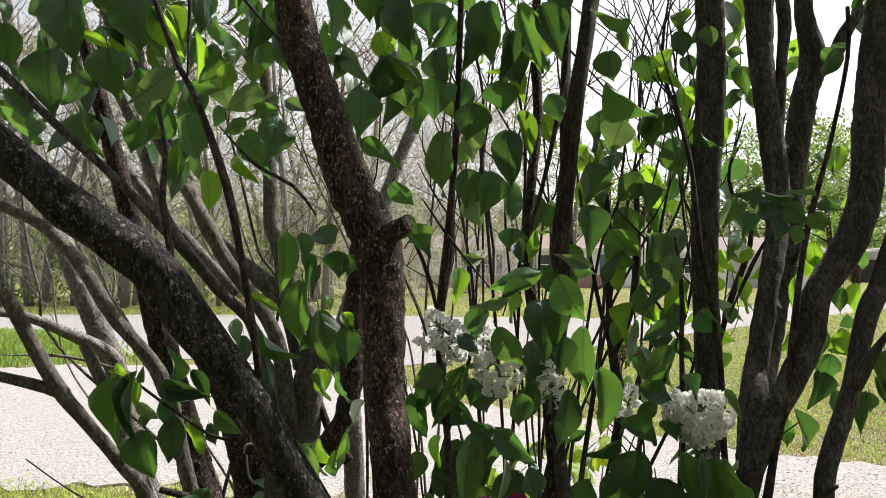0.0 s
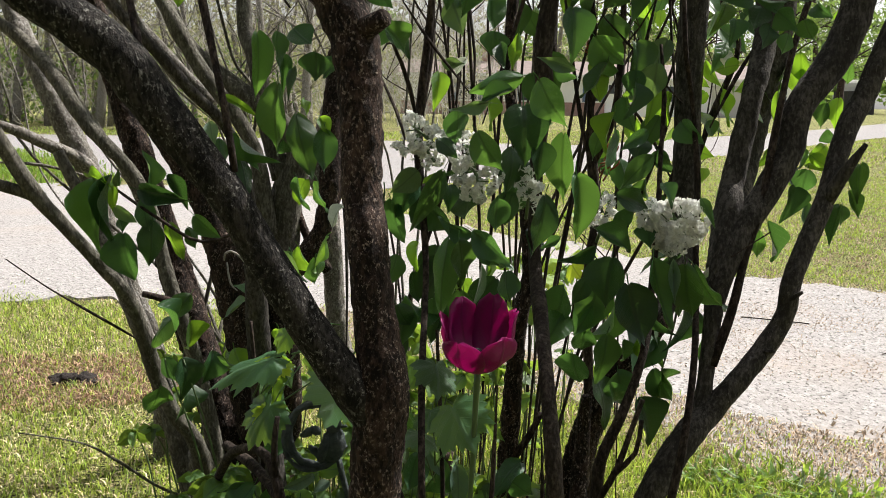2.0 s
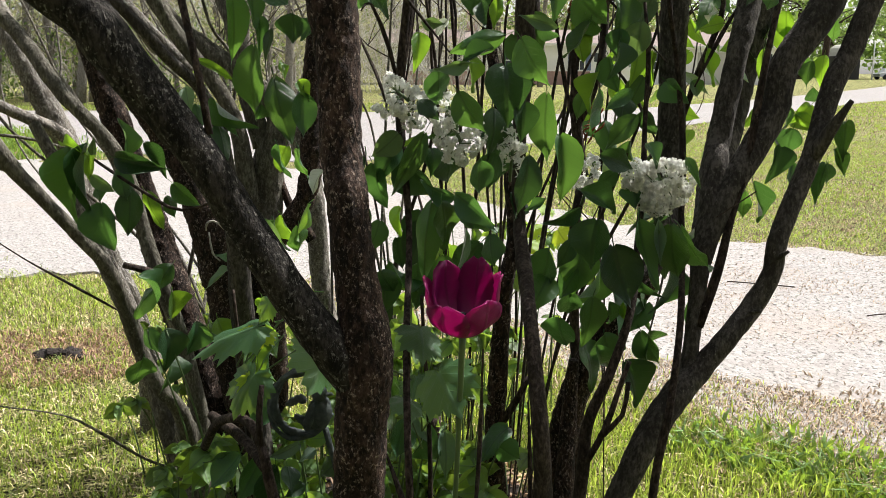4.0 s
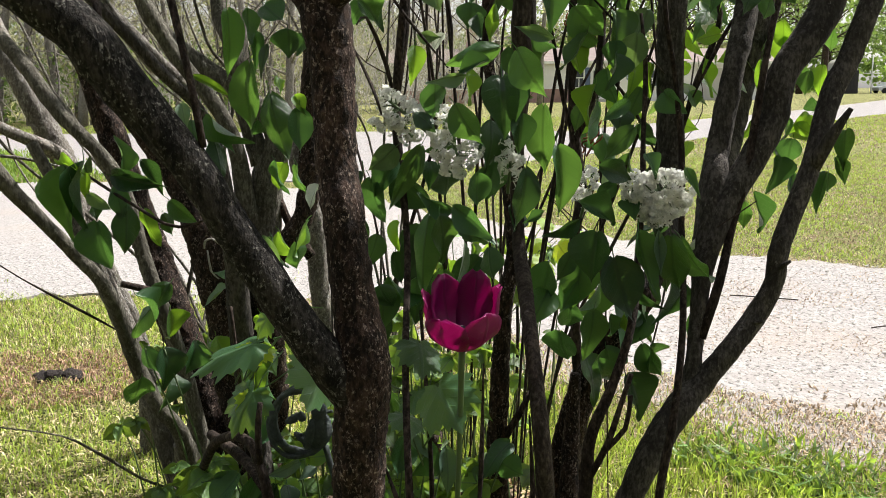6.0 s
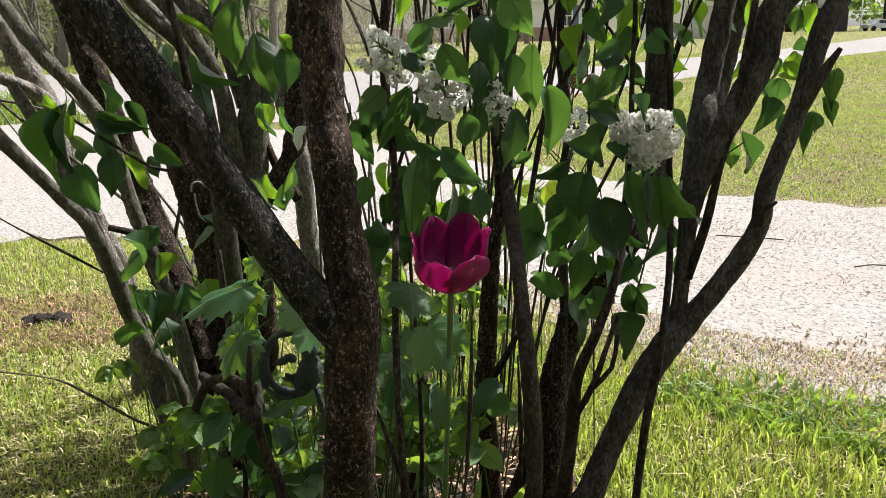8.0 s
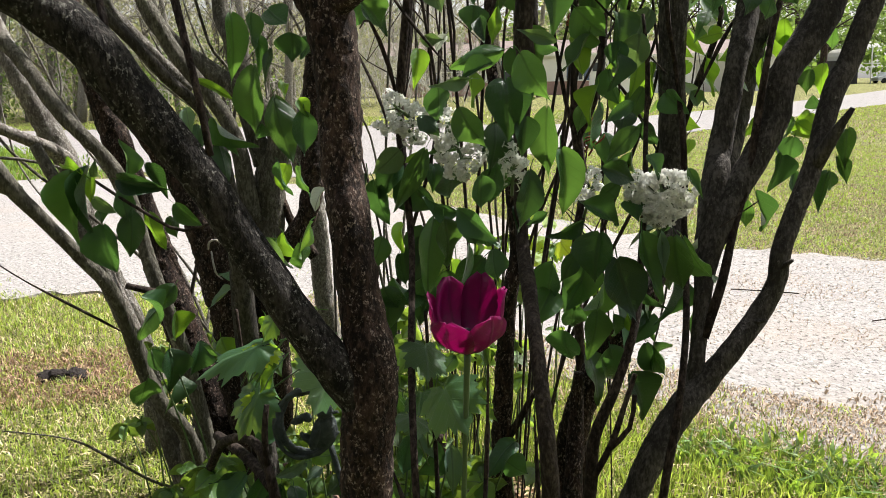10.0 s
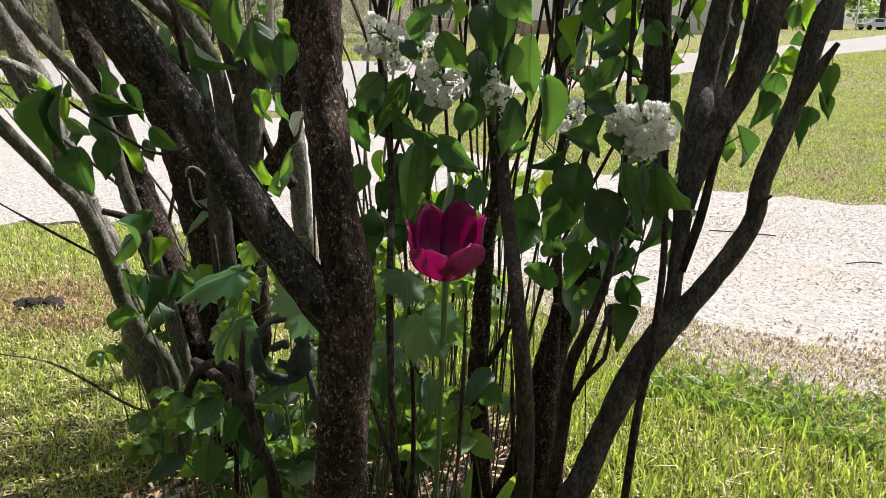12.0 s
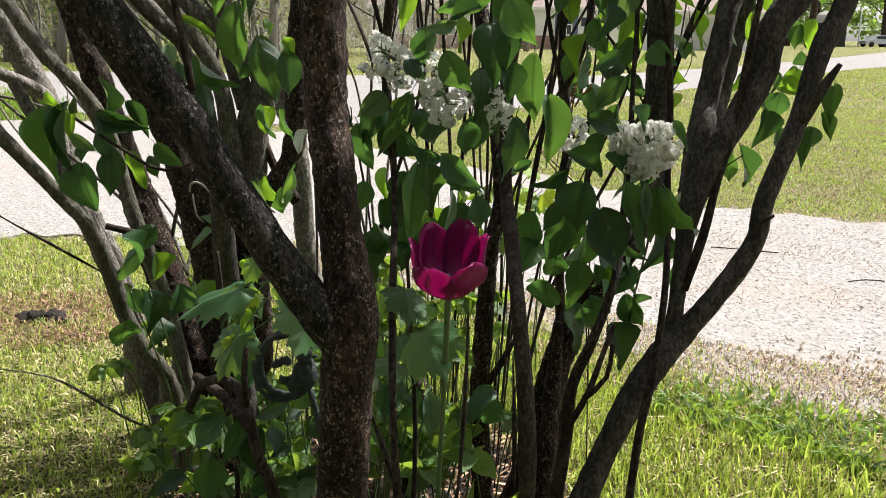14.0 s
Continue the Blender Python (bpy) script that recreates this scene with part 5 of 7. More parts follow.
def panicle(place, axis, length, width, heads, seed, label, each=11, loose=0.0):
    """A flower cluster: short side stalks round a main one, each ending in a tight head of small florets."""
    rg = random.Random(seed)
    o = Vector((0, 1.1, 0))
    c = Vector(place)
    d = Vector(axis).normalized()
    foot, top = c - d * length * 0.55, c + d * length * 0.45
    verts, faces = [], []
    tube_data([(*(foot - d * length * 0.3 - o), 0.0022), (*(c - o), 0.0016), (*(top - o), 0.0008)], 5, 0.01, verts, faces)
    spots = []
    for i in range(heads):
        s = (i + 0.5) / heads
        a = 2.4 * i + rg.uniform(-0.4, 0.4)
        u = d.orthogonal().normalized()
        w = d.cross(u)
        reach = width * 0.5 * math.sin(math.pi * min(1.0, 0.16 + 0.78 * s)) ** 0.7 * rg.uniform(0.62 - 0.3 * loose, 1.0)
        p = foot.lerp(top, s) + (u * math.cos(a) + w * math.sin(a)) * reach
        tube_data([(*(foot.lerp(top, max(0.0, s - 0.12)) - o), 0.0008), (*(p - o), 0.0006)], 4, 0.02, verts, faces)
        spots.append((p, (p - foot.lerp(top, s * 0.8)).normalized()))
    stalk = mesh_object("flower_panicle", verts, faces, STEM_GREEN, shrub, label)
    for p, out in spots:
        r = rg.uniform(0.0055, 0.0085)
        for k in range(int(each * rg.uniform(0.7, 1.2))):
            v = (Vector((rg.gauss(0, 1), rg.gauss(0, 1), rg.gauss(0, 1))).normalized() + out * 0.55).normalized()
            f = new("floret", FLORET_MESH)
            f.parent = stalk
            q = p + v * r * rg.uniform(0.75, 1.15)
            v = (v + Vector((rg.uniform(-0.35, 0.35), rg.uniform(-0.35, 0.35), rg.uniform(-0.35, 0.35)))).normalized()
            f.matrix_local = Matrix.Translation(q - o) @ v.to_track_quat("Z", "Y").to_matrix().to_4x4() @ Matrix.Rotation(rg.uniform(0, 6), 4, "Z") @ Matrix.Scale(rg.uniform(0.46, 0.72), 4)


panicle((0.0, 0.95, 0.694), (-0.6, -0.2, 0.5), 0.048, 0.046, 13, 1, "creamy white loose panicle", 9, 0.6)
panicle((-0.014, 0.95, 0.678), (-0.9, -0.2, -0.1), 0.030, 0.022, 5, 9, "creamy white side panicle", 7, 0.6)
panicle((0.008, 0.94, 0.673), (0.5, -0.3, -0.7), 0.030, 0.022, 5, 10, "creamy white side panicle", 8, 0.5)
panicle((0.058, 0.93, 0.650), (0.3, -0.4, -0.8), 0.046, 0.044, 20, 2, "white panicle hanging between leaves", 10)
panicle((0.048, 0.94, 0.683), (-0.2, -0.3, 0.9), 0.030, 0.016, 5, 11, "small white panicle between leaves", 7, 0.5)
panicle((0.116, 0.95, 0.638), (0.05, -0.2, 0.95), 0.042, 0.026, 10, 3, "slim white panicle", 8)
panicle((0.220, 1.05, 0.598), (0.2, -0.2, 0.9), 0.044, 0.030, 10, 4, "white panicle half hidden by leaves", 8, 0.3)
panicle((0.294, 0.99, 0.598), (0.5, -0.5, 0.4), 0.056, 0.060, 40, 5, "full dense white panicle", 13)
panicle((0.263, 1.0, 0.602), (-0.8, -0.3, 0.2), 0.034, 0.032, 15, 8, "white panicle joined to a fuller one", 10)
panicle((0.284, 0.985, 0.578), (-0.1, -0.4, -0.8), 0.026, 0.026, 7, 12, "small white panicle under a fuller one", 10)
panicle((-0.249, 0.98, 1.134), (0.3, -0.1, 0.9), 0.065, 0.052, 16, 7, "white panicle high in the shrub", 10)

# dry rust-coloured seed heads on a twig
for k, (x, y, z) in enumerate(((0.253, 1.25, 0.632), (0.229, 1.22, 0.785), (0.262, 1.25, 0.648))):
    rg = random.Random(k)
    verts, faces = [], []
    for i in range(7):
        a = (x + rg.uniform(-.004, .004), y - 1.1, z - 0.012 + 0.005 * i, 0.0012)
        b = (x + rg.uniform(-.011, .013), y - 1.1 + rg.uniform(-.01, .01), z + 0.004 * i - 0.004, 0.0016)
        tube_data([a, b, (b[0] * 1.01, b[1], b[2] + 0.006, 0.0006)], 5, 0.006, verts, faces)
    mesh_object("seed_head", verts, faces, RUST, shrub, "dry rust-red seed head")


# ---- the tulip ----
def petal(parent, angle, tilt, height, width, belly, seed):
    rg = random.Random(seed)
    verts, faces, uvs = [], [], []
    rows, cols = 9, 6
    for i in range(rows + 1):
        s = i / rows
        half = width * (0.28 + 0.72 * math.sin(min(1.0, s / 0.55) * math.pi / 2)) * (1.0 if s < 0.62 else math.sqrt(max(0.0, 1 - ((s - 0.62) / 0.39) ** 2)))
        r = 0.003 + belly * math.sin(min(1.0, s * 1.55) * math.pi / 2) ** 0.8
        for j in range(cols + 1):
            c = -1 + 2 * j / cols
            th = half * c / max(r, 0.014)
            rr = r * (1 + 0.05 * c * c) + 0.0012 * math.sin(7 * s + 4 * c + seed)
            verts.append((rr * math.sin(th), -rr * math.cos(th) + 0.0015 * rg.uniform(-1, 1) * s, height * s - 0.003 * (1 - abs(c)) * s * (1 if seed % 2 else -0.3)))
            uvs.append((c * 0.5, s))
    for i in range(rows):
        for j in range(cols):
            a = i * (cols + 1) + j
            faces.append((a, a + 1, a + cols + 2, a + cols + 1))
    ob = mesh_object("petal", verts, faces, TULIP, parent, uvs=uvs)
    sol = ob.modifiers.new("thick", "SOLIDIFY")
    sol.thickness = 0.0007
    ob.matrix_local = Matrix.Translation((0.008, 0, 0.463)) @ Matrix.Rotation(radians(angle), 4, "Z") @ Matrix.Translation((0, 0, 0)) @ Matrix.Rotation(radians(tilt), 4, "X")
    return ob


tulip = empty("tulip", (0.05, 0.85, 0), "open magenta-purple tulip on a bare green stem", "flower")
tube("stem", [(-0.008, 0.05, -0.01, 0.0034), (-0.002, 0.035, 0.10, 0.0031), (0.0, 0.02, 0.216, 0.0028), (0.005, 0.008, 0.36, 0.0027), (0.008, 0.0, 0.464, 0.0034)], STEM_GREEN, tulip, 10, 0.01, 0.03, 40)
for angle, tilt, height, width, belly, seed in ((150, 2, 0.076, 0.020, 0.028, 1), (208, 2, 0.071, 0.020, 0.029, 2), (98, 4, 0.066, 0.024, 0.030, 3), (264, 4, 0.063, 0.024, 0.030, 4), (326, 8, 0.046, 0.025, 0.030, 5), (36, 8, 0.049, 0.025, 0.030, 6)):
    petal(tulip, angle, tilt, height, width, belly, seed)
tube("pistil", [(0.008, 0, 0.464, 0.003), (0.008, 0, 0.478, 0.003), (0.008, 0, 0.486, 0.0042), (0.008, 0, 0.488, 0.002)], PISTIL, tulip, 8, 0.004)


def blade_leaf(parent, points, width, mat):
    """A long strap leaf along a path."""
    path = smooth_path([(*p, 0.001) for p in points], 0.02)
    verts, faces, uvs = [], [], []
    n = len(path)
    for i, (x, y, z, _) in enumerate(path):
        s = i / (n - 1)
        w = width * math.sin(math.pi * (0.15 + 0.85 * s)) ** 0.8
        verts += [(x - w, y, z + w * 0.25), (x, y + w * 0.35, z), (x + w, y, z + w * 0.25)]
        uvs += [(-0.3, s), (0, s), (0.3, s)]
    for i in range(n - 1):
        for c in range(2):
            a = i * 3 + c
            faces.append((a, a + 1, a + 4, a + 3))
    return mesh_object("leaf", verts, faces, mat, parent, uvs=uvs)


blade_leaf(tulip, [(-0.005, 0.05, 0), (0.04, 0.06, 0.10), (0.075, 0.04, 0.20), (0.085, 0.0, 0.255)], 0.012, HERB)
blade_leaf(tulip, [(-0.01, 0.05, 0), (-0.05, 0.07, 0.08), (-0.075, 0.05, 0.17), (-0.085, 0.03, 0.20)], 0.012, HERB)
blade_leaf(tulip, [(-0.01, 0.06, 0), (0.03, 0.10, 0.12), (0.05, 0.13, 0.2)], 0.010, HERB)


# ---- maple seedlings ----
def lobed_mesh(seed, mat):
    rg = random.Random(seed)
    tips = ((0, 1.0), (40, 0.86), (86, 0.66), (140, 0.36))
    ring = []
    for side in (1, -1):
        pts = []
        for (a0, r0), (a1, r1) in zip(tips, tips[1:]):
            pts.append((a0, r0))
            for k, f in ((0.2, 0.84), (0.34, 0.88), (0.5, 0.70), (0.66, 0.86), (0.82, 0.80)):
                pts.append((a0 + (a1 - a0) * k, (r0 + (r1 - r0) * k) * f * rg.uniform(0.95, 1.05)))
        pts += [tips[-1], (165, 0.16)]
        ring.append([(a * side, r) for a, r in pts])
    outline = ring[0] + [(180, 0.03)] + ring[1][:0:-1]
    verts, faces, uvs = [(0, 0.28, 0)], [], [(0, 0.28)]
    for f in (0.55, 1.0):
        for a, r in outline:
            x, y = f * r * 0.85 * math.sin(radians(a)), 0.28 + f * r * 0.72 * math.cos(radians(a))
            verts.append((x, y, -0.12 * abs(x) - 0.5 * max(0.0, y - 0.3) ** 2 - 0.25 * x * x + 0.02 * f * math.sin(a * 0.13 + seed)))
            uvs.append((x, y))
    n = len(outline)
    for i in range(n):
        j = (i + 1) % n
        faces.append((0, 1 + j, 1 + i))
        faces.append((1 + i, 1 + j, 1 + n + j, 1 + n + i))
    k = len(verts)
    for s in (0.05, -0.2, -0.5):
        verts += [(-0.012, s, -0.2 * s * s), (0.012, s, -0.2 * s * s), (0, s, -0.02 - 0.2 * s * s)]
        uvs += [(0.3, 0.3)] * 3
    for i in range(2):
        for c in range(3):
            a, b = k + 3 * i + c, k + 3 * i + (c + 1) % 3
            faces.append((a, b, b + 3, a + 3))
    me = bpy.data.meshes.new("leaf")
    me.from_pydata(verts, [], faces)
    me.materials.append(mat)
    me.polygons.foreach_set("use_smooth", [True] * len(me.polygons))
    layer = me.uv_layers.new(name="UVMap")
    idx = np.empty(len(me.loops), dtype=np.int32)
    me.loops.foreach_get("vertex_index", idx)
    layer.data.foreach_set("uv", np.asarray(uvs, dtype=np.float32)[idx].ravel())
    me.update()
    return me


LOBED = [lobed_mesh(i, MAPLE) for i in range(3)]
LIME_LIT = [lobed_mesh(i, SEEDLING_SUNLIT) for i in range(4, 6)]
SEEDLING_TWO = [(-0.078, 0.9, 0.449, -0.092, 0.88, 0.389, 0.9, -15), (0.03, 0.9, 0.424, 0.056, 0.88, 0.362, 0.85, 10), (0.015, 0.9, 0.467, 0.027, 0.88, 0.418, 0.8, -20), (0.069, 1, 0.377, 0.093, 0.98, 0.328, 0.6, 40), (0.016, 1, 0.377, 0.003, 0.98, 0.343, 0.9, 20), (-0.004, 1, 0.35, 0.016, 0.98, 0.315, 0.9, -25)]
SEEDLING_THREE = [(0.237, 1.6, 0.452, 0.22, 1.58, 0.409, 0.95, 10), (0.254, 1.6, 0.416, 0.237, 1.58, 0.362, 0.9, -15), (0.245, 1.6, 0.379, 0.223, 1.58, 0.33, 0.9, 20), (0.274, 1.6, 0.442, 0.292, 1.58, 0.404, 0.9, 15), (0.293, 1.6, 0.468, 0.317, 1.58, 0.435, 0.9, -20), (0.257, 1.6, 0.483, 0.239, 1.58, 0.455, 0.9, 0), (0.225, 1.6, 0.503, 0.209, 1.58, 0.466, 0.9, 20)]
DRY_LEAVES = [(-0.087, 0.98, 0.612, -0.101, 0.966, 0.594, 0.85, 50), (0.057, 1.2, 0.784, 0.041, 1.2, 0.765, 0.6, 20), (0.343, 1.0, 0.783, 0.336, 1.02, 0.775, 0.6, 60)]
SEEDLING_ONE = [(-0.143, 1.0, 0.439, -0.245, 0.98, 0.417, 0.05, -0.45, 1, 0.5, 0), (-0.162, 1.0, 0.392, -0.203, 0.97, 0.336, -0.45, -0.8, 0.4, 0.8, 0), (-0.172, 1.0, 0.383, -0.175, 0.98, 0.337, 0.35, -0.85, 0.3, 0.75, 1), (-0.079, 1.02, 0.431, -0.144, 1.05, 0.354, 0.1, -0.8, 0.55, 1.0, 0), (-0.166, 1.0, 0.437, -0.168, 0.985, 0.408, 0.1, -0.9, 0.25, 1.3, 1), (-0.119, 1.06, 0.458, -0.164, 1.1, 0.443, 0, -0.3, 1, 0.8, 0), (-0.150, 1.01, 0.468, -0.168, 1.0, 0.435, -0.2, -0.8, 0.5, 0.7, 0)]
def seedling(place, members):
    plant = empty("maple_seedling", place, "young maple seedling with lobed light green leaves under the lilac", "seedling", "maple seedlings")
    top = max(p[2] for p in members)
    tube("stem", [(0, 0, -0.01, 0.004), (0.01, 0.01, top * 0.5, 0.003), (0.0, 0.0, top, 0.002)], BARK["young"], plant, 7, 0.02)
    for row in members:
        tube("leaf_stalk", [(0.0, 0.0, row[2] * 0.8, 0.0012), tuple(a - b for a, b in zip(row[:3], place)) + (0.0008,)], STEM_GREEN, plant, 5, 0.03)
    return plant


def facing_leaf(meshes, base, tip, normal, width, parent, origin):
    """A leaf from base to tip whose upper side looks along normal."""
    y = Vector(tip) - Vector(base)
    n = y.length
    y.normalize()
    z = Vector(normal)
    z = (z - z.dot(y) * y).normalized()
    ob = new("leaf", picker.choice(meshes))
    ob.parent = parent
    ob.matrix_local = Matrix.Translation(Vector(base) - Vector(origin)) @ Matrix((y.cross(z), y, z)).transposed().to_4x4() @ Matrix.Diagonal((n * width, n, n, 1))
    return ob


for place, members in (((0.02, 1.0, 0), SEEDLING_TWO), ((0.2, 1.64, 0), SEEDLING_THREE)):
    plant = seedling(place, members)
    for x, y, z, u, v, w, wide, turn in members:
        leaf(LIME_LIT if y > 1.5 else LOBED, (x, y, z), (x + (u - x) * 1.1, y + (v - y) * 1.1, z + (w - z) * 1.1), wide * 1.05, turn * 1.5, plant, place, 42)
plant = seedling((-0.2, 1.03, 0), SEEDLING_ONE)
for row in SEEDLING_ONE:
    facing_leaf(LIME_LIT if row[10] else LOBED, row[:3], row[3:6], row[6:9], row[9], plant, (-0.2, 1.03, 0))

for place in DRY_LEAVES:
    leaf(DRY, place[:3], place[3:6], place[6], place[7], shrub, (0, 1.1, 0))

# ---- leafy suckers at the foot of the shrub ----
sucker = empty("lilac_suckers", (-0.08, 1.08, 0), "low leafy green suckers on soil among the lilac stems", "plant")


def sucker_leaves(meshes, rows):
    for x, y, z, u, v, w, wide, turn in rows:
        leaf(meshes, (x, y, z), (u, v, w), wide, turn, sucker, (-0.08, 1.08, 0))
        foot = (0.7 * (x + 0.08), 0.7 * (y - 1.08) + 0.03, -0.01, 0.0022)
        tube("shoot", [foot, ((foot[0] + x + 0.08) / 2, (foot[1] + y - 1.08) / 2 + 0.012, z * 0.6, 0.0016), (x + 0.08, y - 1.08, z, 0.001)], STEM_GREEN, sucker, 5, 0.03)


sucker_leaves(HALF_LIT, [(-0.212, 0.989, 0.224, -0.218, 0.983, 0.171, 0.78, -12), (-0.194, 0.992, 0.278, -0.224, 0.976, 0.24, 0.71, 30), (-0.023, 1.108, 0.334, -0.011, 1.101, 0.294, 0.47, -9), (-0.038, 1.098, 0.21, -0.033, 1.091, 0.166, 0.67, 15)])
sucker_leaves(LILAC, [(-0.245, 0.994, 0.205, -0.29, 0.979, 0.182, 0.46, 16), (-0.317, 1.161, 0.381, -0.311, 1.153, 0.325, 0.82, -30), (-0.34, 1.155, 0.384, -0.326, 1.15, 0.35, 0.76, 20), (-0.167, 0.997, 0.275, -0.198, 0.988, 0.222, 0.51, -10), (-0.202, 0.997, 0.279, -0.233, 0.984, 0.269, 0.48, -30), (-0.153, 0.994, 0.262, -0.157, 0.981, 0.2, 0.52, 17), (-0.159, 1.002, 0.222, -0.184, 0.998, 0.184, 0.67, 28), (-0.138, 0.991, 0.263, -0.129, 0.967, 0.243, 0.76, -22), (-0.119, 0.99, 0.241, -0.141, 0.982, 0.229, 0.68, 7), (-0.089, 1, 0.207, -0.122, 0.99, 0.18, 0.41, -14), (-0.001, 1.098, 0.275, -0.017, 1.086, 0.229, 0.82, -27)])
sucker_leaves(LILAC, [(0.03, 1.102, 0.265, 0.006, 1.094, 0.21, 0.6, -30), (0.132, 1.089, 0.268, 0.091, 1.065, 0.238, 0.63, 32), (0.117, 1.096, 0.243, 0.148, 1.084, 0.221, 0.98, 22), (-0.152, 1.01, 0.194, -0.171, 1.001, 0.168, 0.81, -29)])
sucker_leaves(PALE, [(-0.126, 1.005, 0.286, -0.156, 0.978, 0.278, 0.44, -32), (-0.107, 1.011, 0.275, -0.128, 1.002, 0.265, 0.6, 25), (0.008, 1.074, 0.3, 0.035, 1.056, 0.258, 0.47, 6), (0.051, 1.1, 0.258, 0.054, 1.077, 0.201, 0.43, -15)])

# ---- creeping plants round the foot of the shrub ----
OVAL = ((0.0, 0.06), (0.06, 0.24), (0.18, 0.40), (0.34, 0.48), (0.52, 0.44), (0.68, 0.34), (0.82, 0.20), (0.93, 0.08), (1.0, 0.01))
CREEPER = [leaf_mesh("leaf", OVAL, HERB, f, c, 0.05, 0.3, 20 + i) for i, (f, c) in enumerate(((0.3, 0.3), (0.1, 0.2), (0.45, 0.4)))]


def creeper(place, spread, height, stems, seed):
    """A patch of leafy runners with five-leaf fans, standing on the soil."""
    rg = random.Random(seed)
    plant = empty("creeper", place, "leafy green creeper patch on soil under the lilac", "plant", "creepers under the lilac")
    for i in range(stems):
        bx, by = rg.uniform(-spread, spread), rg.uniform(-spread, spread) * 0.6
        h = height * rg.uniform(0.35, 1.0)
        tx, ty = bx + rg.uniform(-0.05, 0.05), by + rg.uniform(-0.06, 0.03)
        tube("stem", [(bx, by, -0.005, 0.0016), ((bx + tx) / 2, (by + ty) / 2 + 0.01, h * 0.6, 0.0014), (tx, ty, h, 0.001)], STEM_GREEN, plant, 5, 0.03)
        fan = rg.randint(4, 7)
        head = rg.uniform(0, 6)
        size = rg.uniform(0.018, 0.042)
        for k in range(fan):
            a = head + 1.1 * (k - fan / 2)
            droop = rg.uniform(-0.75, 0.1)
            tip = Vector((tx + size * math.cos(a), ty + size * math.sin(a), h + size * droop))
            m = leaf_matrix(Vector((tx, ty, h)) + Vector(place), tip + Vector(place), rg.uniform(0.55, 0.8), rg.uniform(-50, 50))
            ob = new("leaf", rg.choice(CREEPER))
            ob.parent = plant
            ob.matrix_local = Matrix.Translation(-Vector(place)) @ m
    return plant


creeper((-0.20, 1.08, 0), 0.13, 0.24, 34, 1)
creeper((-0.05, 1.22, 0), 0.12, 0.26, 20, 2)
creeper((0.06, 1.15, 0), 0.10, 0.26, 16, 3)
creeper((-0.34, 1.55, 0), 0.14, 0.30, 22, 4)
creeper((0.10, 1.5, 0), 0.16, 0.42, 30, 5)
creeper((-0.02, 1.35, 0), 0.14, 0.34, 34, 6)
creeper((-0.14, 1.25, 0), 0.12, 0.22, 26, 7)
creeper((0.2, 1.75, 0), 0.16, 0.55, 20, 8)


# ---- garden ornament: a bird in a ring, on a stake ----
def bird_ornament(place):
    bm = bmesh.new()

    def ball(c, r, squash, turn=0.0):
        m = Matrix.Translation(c) @ Matrix.Rotation(turn, 4, "Y") @ Matrix.Diagonal((*squash, 1))
        bmesh.ops.create_uvsphere(bm, u_segments=28, v_segments=20, radius=r, matrix=m)
    ball((0.014, 0, 0.274), 0.0155, (0.95, 0.85, 1.55), 0.12)
    ball((0.014, -0.003, 0.301), 0.0105, (1.0, 0.95, 1.0))
    ball((0.026, -0.003, 0.300), 0.0035, (1.8, 0.7, 0.7), 0.25)
    ball((0.002, -0.011, 0.272), 0.011, (0.55, 0.4, 1.75), 0.25)
    ball((-0.006, 0.000, 0.262), 0.0085, (1.9, 0.6, 0.6), 0.7)
    ball((-0.018, 0.001, 0.290), 0.0075, (1.6, 0.7, 0.7), -0.5)
    ball((-0.008, -0.002, 0.293), 0.006, (1.0, 0.8, 1.0))
    for v in bm.verts:
        v.co += (v.co - Vector((0.008, 0, 0.28))).normalized() * (0.0022 * noise.noise(v.co * 260) + 0.0012 * noise.noise(v.co * 620))
    verts, faces = [], []
    for k in range(3):
        arc = [((0.034 + 0.004 * k) * math.cos(a) - 0.008, 0.004 * math.sin(3 * a + 2 * k), 0.287 + (0.042 + 0.002 * k) * math.sin(a + 0.1 * k), 0.0046 - 0.0008 * k) for a in np.linspace(radians(60), radians(330), 12)]
        tube_data(arc, 8, 0.005, verts, faces, 0.45, 190)
    tube_data([(0.05, 0.006, -0.03, 0.004), (0.047, 0.006, 0.12, 0.004), (0.02, 0.002, 0.252, 0.004)], 8, 0.02, verts, faces)
    vs = [bm.verts.new(v) for v in verts]
    for f in faces:
        bm.faces.new([vs[i] for i in f])
    for f in bm.faces:
        f.smooth = True
    me = bpy.data.meshes.new("bird_ornament")
    bm.to_mesh(me)
    bm.free()
    me.materials.append(VERDIGRIS)
    ob = new("bird_ornament", me)
    ob.location = place
    return tagged(ob, "weathered dark bronze bird in a ring on a garden stake", "ornament")


bird_ornament((-0.122, 1.08, 0.021))

# ---- clods and sticks on the ground ----
def clod(place, r, seed):
    bm = bmesh.new()
    bmesh.ops.create_icosphere(bm, subdivisions=3, radius=r)
    for v in bm.verts:
        v.co *= 1 + 0.45 * noise.noise(v.co * (1.6 / r) + Vector((seed, 0, 0)))
        v.co.z *= 0.75
    me = bpy.data.meshes.new("soil_clod")
    bm.to_mesh(me)
    bm.free()
    me.materials.append(SOILCLOD)
    ob = new("soil_clod", me)
    ob.location = place
    return tagged(ob, "dark crumbled soil clod on a bare patch of lawn", "soil", "soil clods")


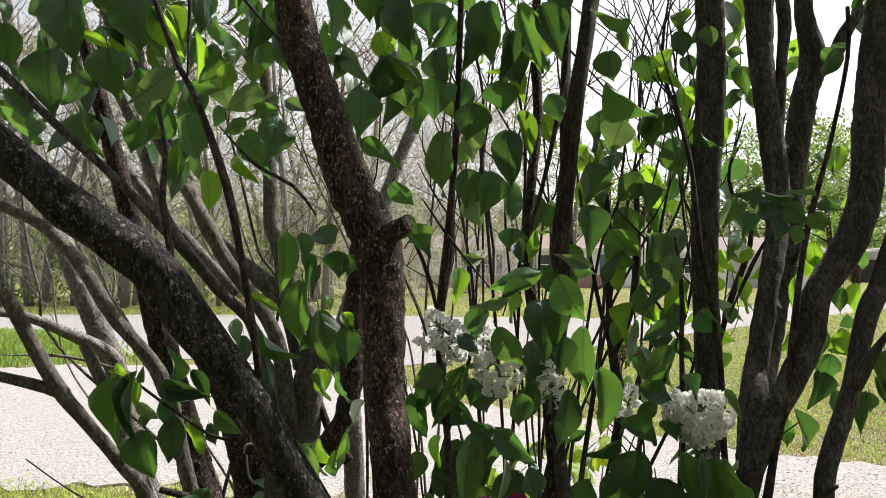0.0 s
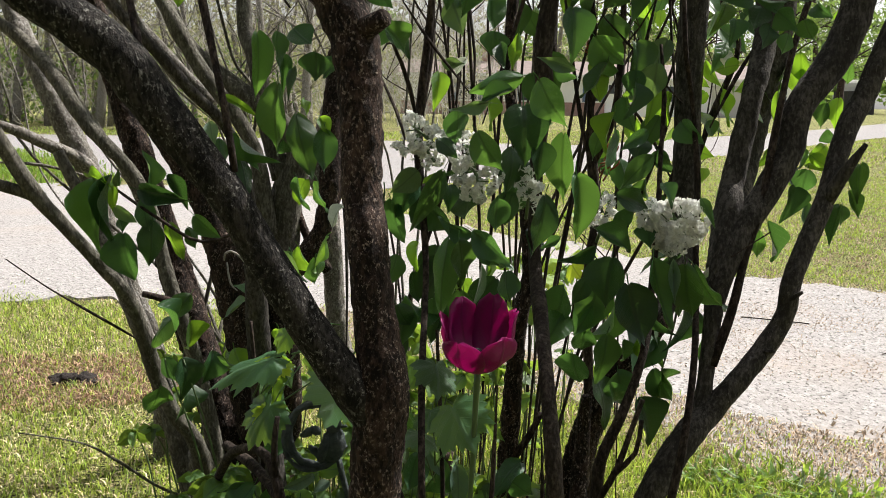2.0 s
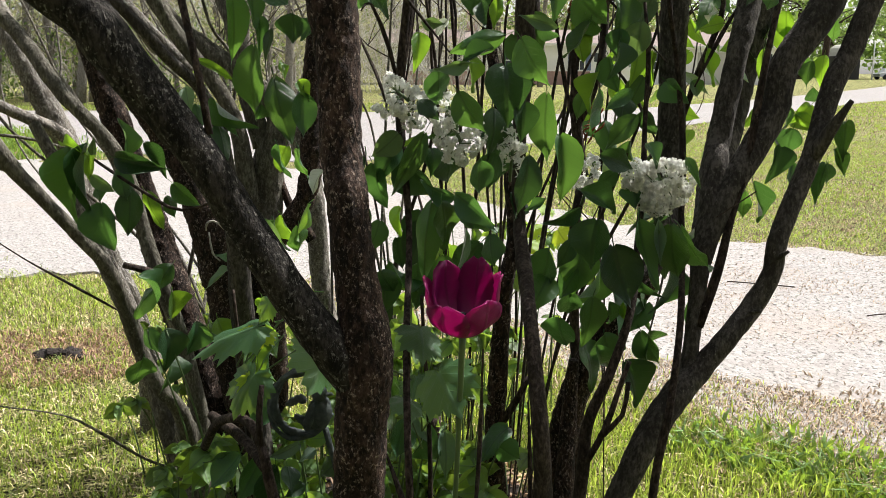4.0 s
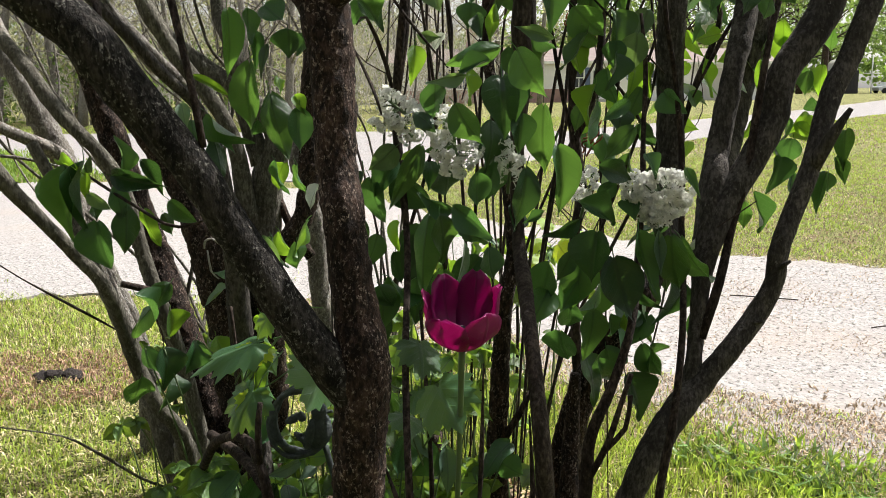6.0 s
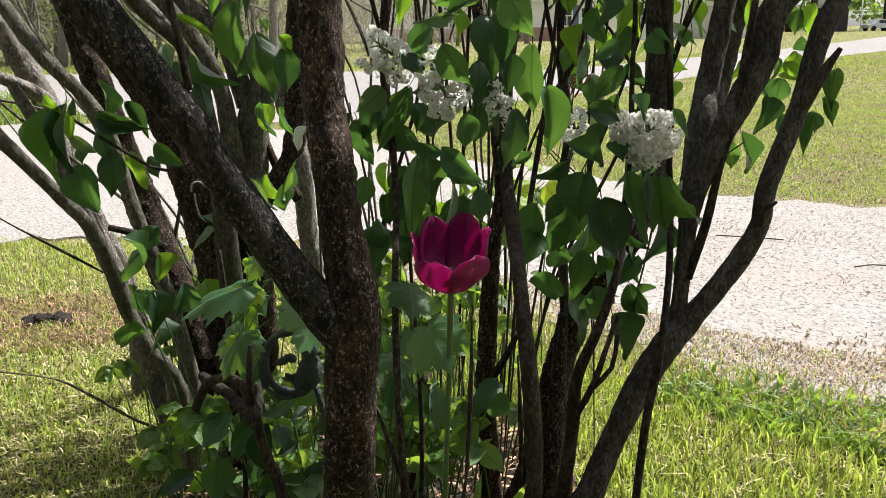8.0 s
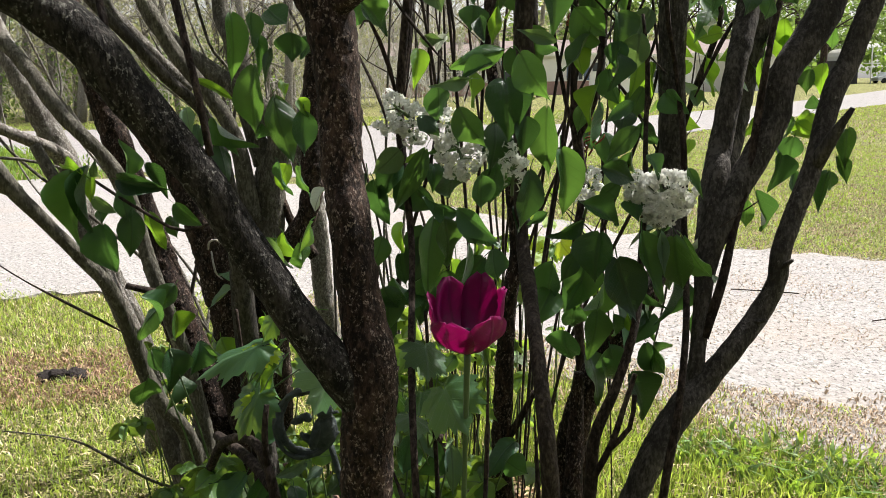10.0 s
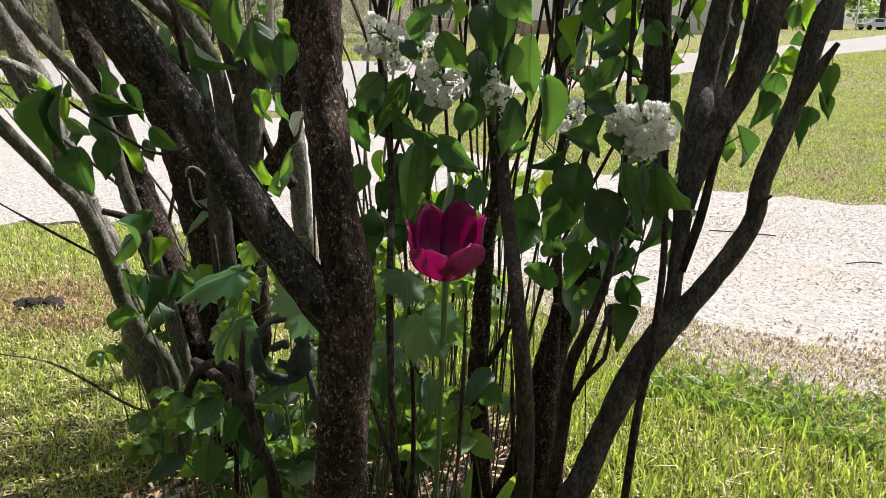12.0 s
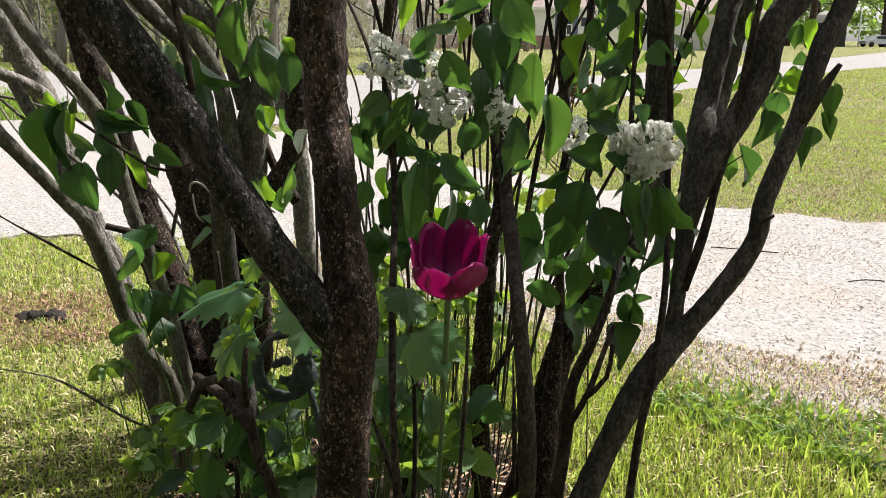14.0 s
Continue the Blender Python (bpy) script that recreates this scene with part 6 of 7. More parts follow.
for k, (x, y, r) in enumerate(((-0.90, 2.20, 0.036), (-0.86, 2.21, 0.030), (-0.83, 2.19, 0.020), (-0.94, 2.22, 0.022), (-0.62, 2.33, 0.02), (-0.57, 2.31, 0.015))):
    clod((x, y, 0.006), r, k)
for pts in (((1.10, 2.95, 0.014), (1.2, 2.90, 0.016), (1.30, 2.86, 0.014)), ((1.36, 2.5, 0.014), (1.42, 2.51, 0.016), (1.47, 2.5, 0.014))):
    st = empty("stick", pts[0], "thin dry stick lying on the gravel", "stick", "sticks on the drive")
    tube("twig", [(p[0] - pts[0][0], p[1] - pts[0][1], p[2] - pts[0][2], 0.002) for p in pts], BARK["young"], st, 6, 0.02)


# ---- grass ----
def inside(px, py, poly):
    hit = np.zeros(len(px), dtype=bool)
    n = len(poly)
    for i in range(n):
        (x1, y1), (x2, y2) = poly[i], poly[(i + 1) % n]
        cross = ((y1 > py) != (y2 > py)) & (px < (x2 - x1) * (py - y1) / (y2 - y1 + 1e-12) + x1)
        hit ^= cross
    return hit


def blades(name, x0, x1, y0, y1, count, tall, wide, mat, label, seed, lean=0.6, keep=None, patch=0.0, category="grass", avoid=True):
    """Loose blades over a stretch of ground, as one piece of stuff."""
    rg = np.random.default_rng(seed)
    x, y = rg.uniform(x0, x1, count), rg.uniform(y0, y1, count)
    ok = np.ones(count, dtype=bool)
    if avoid:
        wob = 0.05 * rg.standard_normal(count)
        ok &= ~inside(x + wob, y + wob, DRIVE_EDGE) & ~inside(x + wob * 3, y + wob * 3, ROAD_EDGE)
        ok &= ~inside(x + wob * 0.6, y + wob * 0.6, BED_EDGE)
    if keep is not None:
        ok &= inside(x, y, keep)
    edge = np.minimum(np.minimum(x - x0, x1 - x) / (0.2 * (x1 - x0)), np.minimum(y - y0, y1 - y) / (0.2 * (y1 - y0)))
    ok &= rg.uniform(0, 1, count) < edge + (0.0 if avoid else 1.0)
    if patch:
        f = np.array([noise.noise(Vector((a * 2.2 + seed, b * 2.2, 0))) + 0.6 * noise.noise(Vector((a * 9, b * 9, seed))) for a, b in zip(x, y)])
        ok &= f + rg.uniform(-0.25, 0.25, count) > patch
    x, y = x[ok], y[ok]
    n = len(x)
    h = tall * rg.uniform(0.45, 1.25, n)
    w = wide * rg.uniform(0.6, 1.3, n)
    a, b = rg.uniform(0, 2 * np.pi, n), rg.uniform(0, 2 * np.pi, n)
    bend = lean * rg.uniform(0.2, 1.3, n) * h
    dx, dy = np.cos(a) * bend, np.sin(a) * bend
    sx, sy = np.cos(b) * w / 2, np.sin(b) * w / 2
    low = -0.004 if avoid else 0.009
    cols = []
    for s, k in ((0.0, 1.0), (0.5, 0.85)):
        for sign in (-1, 1):
            cols.append(np.stack([x + dx * s * s + sign * sx * k, y + dy * s * s + sign * sy * k, low + h * s * (1.15 - 0.15 * s)], 1))
    cols.append(np.stack([x + dx, y + dy, low + h * np.maximum(0.25, 1.05 - 0.35 * lean)], 1))
    verts = np.stack(cols, 1).reshape(-1, 3)
    base = (np.arange(n) * 5)[:, None]
    me = bpy.data.meshes.new(name)
    quads, tris = base + np.array([[0, 1, 3, 2]]), base + np.array([[2, 3, 4]])
    me.vertices.add(len(verts))
    me.vertices.foreach_set("co", verts.astype(np.float32).ravel())
    me.loops.add(n * 7)
    me.loops.foreach_set("vertex_index", np.concatenate([quads.ravel(), tris.ravel()]).astype(np.int32))
    me.polygons.add(2 * n)
    starts = np.concatenate([np.arange(n) * 4, n * 4 + np.arange(n) * 3])
    me.polygons.foreach_set("loop_start", starts.astype(np.int32))
    layer = me.uv_layers.new(name="UVMap")
    layer.data.foreach_set("uv", np.tile(np.array([0.2, 0.4], dtype=np.float32), n * 7))
    me.materials.append(mat)
    me.update(calc_edges=True)
    me.validate()
    return tagged(new(name, me), label, category, kind="stuff")


blades("lawn_grass", -2.9, 0.5, 0.2, 4.2, 190000, 0.030, 0.0028, GRASS, "sunlit short green lawn grass", 1, 0.7, patch=-0.25)
blades("dry_grass", -2.9, 0.9, 0.2, 4.2, 160000, 0.022, 0.0030, STRAW, "dry straw-coloured thatch between green blades", 2, 1.3)
blades("lawn_grass", -0.3, 2.0, 0.3, 2.6, 90000, 0.045, 0.0032, GRASS, "taller bright green grass beside the drive", 3, 0.55)
blades("dry_grass", 0.2, 2.0, 0.3, 2.6, 16000, 0.034, 0.0030, STRAW, "dry straw along the edge of the drive", 4, 1.4)
blades("lawn_grass", -0.9, 0.3, 2.0, 3.4, 6000, 0.05, 0.0034, GRASS, "short lawn grass behind the shrub", 14, 0.7, patch=-0.2)
blades("lawn_grass", -0.5, 6.0, 3.0, 9.8, 130000, 0.030, 0.0055, GRASS_LAWN, "sunlit lawn between the drive and the road", 5, 1.1, patch=-0.3)
blades("dry_grass", -0.5, 6.0, 3.0, 9.8, 70000, 0.024, 0.0055, VERGESTRAW, "dry straw in the lawn beyond the drive", 6, 1.2)
blades("lawn_grass", -0.5, 15, 8.5, 26, 45000, 0.05, 0.014, GRASS_LAWN, "sunlit lawn along the road", 15, 0.8, patch=-0.2)
blades("dry_grass", -0.5, 15, 8.5, 26, 20000, 0.04, 0.014, VERGESTRAW, "dry straw in the lawn along the road", 16, 1.2)
blades("lawn_grass", -14, 2, 7.6, 22, 26000, 0.07, 0.016, GRASS_LAWN, "green lawn beyond the road", 7, 0.7, patch=-0.3)
blades("lawn_grass", -9.5, -2.4, 6.6, 13.5, 42000, 0.075, 0.013, GRASS_LUSH, "lush green grass between the drive and the road", 17, 0.6)
blades("weeds_in_gravel", 0.7, 2.6, 2.2, 3.3, 9000, 0.009, 0.0035, VERGESTRAW, "dry weeds scattered over the gravel", 8, 1.4, patch=0.12, avoid=False)
blades("weeds_in_gravel", 0.55, 1.6, 1.3, 2.0, 4200, 0.018, 0.004, VERGESTRAW, "dry trampled weeds on the edge of the gravel", 9, 1.5, patch=-0.05, avoid=False)
blades("weeds_in_gravel", -1.6, 0.4, 2.6, 3.5, 2600, 0.022, 0.004, GRASS, "green weeds creeping into the gravel", 10, 1.2, patch=0.1, avoid=False)
blades("broad_weeds", 0.40, 1.50, 1.05, 1.75, 9000, 0.05, 0.0085, HERB, "broad-leaved dark green weeds beside the drive", 11, 0.9, patch=-0.1, keep=[(0.48, 1.62), (0.68, 1.42), (0.95, 1.2), (1.3, 1.02), (1.45, 1.22), (1.0, 1.5), (0.62, 1.78)], category="weeds")


def pebbles(name, x0, x1, y0, y1, count, size, label, seed):
    rg = np.random.default_rng(seed)
    x, y = rg.uniform(x0, x1, count), rg.uniform(y0, y1, count)
    ok = inside(x, y, DRIVE_EDGE)
    x, y = x[ok], y[ok]
    n = len(x)
    g = (1 + 5 ** 0.5) / 2
    ico = np.array([(-1, g, 0), (1, g, 0), (-1, -g, 0), (1, -g, 0), (0, -1, g), (0, 1, g), (0, -1, -g), (0, 1, -g), (g, 0, -1), (g, 0, 1), (-g, 0, -1), (-g, 0, 1)]) / 1.9
    tri = np.array([(0, 11, 5), (0, 5, 1), (0, 1, 7), (0, 7, 10), (0, 10, 11), (1, 5, 9), (5, 11, 4), (11, 10, 2), (10, 7, 6), (7, 1, 8), (3, 9, 4), (3, 4, 2), (3, 2, 6), (3, 6, 8), (3, 8, 9), (4, 9, 5), (2, 4, 11), (6, 2, 10), (8, 6, 7), (9, 8, 1)])
    r = size * rg.lognormal(0, 0.35, n)
    v = ico[None] * rg.uniform(0.7, 1.3, (n, 12, 1)) * r[:, None, None] * np.array([1, 1, 0.6])
    a = rg.uniform(0, 6.28, n)[:, None]
    v = np.stack([v[..., 0] * np.cos(a) - v[..., 1] * np.sin(a) + x[:, None], v[..., 0] * np.sin(a) + v[..., 1] * np.cos(a) + y[:, None], v[..., 2] + 0.010 + r[:, None] * 0.1], 2)
    me = bpy.data.meshes.new(name)
    me.from_pydata(v.reshape(-1, 3).tolist(), [], (tri[None] + (np.arange(n) * 12)[:, None, None]).reshape(-1, 3).tolist())
    me.materials.append(STONE)
    return tagged(new(name, me), label, "gravel", kind="stuff")


PATCH_EDGE = [(-1.6, 2.0), (-1.1, 1.93), (-0.75, 2.0), (-0.5, 2.12), (-0.42, 2.32), (-0.7, 2.45), (-1.2, 2.43), (-1.7, 2.5)]
blades("dry_grass", -1.8, -0.4, 1.9, 2.55, 15000, 0.018, 0.0032, RUSTGRASS, "flattened reddish-brown thatch on the bare soil patch", 33, 1.4, keep=PATCH_EDGE, avoid=False)
blades("lawn_grass", -1.8, -0.4, 1.9, 2.55, 5000, 0.022, 0.0028, GRASS, "thin green blades on the bare soil patch", 34, 1.0, keep=PATCH_EDGE, patch=0.05, avoid=False)
blades("leaf_litter", -0.4, 0.28, 0.76, 1.6, 4000, 0.02, 0.008, RUSTGRASS, "brown fallen leaf litter on the humus darkened for shade", 35, 1.6, keep=BED_EDGE, category="leaf litter", avoid=False)
VERGE = [(-0.45, 2.75), (-0.2, 2.45), (0.5, 1.66), (0.9, 1.32), (1.9, 0.8), (2.2, 1.15), (1.15, 1.68), (0.78, 1.98), (0.0, 2.85), (-0.35, 3.05)]
blades("dry_grass", -2.2, 2.2, 0.8, 3.45, 240000, 0.015, 0.0030, VERGESTRAW, "trampled straw and dry weeds along the drive", 31, 1.5, keep=VERGE, avoid=False)
blades("lawn_grass", -2.2, 2.2, 0.8, 3.45, 30000, 0.020, 0.0030, GRASS, "low green weeds along the drive", 32, 1.2, keep=VERGE, patch=0.0, avoid=False)
pebbles("gravel_stones", -3.0, 2.6, 1.2, 4.0, 20000, 0.0030, "loose pale crushed stones on the drive", 1)

# ---- the white house across the road ----
def window(parent, x0, x1, z0, z1, y, shutters):
    w = empty("window", (0, 0, 0))
    w.parent = parent
    box("pane", (x0, y - 0.02, z0), (x1, y + 0.02, z1), GLASS, w)
    for lo, hi in (((x0 - 0.08, y - 0.06, z0 - 0.08), (x0, y, z1 + 0.08)), ((x1, y - 0.06, z0 - 0.08), (x1 + 0.08, y, z1 + 0.08)), ((x0, y - 0.06, z1), (x1, y, z1 + 0.08)), ((x0, y - 0.06, z0 - 0.08), (x1, y, z0)), ((x0, y - 0.05, (z0 + z1) / 2 - 0.03), (x1, y - 0.021, (z0 + z1) / 2 + 0.03)), (((x0 + x1) / 2 - 0.025, y - 0.05, z0), ((x0 + x1) / 2 + 0.025, y - 0.021, (z0 + z1) / 2 - 0.03))):
        box("frame", lo, hi, TRIM, w)
    if shutters:
        box("shutter", (x0 - 0.45, y - 0.05, z0 - 0.05), (x0 - 0.1, y, z1 + 0.05), SHUTTER, w)
        box("shutter", (x1 + 0.1, y - 0.05, z0 - 0.05), (x1 + 0.45, y, z1 + 0.05), SHUTTER, w)


def gable_roof(parent, x0, x1, y0, y1, eave, ridge, over=0.28):
    m = (y0 + y1) / 2
    a, b, c, d = x0 - over, x1 + over, y0 - over, y1 + over
    t = 0.12
    verts = [(a, c, eave), (b, c, eave), (b, m, ridge), (a, m, ridge), (a, d, eave), (b, d, eave)]
    verts += [(x, y, z + t) for x, y, z in verts]
    faces = [(6, 7, 8, 9), (9, 8, 11, 10), (0, 3, 2, 1), (3, 4, 5, 2), (0, 1, 7, 6), (4, 10, 11, 5), (1, 2, 8, 7), (2, 5, 11, 8), (0, 6, 9, 3), (3, 9, 10, 4)]
    r = mesh_object("roof", verts, faces, ROOF, parent, smooth=False)
    rows = 9
    for k in range(rows):
        f0 = k / rows
        y = c + (m - c) * f0
        z = eave + (ridge - eave) * f0 + t
        box("shingle_course", (a, y, z), (b, y + 0.12, z + 0.004), ROOF, r)
    box("fascia", (a, c - 0.03, eave - 0.06), (b, c - 0.002, eave + t), TRIM, parent, "white fascia board")


def house():
    y = 58.0
    h = empty("house", (6, y, 0), "low white-sided house with brown roof and brick base", "house")
    inv = Vector((6, y, 0))

    def b(name, lo, hi, mat, parent=h, label=""):
        return box(name, tuple(Vector(lo) - inv), tuple(Vector(hi) - inv), mat, parent, label)
    b("wall", (-1.5, y, 0.85), (14.5, y + 9, 2.5), SIDING)
    base = b("brick_base", (-1.5, y - 0.06, -0.1), (11.72, y + 9, 0.85), BRICK, h, "low brick wall")
    for row in range(9):
        off = 0.12 if row % 2 else 0.0
        for k in range(14):
            x = 9.3 + off + k * 0.24
            if x < 11.5:
                b("brick", (x, y - 0.075, 0.03 + row * 0.09), (x + 0.225, y - 0.058, 0.105 + row * 0.09), BRICK, base)
    b("step", (11.5, y - 1.0, -0.05), (12.6, y - 0.01, 0.17), CONCRETE)
    wl = b("siding", (-1.5, y - 0.02, 0.85), (-1.45, y - 0.005, 2.5), SIDING)
    for k in range(11):
        z = 0.87 + k * 0.145
        b("clapboard", (-1.5, y - 0.035, z), (14.5, y - 0.003, z + 0.13), SIDING, wl)
    b("wall_below_door", (11.72, y, -0.1), (14.5, y + 9, 0.85), SIDING)
    d = b("door", (11.78, y - 0.06, 0.18), (12.2 + 0.3, y - 0.037, 2.24), TRIM, h, "white front door with a small window")
    b("door_window", (11.95, y - 0.085, 1.45), (12.33, y - 0.063, 2.0), GLASS, d)
    holder = empty("window_row", (0, 0, 0))
    holder.parent = h
    for x0, x1 in ((10.72, 11.3), (6.2, 7.4), (2.2, 3.4)):
        window(holder, x0 - inv.x, x1 - inv.x, 0.95, 2.15, -0.04, True)
    gable_roof(h, -1.5 - inv.x, 14.5 - inv.x, 0, 9, 2.5, 3.55)
    b("wall", (14.52, y + 1.5, -0.1), (25.5, y + 9, 2.38), SIDING)
    g = b("garage_door", (19.2, y + 1.44, 0.0), (21.6, y + 1.49, 2.1), CONCRETE, h, "grey garage door")
    for k in range(4):
        b("panel", (19.3, y + 1.41, 0.1 + 0.5 * k), (21.5, y + 1.438, 0.52 + 0.5 * k), CONCRETE, g)
    window(holder, 15.6 - inv.x, 16.8 - inv.x, 1.0, 2.0, 1.44, False)
    window(holder, 23.0 - inv.x, 24.2 - inv.x, 1.0, 2.0, 1.44, False)
    gable_roof(h, 14.9 - inv.x, 25.5 - inv.x, 1.5, 9, 2.4, 3.45)
    b("chimney", (4.0, y + 4, 3.0), (4.7, y + 4.7, 5.0), BRICK)
    return h


house()


# ---- dark shed, white post, parked car and wires far along the road ----
def shed():
    s = empty("shed", (55, 112, 0), "dark open garage under trees far along the road", "shed")
    box("wall", (-1.6, 0, -0.1), (1.9, 4, 2.9), DARKWOOD, s)
    for k in range(7):
        box("board", (-1.6 + 0.5 * k, -0.05, 0), (-1.15 + 0.5 * k, -0.003, 2.9), DARKWOOD, s)
    verts, faces = [], []
    for k in range(9):
        a = math.pi * k / 8
        verts += [(0.6 + 1.1 * math.cos(a), -0.1, 2.9 + 1.5 * math.sin(a)), (0.6 + 1.1 * math.cos(a), 4, 2.9 + 1.5 * math.sin(a))]
    for k in range(8):
        faces.append((2 * k, 2 * k + 1, 2 * k + 3, 2 * k + 2))
    faces.append(tuple(range(0, 18, 2)))
    mesh_object("roof", verts, faces, CONCRETE, s, "pale rounded roof", smooth=False)


shed()
post = empty("white_post", (58.6, 112, 0), "white painted wooden post with a crossbar", "post")
tube("upright", [(0, 0, -0.1, 0.09), (0, 0, 2.2, 0.09), (0, 0, 4.6, 0.08)], TRIM, post, 8, 1.0)
tube("crossbar", [(-1.1, 0, 2.5, 0.07), (0, -0.05, 2.5, 0.07), (1.2, 0, 2.5, 0.07)], TRIM, post, 8, 1.0)


def car(place, turn):
    c = empty("car", place, "silver car parked under trees by the road", "car")
    c.rotation_euler.z = turn
    side = ((-2.1, 0.35), (-2.15, 0.75), (-1.2, 0.92), (-0.65, 1.42), (0.75, 1.45), (1.4, 0.95), (2.1, 0.85), (2.15, 0.4))
    verts = [(x, s * (0.85 if z < 1 else 0.68), z) for s in (-1, 1) for x, z in side]
    n = len(side)
    faces = [tuple(range(n))[::-1], tuple(range(n, 2 * n))] + [(i, (i + 1) % n, n + (i + 1) % n, n + i) for i in range(n)]
    body = mesh_object("body", verts, faces, CARPAINT, c, smooth=False)
    box("window", (-0.55, -0.87, 0.98), (0.7, -0.80, 1.36), GLASS, body)
    for x in (-1.3, 1.3):
        for y in (-0.8, 0.8):
            bm = bmesh.new()
            bmesh.ops.create_cone(bm, cap_ends=True, segments=18, radius1=0.33, radius2=0.33, depth=0.2, matrix=Matrix.Translation((x, y, 0.33)) @ Matrix.Rotation(radians(90), 4, "X"))
            me = bpy.data.meshes.new("wheel")
            bm.to_mesh(me)
            bm.free()
            me.materials.append(RUBBER)
            w = new("wheel", me)
            w.parent = c


car((61.5, 113, 0), 0.15)
for z in (9.6, 8.6):
    wire = empty("overhead_wire", (0, 112, z), "pale overhead wire strung along the road", "wire", "overhead wires")
    tube("cable", [(-20, 10, 0.6, 0.035), (30, 0, -0.2, 0.035), (70, -6, 0.2, 0.035), (120, -10, 1.0, 0.035)], WIRE, wire, 5, 8.0)
    for x, y in ((-20, 10), (120, -10)):
        tube("pole", [(x, y, -z, 0.14), (x, y, 0, 0.12), (x, y, 1.4, 0.11)], FENCEWOOD, wire, 8, 2.0)


# ---- trees and thickets ----
def leaf_cloud(centres, radii, per, size, seed, verts, faces, uvs):
    """Small leaf quads in ragged clumps."""
    rg = np.random.default_rng(seed)
    for c, r in zip(centres, radii):
        n = int(per)
        d = rg.standard_normal((n, 3))
        d /= np.linalg.norm(d, axis=1)[:, None]
        p = np.array(c) + d * (r * rg.uniform(0.25, 1.05, n) ** 0.6)[:, None] * np.array([1, 1, 0.8])
        u = rg.standard_normal((n, 3)); u /= np.linalg.norm(u, axis=1)[:, None]
        w = np.cross(u, rg.standard_normal((n, 3))); w /= np.linalg.norm(w, axis=1)[:, None]
        s = (size * rg.uniform(0.6, 1.4, n))[:, None]
        k = len(verts)
        quad = np.stack([p - u * s * 0.7, p - w * s * 0.42, p + u * s * 0.7, p + w * s * 0.42], 1).reshape(-1, 3)
        verts.extend(map(tuple, quad))
        faces.extend(tuple(k + 4 * i + j for j in range(4)) for i in range(n))
        uvs.extend([(0.2, 0.4)] * (4 * n))


def tree(place, height, spread, mat, seed, leaf_size, clumps, per, bare=0.3, label="leafy green tree", trunk_r=None, bark="old", group="trees", lean=0.0):
    rg = random.Random(seed)
    t = empty("tree", place, label, "tree", group)
    r = trunk_r or height * 0.018
    verts, faces = [], []
    lx, ly = rg.uniform(-1, 1) * height * 0.06 + lean, rg.uniform(-1, 1) * height * 0.04
    tube_data([(0, 0, -0.1, r * 1.3), (lx * 0.3, ly * 0.3, height * 0.3, r), (lx * 0.8, ly * 0.7, height * 0.6, r * 0.65), (lx, ly, height * 0.9, r * 0.2)], 8, height / 14, verts, faces, 0.08, 3.0)
    ends = []
    for i in range(clumps):
        f = rg.uniform(bare, 0.95)
        a = rg.uniform(0, 2 * math.pi)
        reach = spread * rg.uniform(0.4, 1.0) * (1.15 - 0.6 * abs(f - 0.55))
        o = Vector((lx * f, ly * f, height * f * 0.85))
        e = o + Vector((math.cos(a) * reach, math.sin(a) * reach, height * rg.uniform(0.02, 0.2)))
        m = (o + e) / 2 + Vector((0, 0, height * 0.02))
        tube_data([(*o, r * 0.32), (*m, r * 0.2), (*e, r * 0.06)], 5, height / 8, verts, faces)
        for k in range(3):
            e2 = m.lerp(e, 0.3 + 0.3 * k) + Vector((rg.uniform(-1, 1), rg.uniform(-1, 1), rg.uniform(-0.3, 1))) * spread * 0.28
            tube_data([(*m.lerp(e, 0.2 + 0.25 * k), r * 0.11), (*e2, r * 0.04)], 4, height / 6, verts, faces)
            ends.append(tuple(e2))
        ends.append(tuple(e))
    mesh_object("trunk", verts, faces, BARK[bark], t)
    if per:
        v, f, uv = [], [], []
        leaf_cloud(ends, [spread * rg.uniform(0.14, 0.30) for _ in ends], per, leaf_size, seed, v, f, uv)
        mesh_object("crown", v, f, mat, t, uvs=uv, smooth=False)
    return t


# leafy trees behind the house and along the road
for k, (x, y, h, s) in enumerate(((24, 78, 15, 6), (34, 84, 18, 7), (42, 90, 17, 7), (52, 118, 20, 9), (64, 116, 18, 8), (72, 124, 20, 9), (15, 82, 12, 5), (46, 132, 22, 10), (82, 130, 21, 9), (58, 122, 14, 7))):
    tree((x, y, 0), h, s, TREELEAF, 40 + k, 0.24, 20, 42, 0.32 if y < 100 else 0.2, "broad green tree in spring leaf behind the house", group="trees behind the house")
# sparse trees in young leaf behind and beside the house
for k, (x, y, h, s) in enumerate(((-3, 34, 11, 4), (1, 40, 13, 4.5), (4.5, 44, 12, 4), (-7, 36, 12, 4.5), (7, 48, 11, 4), (10, 72, 14, 5), (-1, 70, 14, 6), (-11, 34, 12, 5), (3, 76, 16, 6), (-14, 30, 11, 4.5), (-18, 32, 12, 5))):
    tree((x, y, 0), h, s, SPRING, 70 + k, 0.11, 20, 16, 0.2, "thin tree in pale young leaf", bark="pale", group="thin trees across the road", trunk_r=0.13)
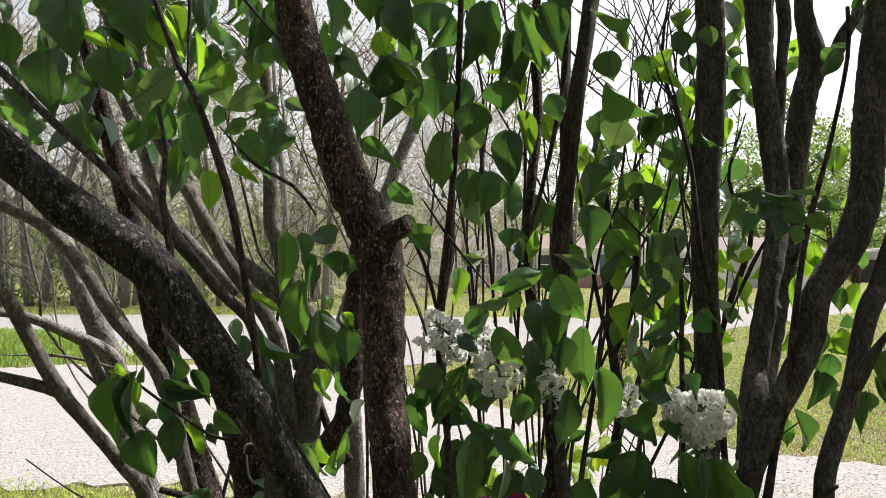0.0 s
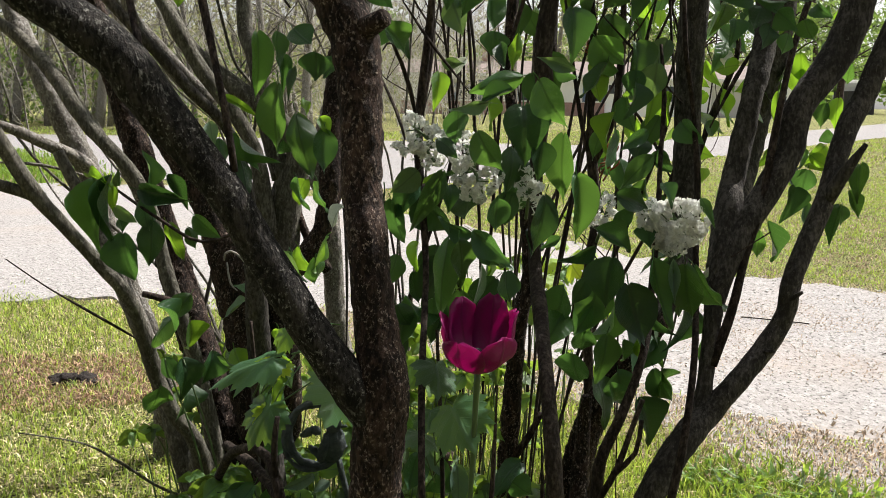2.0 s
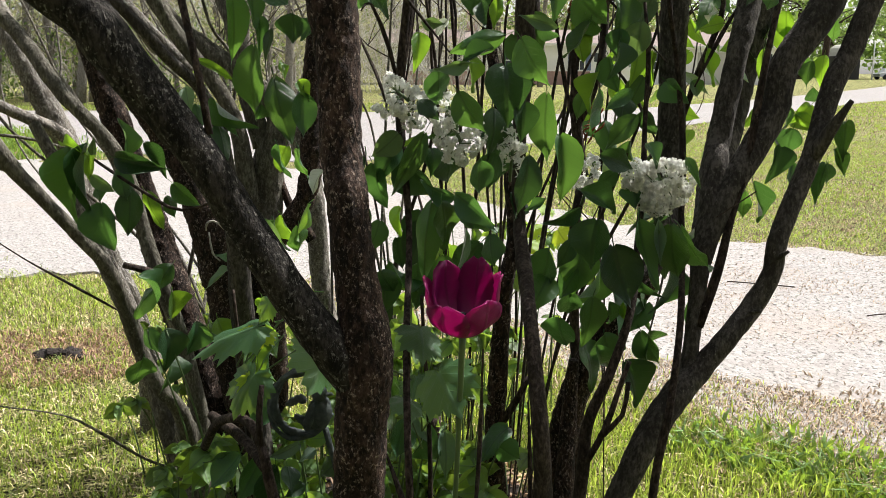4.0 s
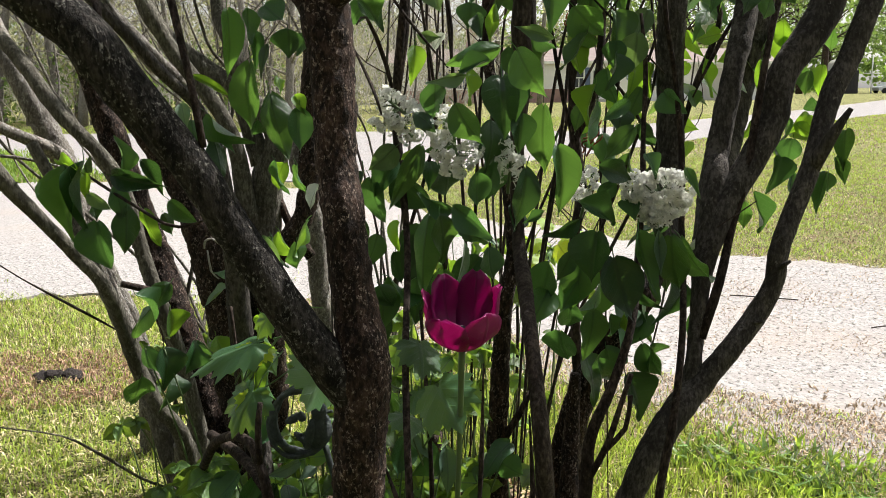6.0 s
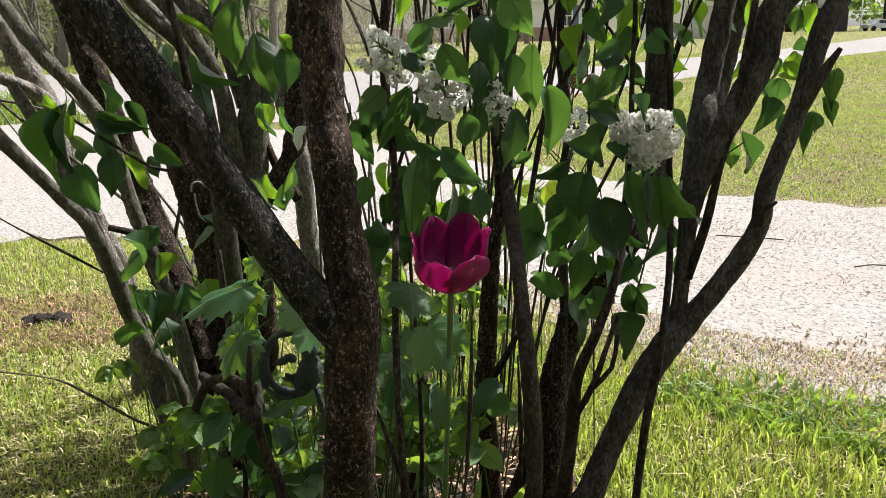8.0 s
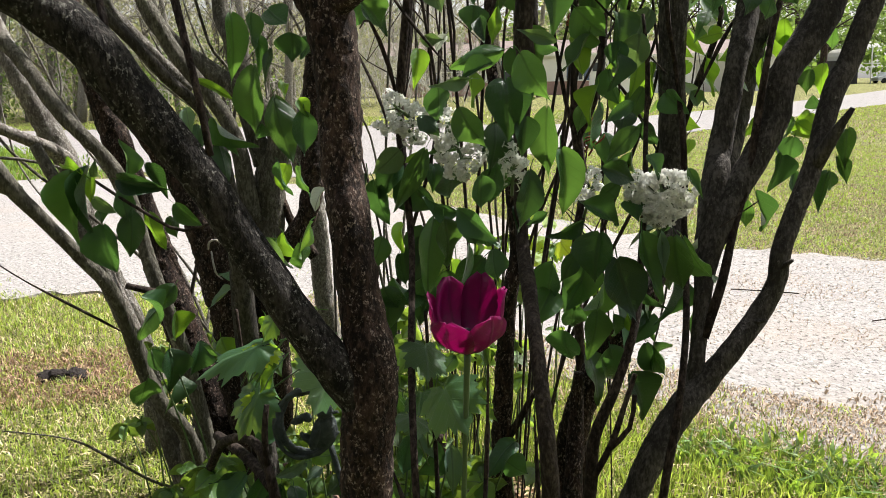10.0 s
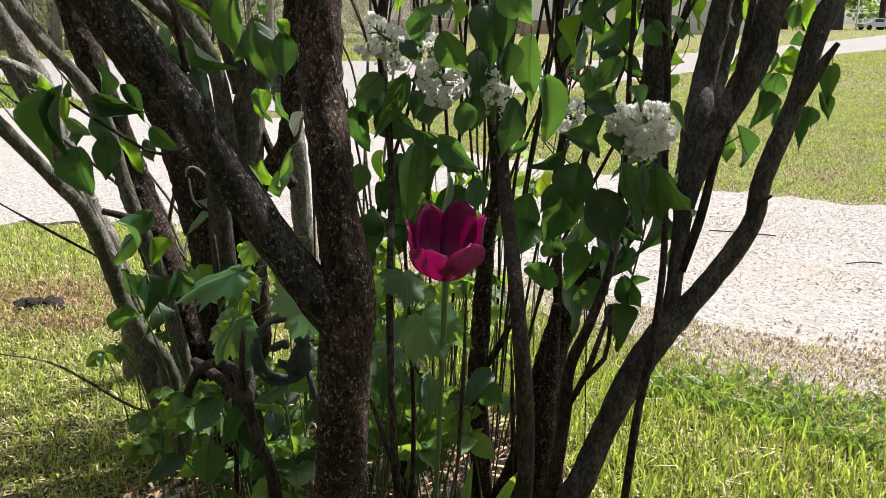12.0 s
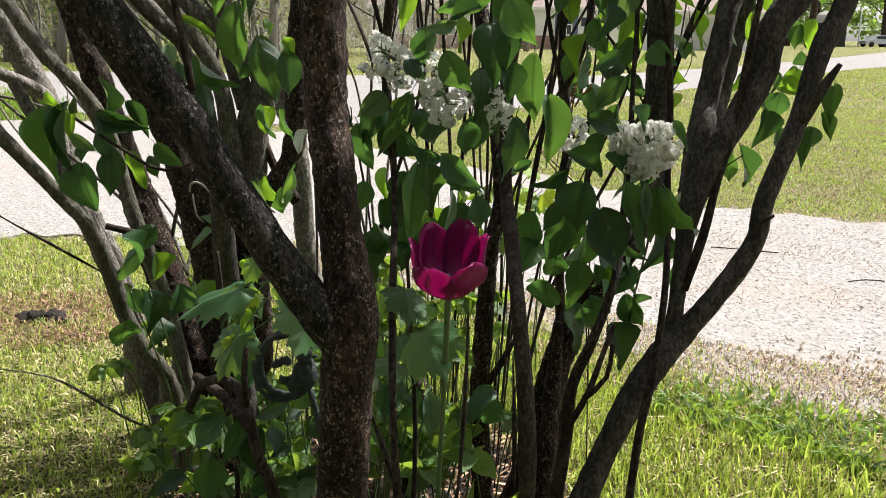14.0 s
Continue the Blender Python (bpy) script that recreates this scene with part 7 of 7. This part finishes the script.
# thicket at the edge of the wood
rg = random.Random(5)
for k in range(26):
    x = -3.5 - 13 * rg.random()
    y = 24 + 8 * rg.random() - 0.3 * (x + 8)
    tree((x, y, 0), rg.uniform(4, 9), rg.uniform(1.3, 2.2), SPRING, 200 + k, 0.07, 13, 12, 0.1, "bare thicket stem with sparse young leaves", bark="pale", group="thicket stems", trunk_r=rg.uniform(0.04, 0.09), lean=rg.uniform(-0.8, 0.8))


def undergrowth(name, x0, x1, y0, y1, count, height, mat, label, seed):
    rg = random.Random(seed)
    v, f, uv = [], [], []
    cs = [(rg.uniform(x0, x1), rg.uniform(y0, y1), rg.uniform(0.05, 1) * height) for _ in range(count)]
    leaf_cloud(cs, [rg.uniform(0.3, 0.8) for _ in cs], 34, 0.075, seed, v, f, uv)
    return tagged(mesh_object(name, v, f, mat, uvs=uv, smooth=False), label, "undergrowth", kind="stuff")


undergrowth("undergrowth", -22, -3.5, 21.5, 27, 260, 1.9, TREELEAF, "low green undergrowth along the wood edge", 3)
undergrowth("undergrowth", -24, -2, 26, 33, 200, 5.0, SPRING, "pale tangled brush in the wood", 4)
undergrowth("undergrowth", -4, 3.5, 34, 42, 80, 3.5, SPRING, "pale brush beside the house", 6)

# tall bare-twigged trees at the near edge of the wood
rg = random.Random(15)
for k in range(16):
    x = -2.5 - 11 * rg.random()
    y = 20.5 + 4 * rg.random() - 0.25 * (x + 6)
    tree((x, y, 0), rg.uniform(7, 11), rg.uniform(1.8, 2.8), SPRING, 300 + k, 0.05, 20, 9, 0.12, "grey bare-twigged tree with first pale leaves", bark="pale", group="bare trees at the wood edge", trunk_r=rg.uniform(0.05, 0.10), lean=rg.uniform(-1.2, 1.2))


def brush(name, x0, x1, y0, y1, height, count, r, mat, label, seed):
    """Tangled bare twigs of a wood edge: leaning rods, each with a few finer side shoots."""
    g = np.random.default_rng(seed)
    n = count
    foot = np.stack([g.uniform(x0, x1, n), g.uniform(y0, y1, n), height * g.uniform(-0.02, 0.85, n)], 1)
    a = g.uniform(0, 2 * np.pi, n)
    tilt = g.uniform(0.1, 1.1, n)
    d = np.stack([np.cos(a) * np.sin(tilt), np.sin(a) * np.sin(tilt), np.cos(tilt)], 1)
    length = g.uniform(0.5, 1.9, n)
    rad = r * g.uniform(0.5, 1.5, n)
    for _ in range(2):
        k = g.integers(0, n, n)
        f2 = foot[k] + d[k] * (length[k] * g.uniform(0.2, 0.9, n))[:, None]
        d2 = d[k] + g.normal(0, 0.6, (n, 3))
        d2 /= np.linalg.norm(d2, axis=1)[:, None]
        foot, d = np.concatenate([foot, f2]), np.concatenate([d, d2])
        length, rad = np.concatenate([length, length[k] * 0.5]), np.concatenate([rad, rad[k] * 0.6])
    u = np.cross(d, np.array([0.3, 0.9, 0.2])); u /= np.linalg.norm(u, axis=1)[:, None]
    w = np.cross(d, u)
    bow = g.normal(0, 0.08, (len(foot), 1)) * length[:, None] * u
    rings = []
    for s, k in ((0.0, 1.0), (0.5, 0.75), (1.0, 0.25)):
        c = foot + d * (length * s)[:, None] + bow * (4 * s * (1 - s))
        for ang in (0.0, 2.09, 4.19):
            rings.append(c + (u * math.cos(ang) + w * math.sin(ang)) * (rad * k)[:, None])
    verts = np.stack(rings, 1).reshape(-1, 3)
    quad = [(3 * i + j, 3 * i + (j + 1) % 3, 3 * i + 3 + (j + 1) % 3, 3 * i + 3 + j) for i in (0, 1) for j in range(3)]
    faces = (np.array(quad)[None] + (np.arange(len(foot)) * 9)[:, None, None]).reshape(-1, 4)
    ob = mesh_object(name, verts.tolist(), faces.tolist(), mat)
    return tagged(ob, label, "brush", kind="stuff")


brush("brush", -19, 1.0, 21.5, 27, 8.5, 3000, 0.010, BARK["lit_pale"], "tangled pale bare twigs at the wood edge", 61)
brush("brush", -4, 3.2, 30, 40, 9.0, 1300, 0.013, BARK["lit_pale"], "tangled pale bare twigs beside the house", 62)


def tree_line(name, x0, x1, y0, y1, count, height, mat, label, seed, per=40, size=0.55, r=(1.5, 4.0)):
    rg = random.Random(seed)
    v, f, uv = [], [], []
    cs = []
    for _ in range(count):
        k = rg.random()
        x = x0 + (x1 - x0) * k
        top = height * (0.7 + 0.5 * noise.noise(Vector((x * 0.06, seed, 0))))
        cs.append((x, y0 + (y1 - y0) * rg.random(), rg.uniform(0.03, 1) * top))
    leaf_cloud(cs, [rg.uniform(*r) for _ in cs], per, size, seed, v, f, uv)
    return tagged(mesh_object(name, v, f, mat, uvs=uv, smooth=False), label, "woods", kind="stuff")


tree_line("far_woods", -120, 200, 140, 175, 1100, 16, TREELEAF, "distant green woods", 8, 46, 0.75)
tree_line("far_woods", -70, -4, 44, 60, 420, 9, SPRING, "brown and pale green woods in first leaf", 9, 44, 0.22, (0.8, 2.2))
tree_line("far_woods", -12, 30, 76, 92, 260, 10, SPRING, "pale woods behind the house", 10, 44, 0.3, (1.0, 2.6))


# ---- an added wall behind the camera, unseen, that blocks sky light ----
wall = box("wall_behind", (-12, -3.3, -0.05), (12, -3.0, 4.6), DARKWOOD)
tagged(wall, "unseen dark wall added to block sky light from behind", "wall", kind="structure")

# ---- an added, mostly unseen crown that shades the lilac, and finer growth inside it ----
# gaps left in the added crown let the sun onto these spots
OPENINGS = ((0.0, 0.95, 0.69), (0.05, 0.93, 0.645), (0.114, 0.96, 0.635), (0.286, 1.0, 0.592), (0.05, 0.85, 0.5), (-0.25, 0.98, 1.13), (-0.33, 1.3, 0.3), (-0.4, 1.2, 0.5), (-0.2, 1.1, 0.35), (-0.12, 1.05, 0.3), (-0.2, 1.05, 0.15), (0.0, 1.05, 0.3), (-0.45, 1.18, 0.55), (-0.52, 1.12, 0.67), (-0.38, 1.25, 0.33), (-0.36, 1.3, 0.42), (-0.62, 1.1, 0.86), (-0.48, 1.3, 0.69), (-0.6, 1.62, 0.5), (-0.7, 1.72, 0.75), (-0.35, 1.36, 0.2), (-0.55, 1.1, 0.74), (-0.43, 1.18, 0.5), (-0.36, 1.07, 0.58), (-0.16, 0.99, 0.72), (0.33, 1.3, 0.72), (0.56, 1.25, 0.78), (-0.24, 1.15, 0.40), (-0.30, 1.2, 0.38), (-0.17, 1.0, 0.42), (-0.18, 0.98, 0.36), (-0.22, 1.0, 0.43), (0.02, 1.4, 0.35), (0.08, 1.4, 0.40), (0.23, 1.6, 0.42), (0.1, 1.55, 0.2), (-0.08, 1.3, 0.15))
def crown_leaves(name, boxes, count, seed, label, size=(0.06, 0.10), mat=LEAF):
    rg = random.Random(seed)
    verts, faces, uvs = [], [], []
    n = len(HEART)
    for _ in range(count):
        (x0, x1), (y0, y1), (z0, z1) = rg.choice(boxes)
        p = Vector((rg.uniform(x0, x1), rg.uniform(y0, y1), rg.uniform(z0, z1)))
        if z0 < 1.0 and in_gap(p):
            continue
        if any((p - Vector(c) - toward * max(0.0, (p - Vector(c)).dot(toward))).length < 0.08 for c in OPENINGS):
            continue
        s = rg.uniform(*size)
        tip = p + Vector((rg.uniform(-0.6, 0.6), rg.uniform(-0.6, 0.6), rg.uniform(-1.0, -0.1))).normalized() * s
        m = leaf_matrix(p, tip, rg.uniform(0.55, 0.8), rg.uniform(-80, 80))
        k = len(verts)
        fold = rg.uniform(0.05, 0.4)
        for t, w in HEART:
            for c in (-1, 0, 1):
                verts.append(tuple(m @ Vector((c * w, t - (0.08 * abs(c) if t < 0.1 else 0), fold * abs(c) * w - 0.2 * t * t)) - Vector((0, 1.1, 0))))
                uvs.append((c * w, t))
        for i in range(n - 1):
            for c in range(2):
                a = k + i * 3 + c
                faces.append((a, a + 1, a + 4, a + 3))
    ob = mesh_object(name, verts, faces, mat, shrub, label, uvs=uvs)
    return tagged(ob, kind="stuff")


crown_leaves("crown_leaves", [((-0.9, 1.0), (0.8, 1.8), (1.3, 2.0)), ((-0.4, 1.3), (0.9, 1.9), (1.35, 2.4)), ((0.75, 1.3), (0.9, 1.6), (1.05, 1.8))], 1150, 21, "mostly unseen dense leaves added atop the shrub to shade it")
crown_leaves("inner_leaves", [((0.29, 0.5), (1.2, 1.45), (0.58, 1.0)), ((0.14, 0.3), (1.2, 1.4), (0.80, 1.0))], 85, 25, "small leaves on slim shoots", (0.026, 0.046), LEAF_BACKLIT)
crown_leaves("inner_leaves", [((-0.03, 0.14), (1.0, 1.12), (0.52, 0.80)), ((0.14, 0.36), (1.03, 1.15), (0.38, 0.62)), ((0.05, 0.2), (1.0, 1.15), (0.7, 1.05)), ((-0.5, -0.12), (0.98, 1.2), (0.86, 1.16))], 45, 23, "leaves behind the flower clusters", (0.04, 0.06))
crown_leaves("inner_leaves", [((-0.75, 0.1), (1.3, 1.7), (0.95, 1.3)), ((0.1, 0.55), (1.3, 1.7), (0.82, 1.25)), ((-0.1, 0.25), (1.1, 1.4), (0.75, 1.25))], 150, 22, "leaves deep inside the shrub", (0.04, 0.065))


def bare_twigs(count, seed):
    """Thin upright shoots inside the shrub."""
    rg = random.Random(seed)
    for _ in range(count):
        x, y = rg.uniform(-0.22, 0.5), rg.uniform(1.3, 1.75)
        z = rg.uniform(0.0, 0.5)
        r = rg.uniform(0.0015, 0.0042)
        lean = 0.3 * x + rg.uniform(-0.06, 0.06)
        pts = [(x + lean * k + rg.uniform(-0.022, 0.022), y + 0.1 * k + rg.uniform(-0.015, 0.015), z + 0.9 * k, r * (1 - 0.6 * k)) for k in (0, 0.25, 0.5, 0.75, 1.0)]
        stem("twig", rg.choice(("young", "grey", "smooth")), pts)
        for k in range(rg.randint(1, 3)):
            a = pts[rg.randint(1, 3)]
            stem("twig", "young", [(a[0], a[1], a[2], r * 0.6), (a[0] + rg.uniform(-0.05, 0.05), a[1], a[2] + 0.07, r * 0.45), (a[0] + rg.uniform(-0.1, 0.1), a[1] + 0.02, a[2] + 0.17, r * 0.25)])


bare_twigs(10, 6)


def branching(points, r, kind, depth, rg, spread):
    """A thin shoot that forks into finer ones."""
    stem("twig", kind, [(*p, r * (1 - 0.5 * k / (len(points) - 1))) for k, p in enumerate(points)])
    if depth == 0:
        return
    for _ in range(rg.randint(2, 3)):
        a = points[rg.randint(len(points) // 2, len(points) - 1)]
        d = Vector((rg.uniform(-spread, spread), rg.uniform(-0.3, 0.3), rg.uniform(0.4, 1.0))).normalized()
        n = rg.uniform(0.10, 0.20)
        path = [a]
        for k in range(3):
            d = (d + Vector((rg.uniform(-0.35, 0.35), rg.uniform(-0.2, 0.2), rg.uniform(-0.1, 0.3)))).normalized()
            path.append(tuple(Vector(path[-1]) + d * n / 3))
        branching(path, r * 0.6, kind, depth - 1, rg, spread)


def thicket_of_shoots(root, boxes, count, kinds, r, seed, spread=0.9):
    rg = random.Random(seed)
    for _ in range(count):
        (x0, x1), (y0, y1), (z0, z1) = rg.choice(boxes)
        p = Vector((rg.uniform(x0, x1), rg.uniform(y0, y1), rg.uniform(z0, z1)))
        d = Vector((0.5 * p.x + rg.uniform(-0.25, 0.25), rg.uniform(-0.1, 0.2), 1)).normalized()
        foot = Vector(root) + Vector((rg.uniform(-0.10, 0.10), rg.uniform(-0.08, 0.08), 0))
        path = [tuple(foot), tuple(foot.lerp(p, 0.5) + Vector((-0.15 * (p.x - foot.x), 0, 0.03))), tuple(p)]
        for k in range(4):
            d = (d + Vector((rg.uniform(-0.22, 0.22), rg.uniform(-0.1, 0.1), 0.05))).normalized()
            path.append(tuple(Vector(path[-1]) + d * 0.11))
        branching(path, r * rg.uniform(0.7, 1.3), rg.choice(kinds), 2, rg, spread)


thicket_of_shoots((0.22, 1.3, -0.01), [((0.2, 0.36), (1.2, 1.4), (0.5, 0.8))], 6, ("young", "brown"), 0.0024, 34)
thicket_of_shoots((0.14, 1.5, -0.01), [((0.05, 0.45), (1.45, 1.8), (0.75, 1.0))], 9, ("young",), 0.0030, 31)
thicket_of_shoots((-0.33, 1.5, -0.01), [((-0.8, -0.25), (1.5, 2.0), (0.45, 0.8))], 9, ("pale", "grey"), 0.0038, 32)
thicket_of_shoots((0.02, 1.55, -0.01), [((-0.2, 0.1), (1.5, 1.9), (0.5, 0.9))], 8, ("grey", "young"), 0.0034, 33)
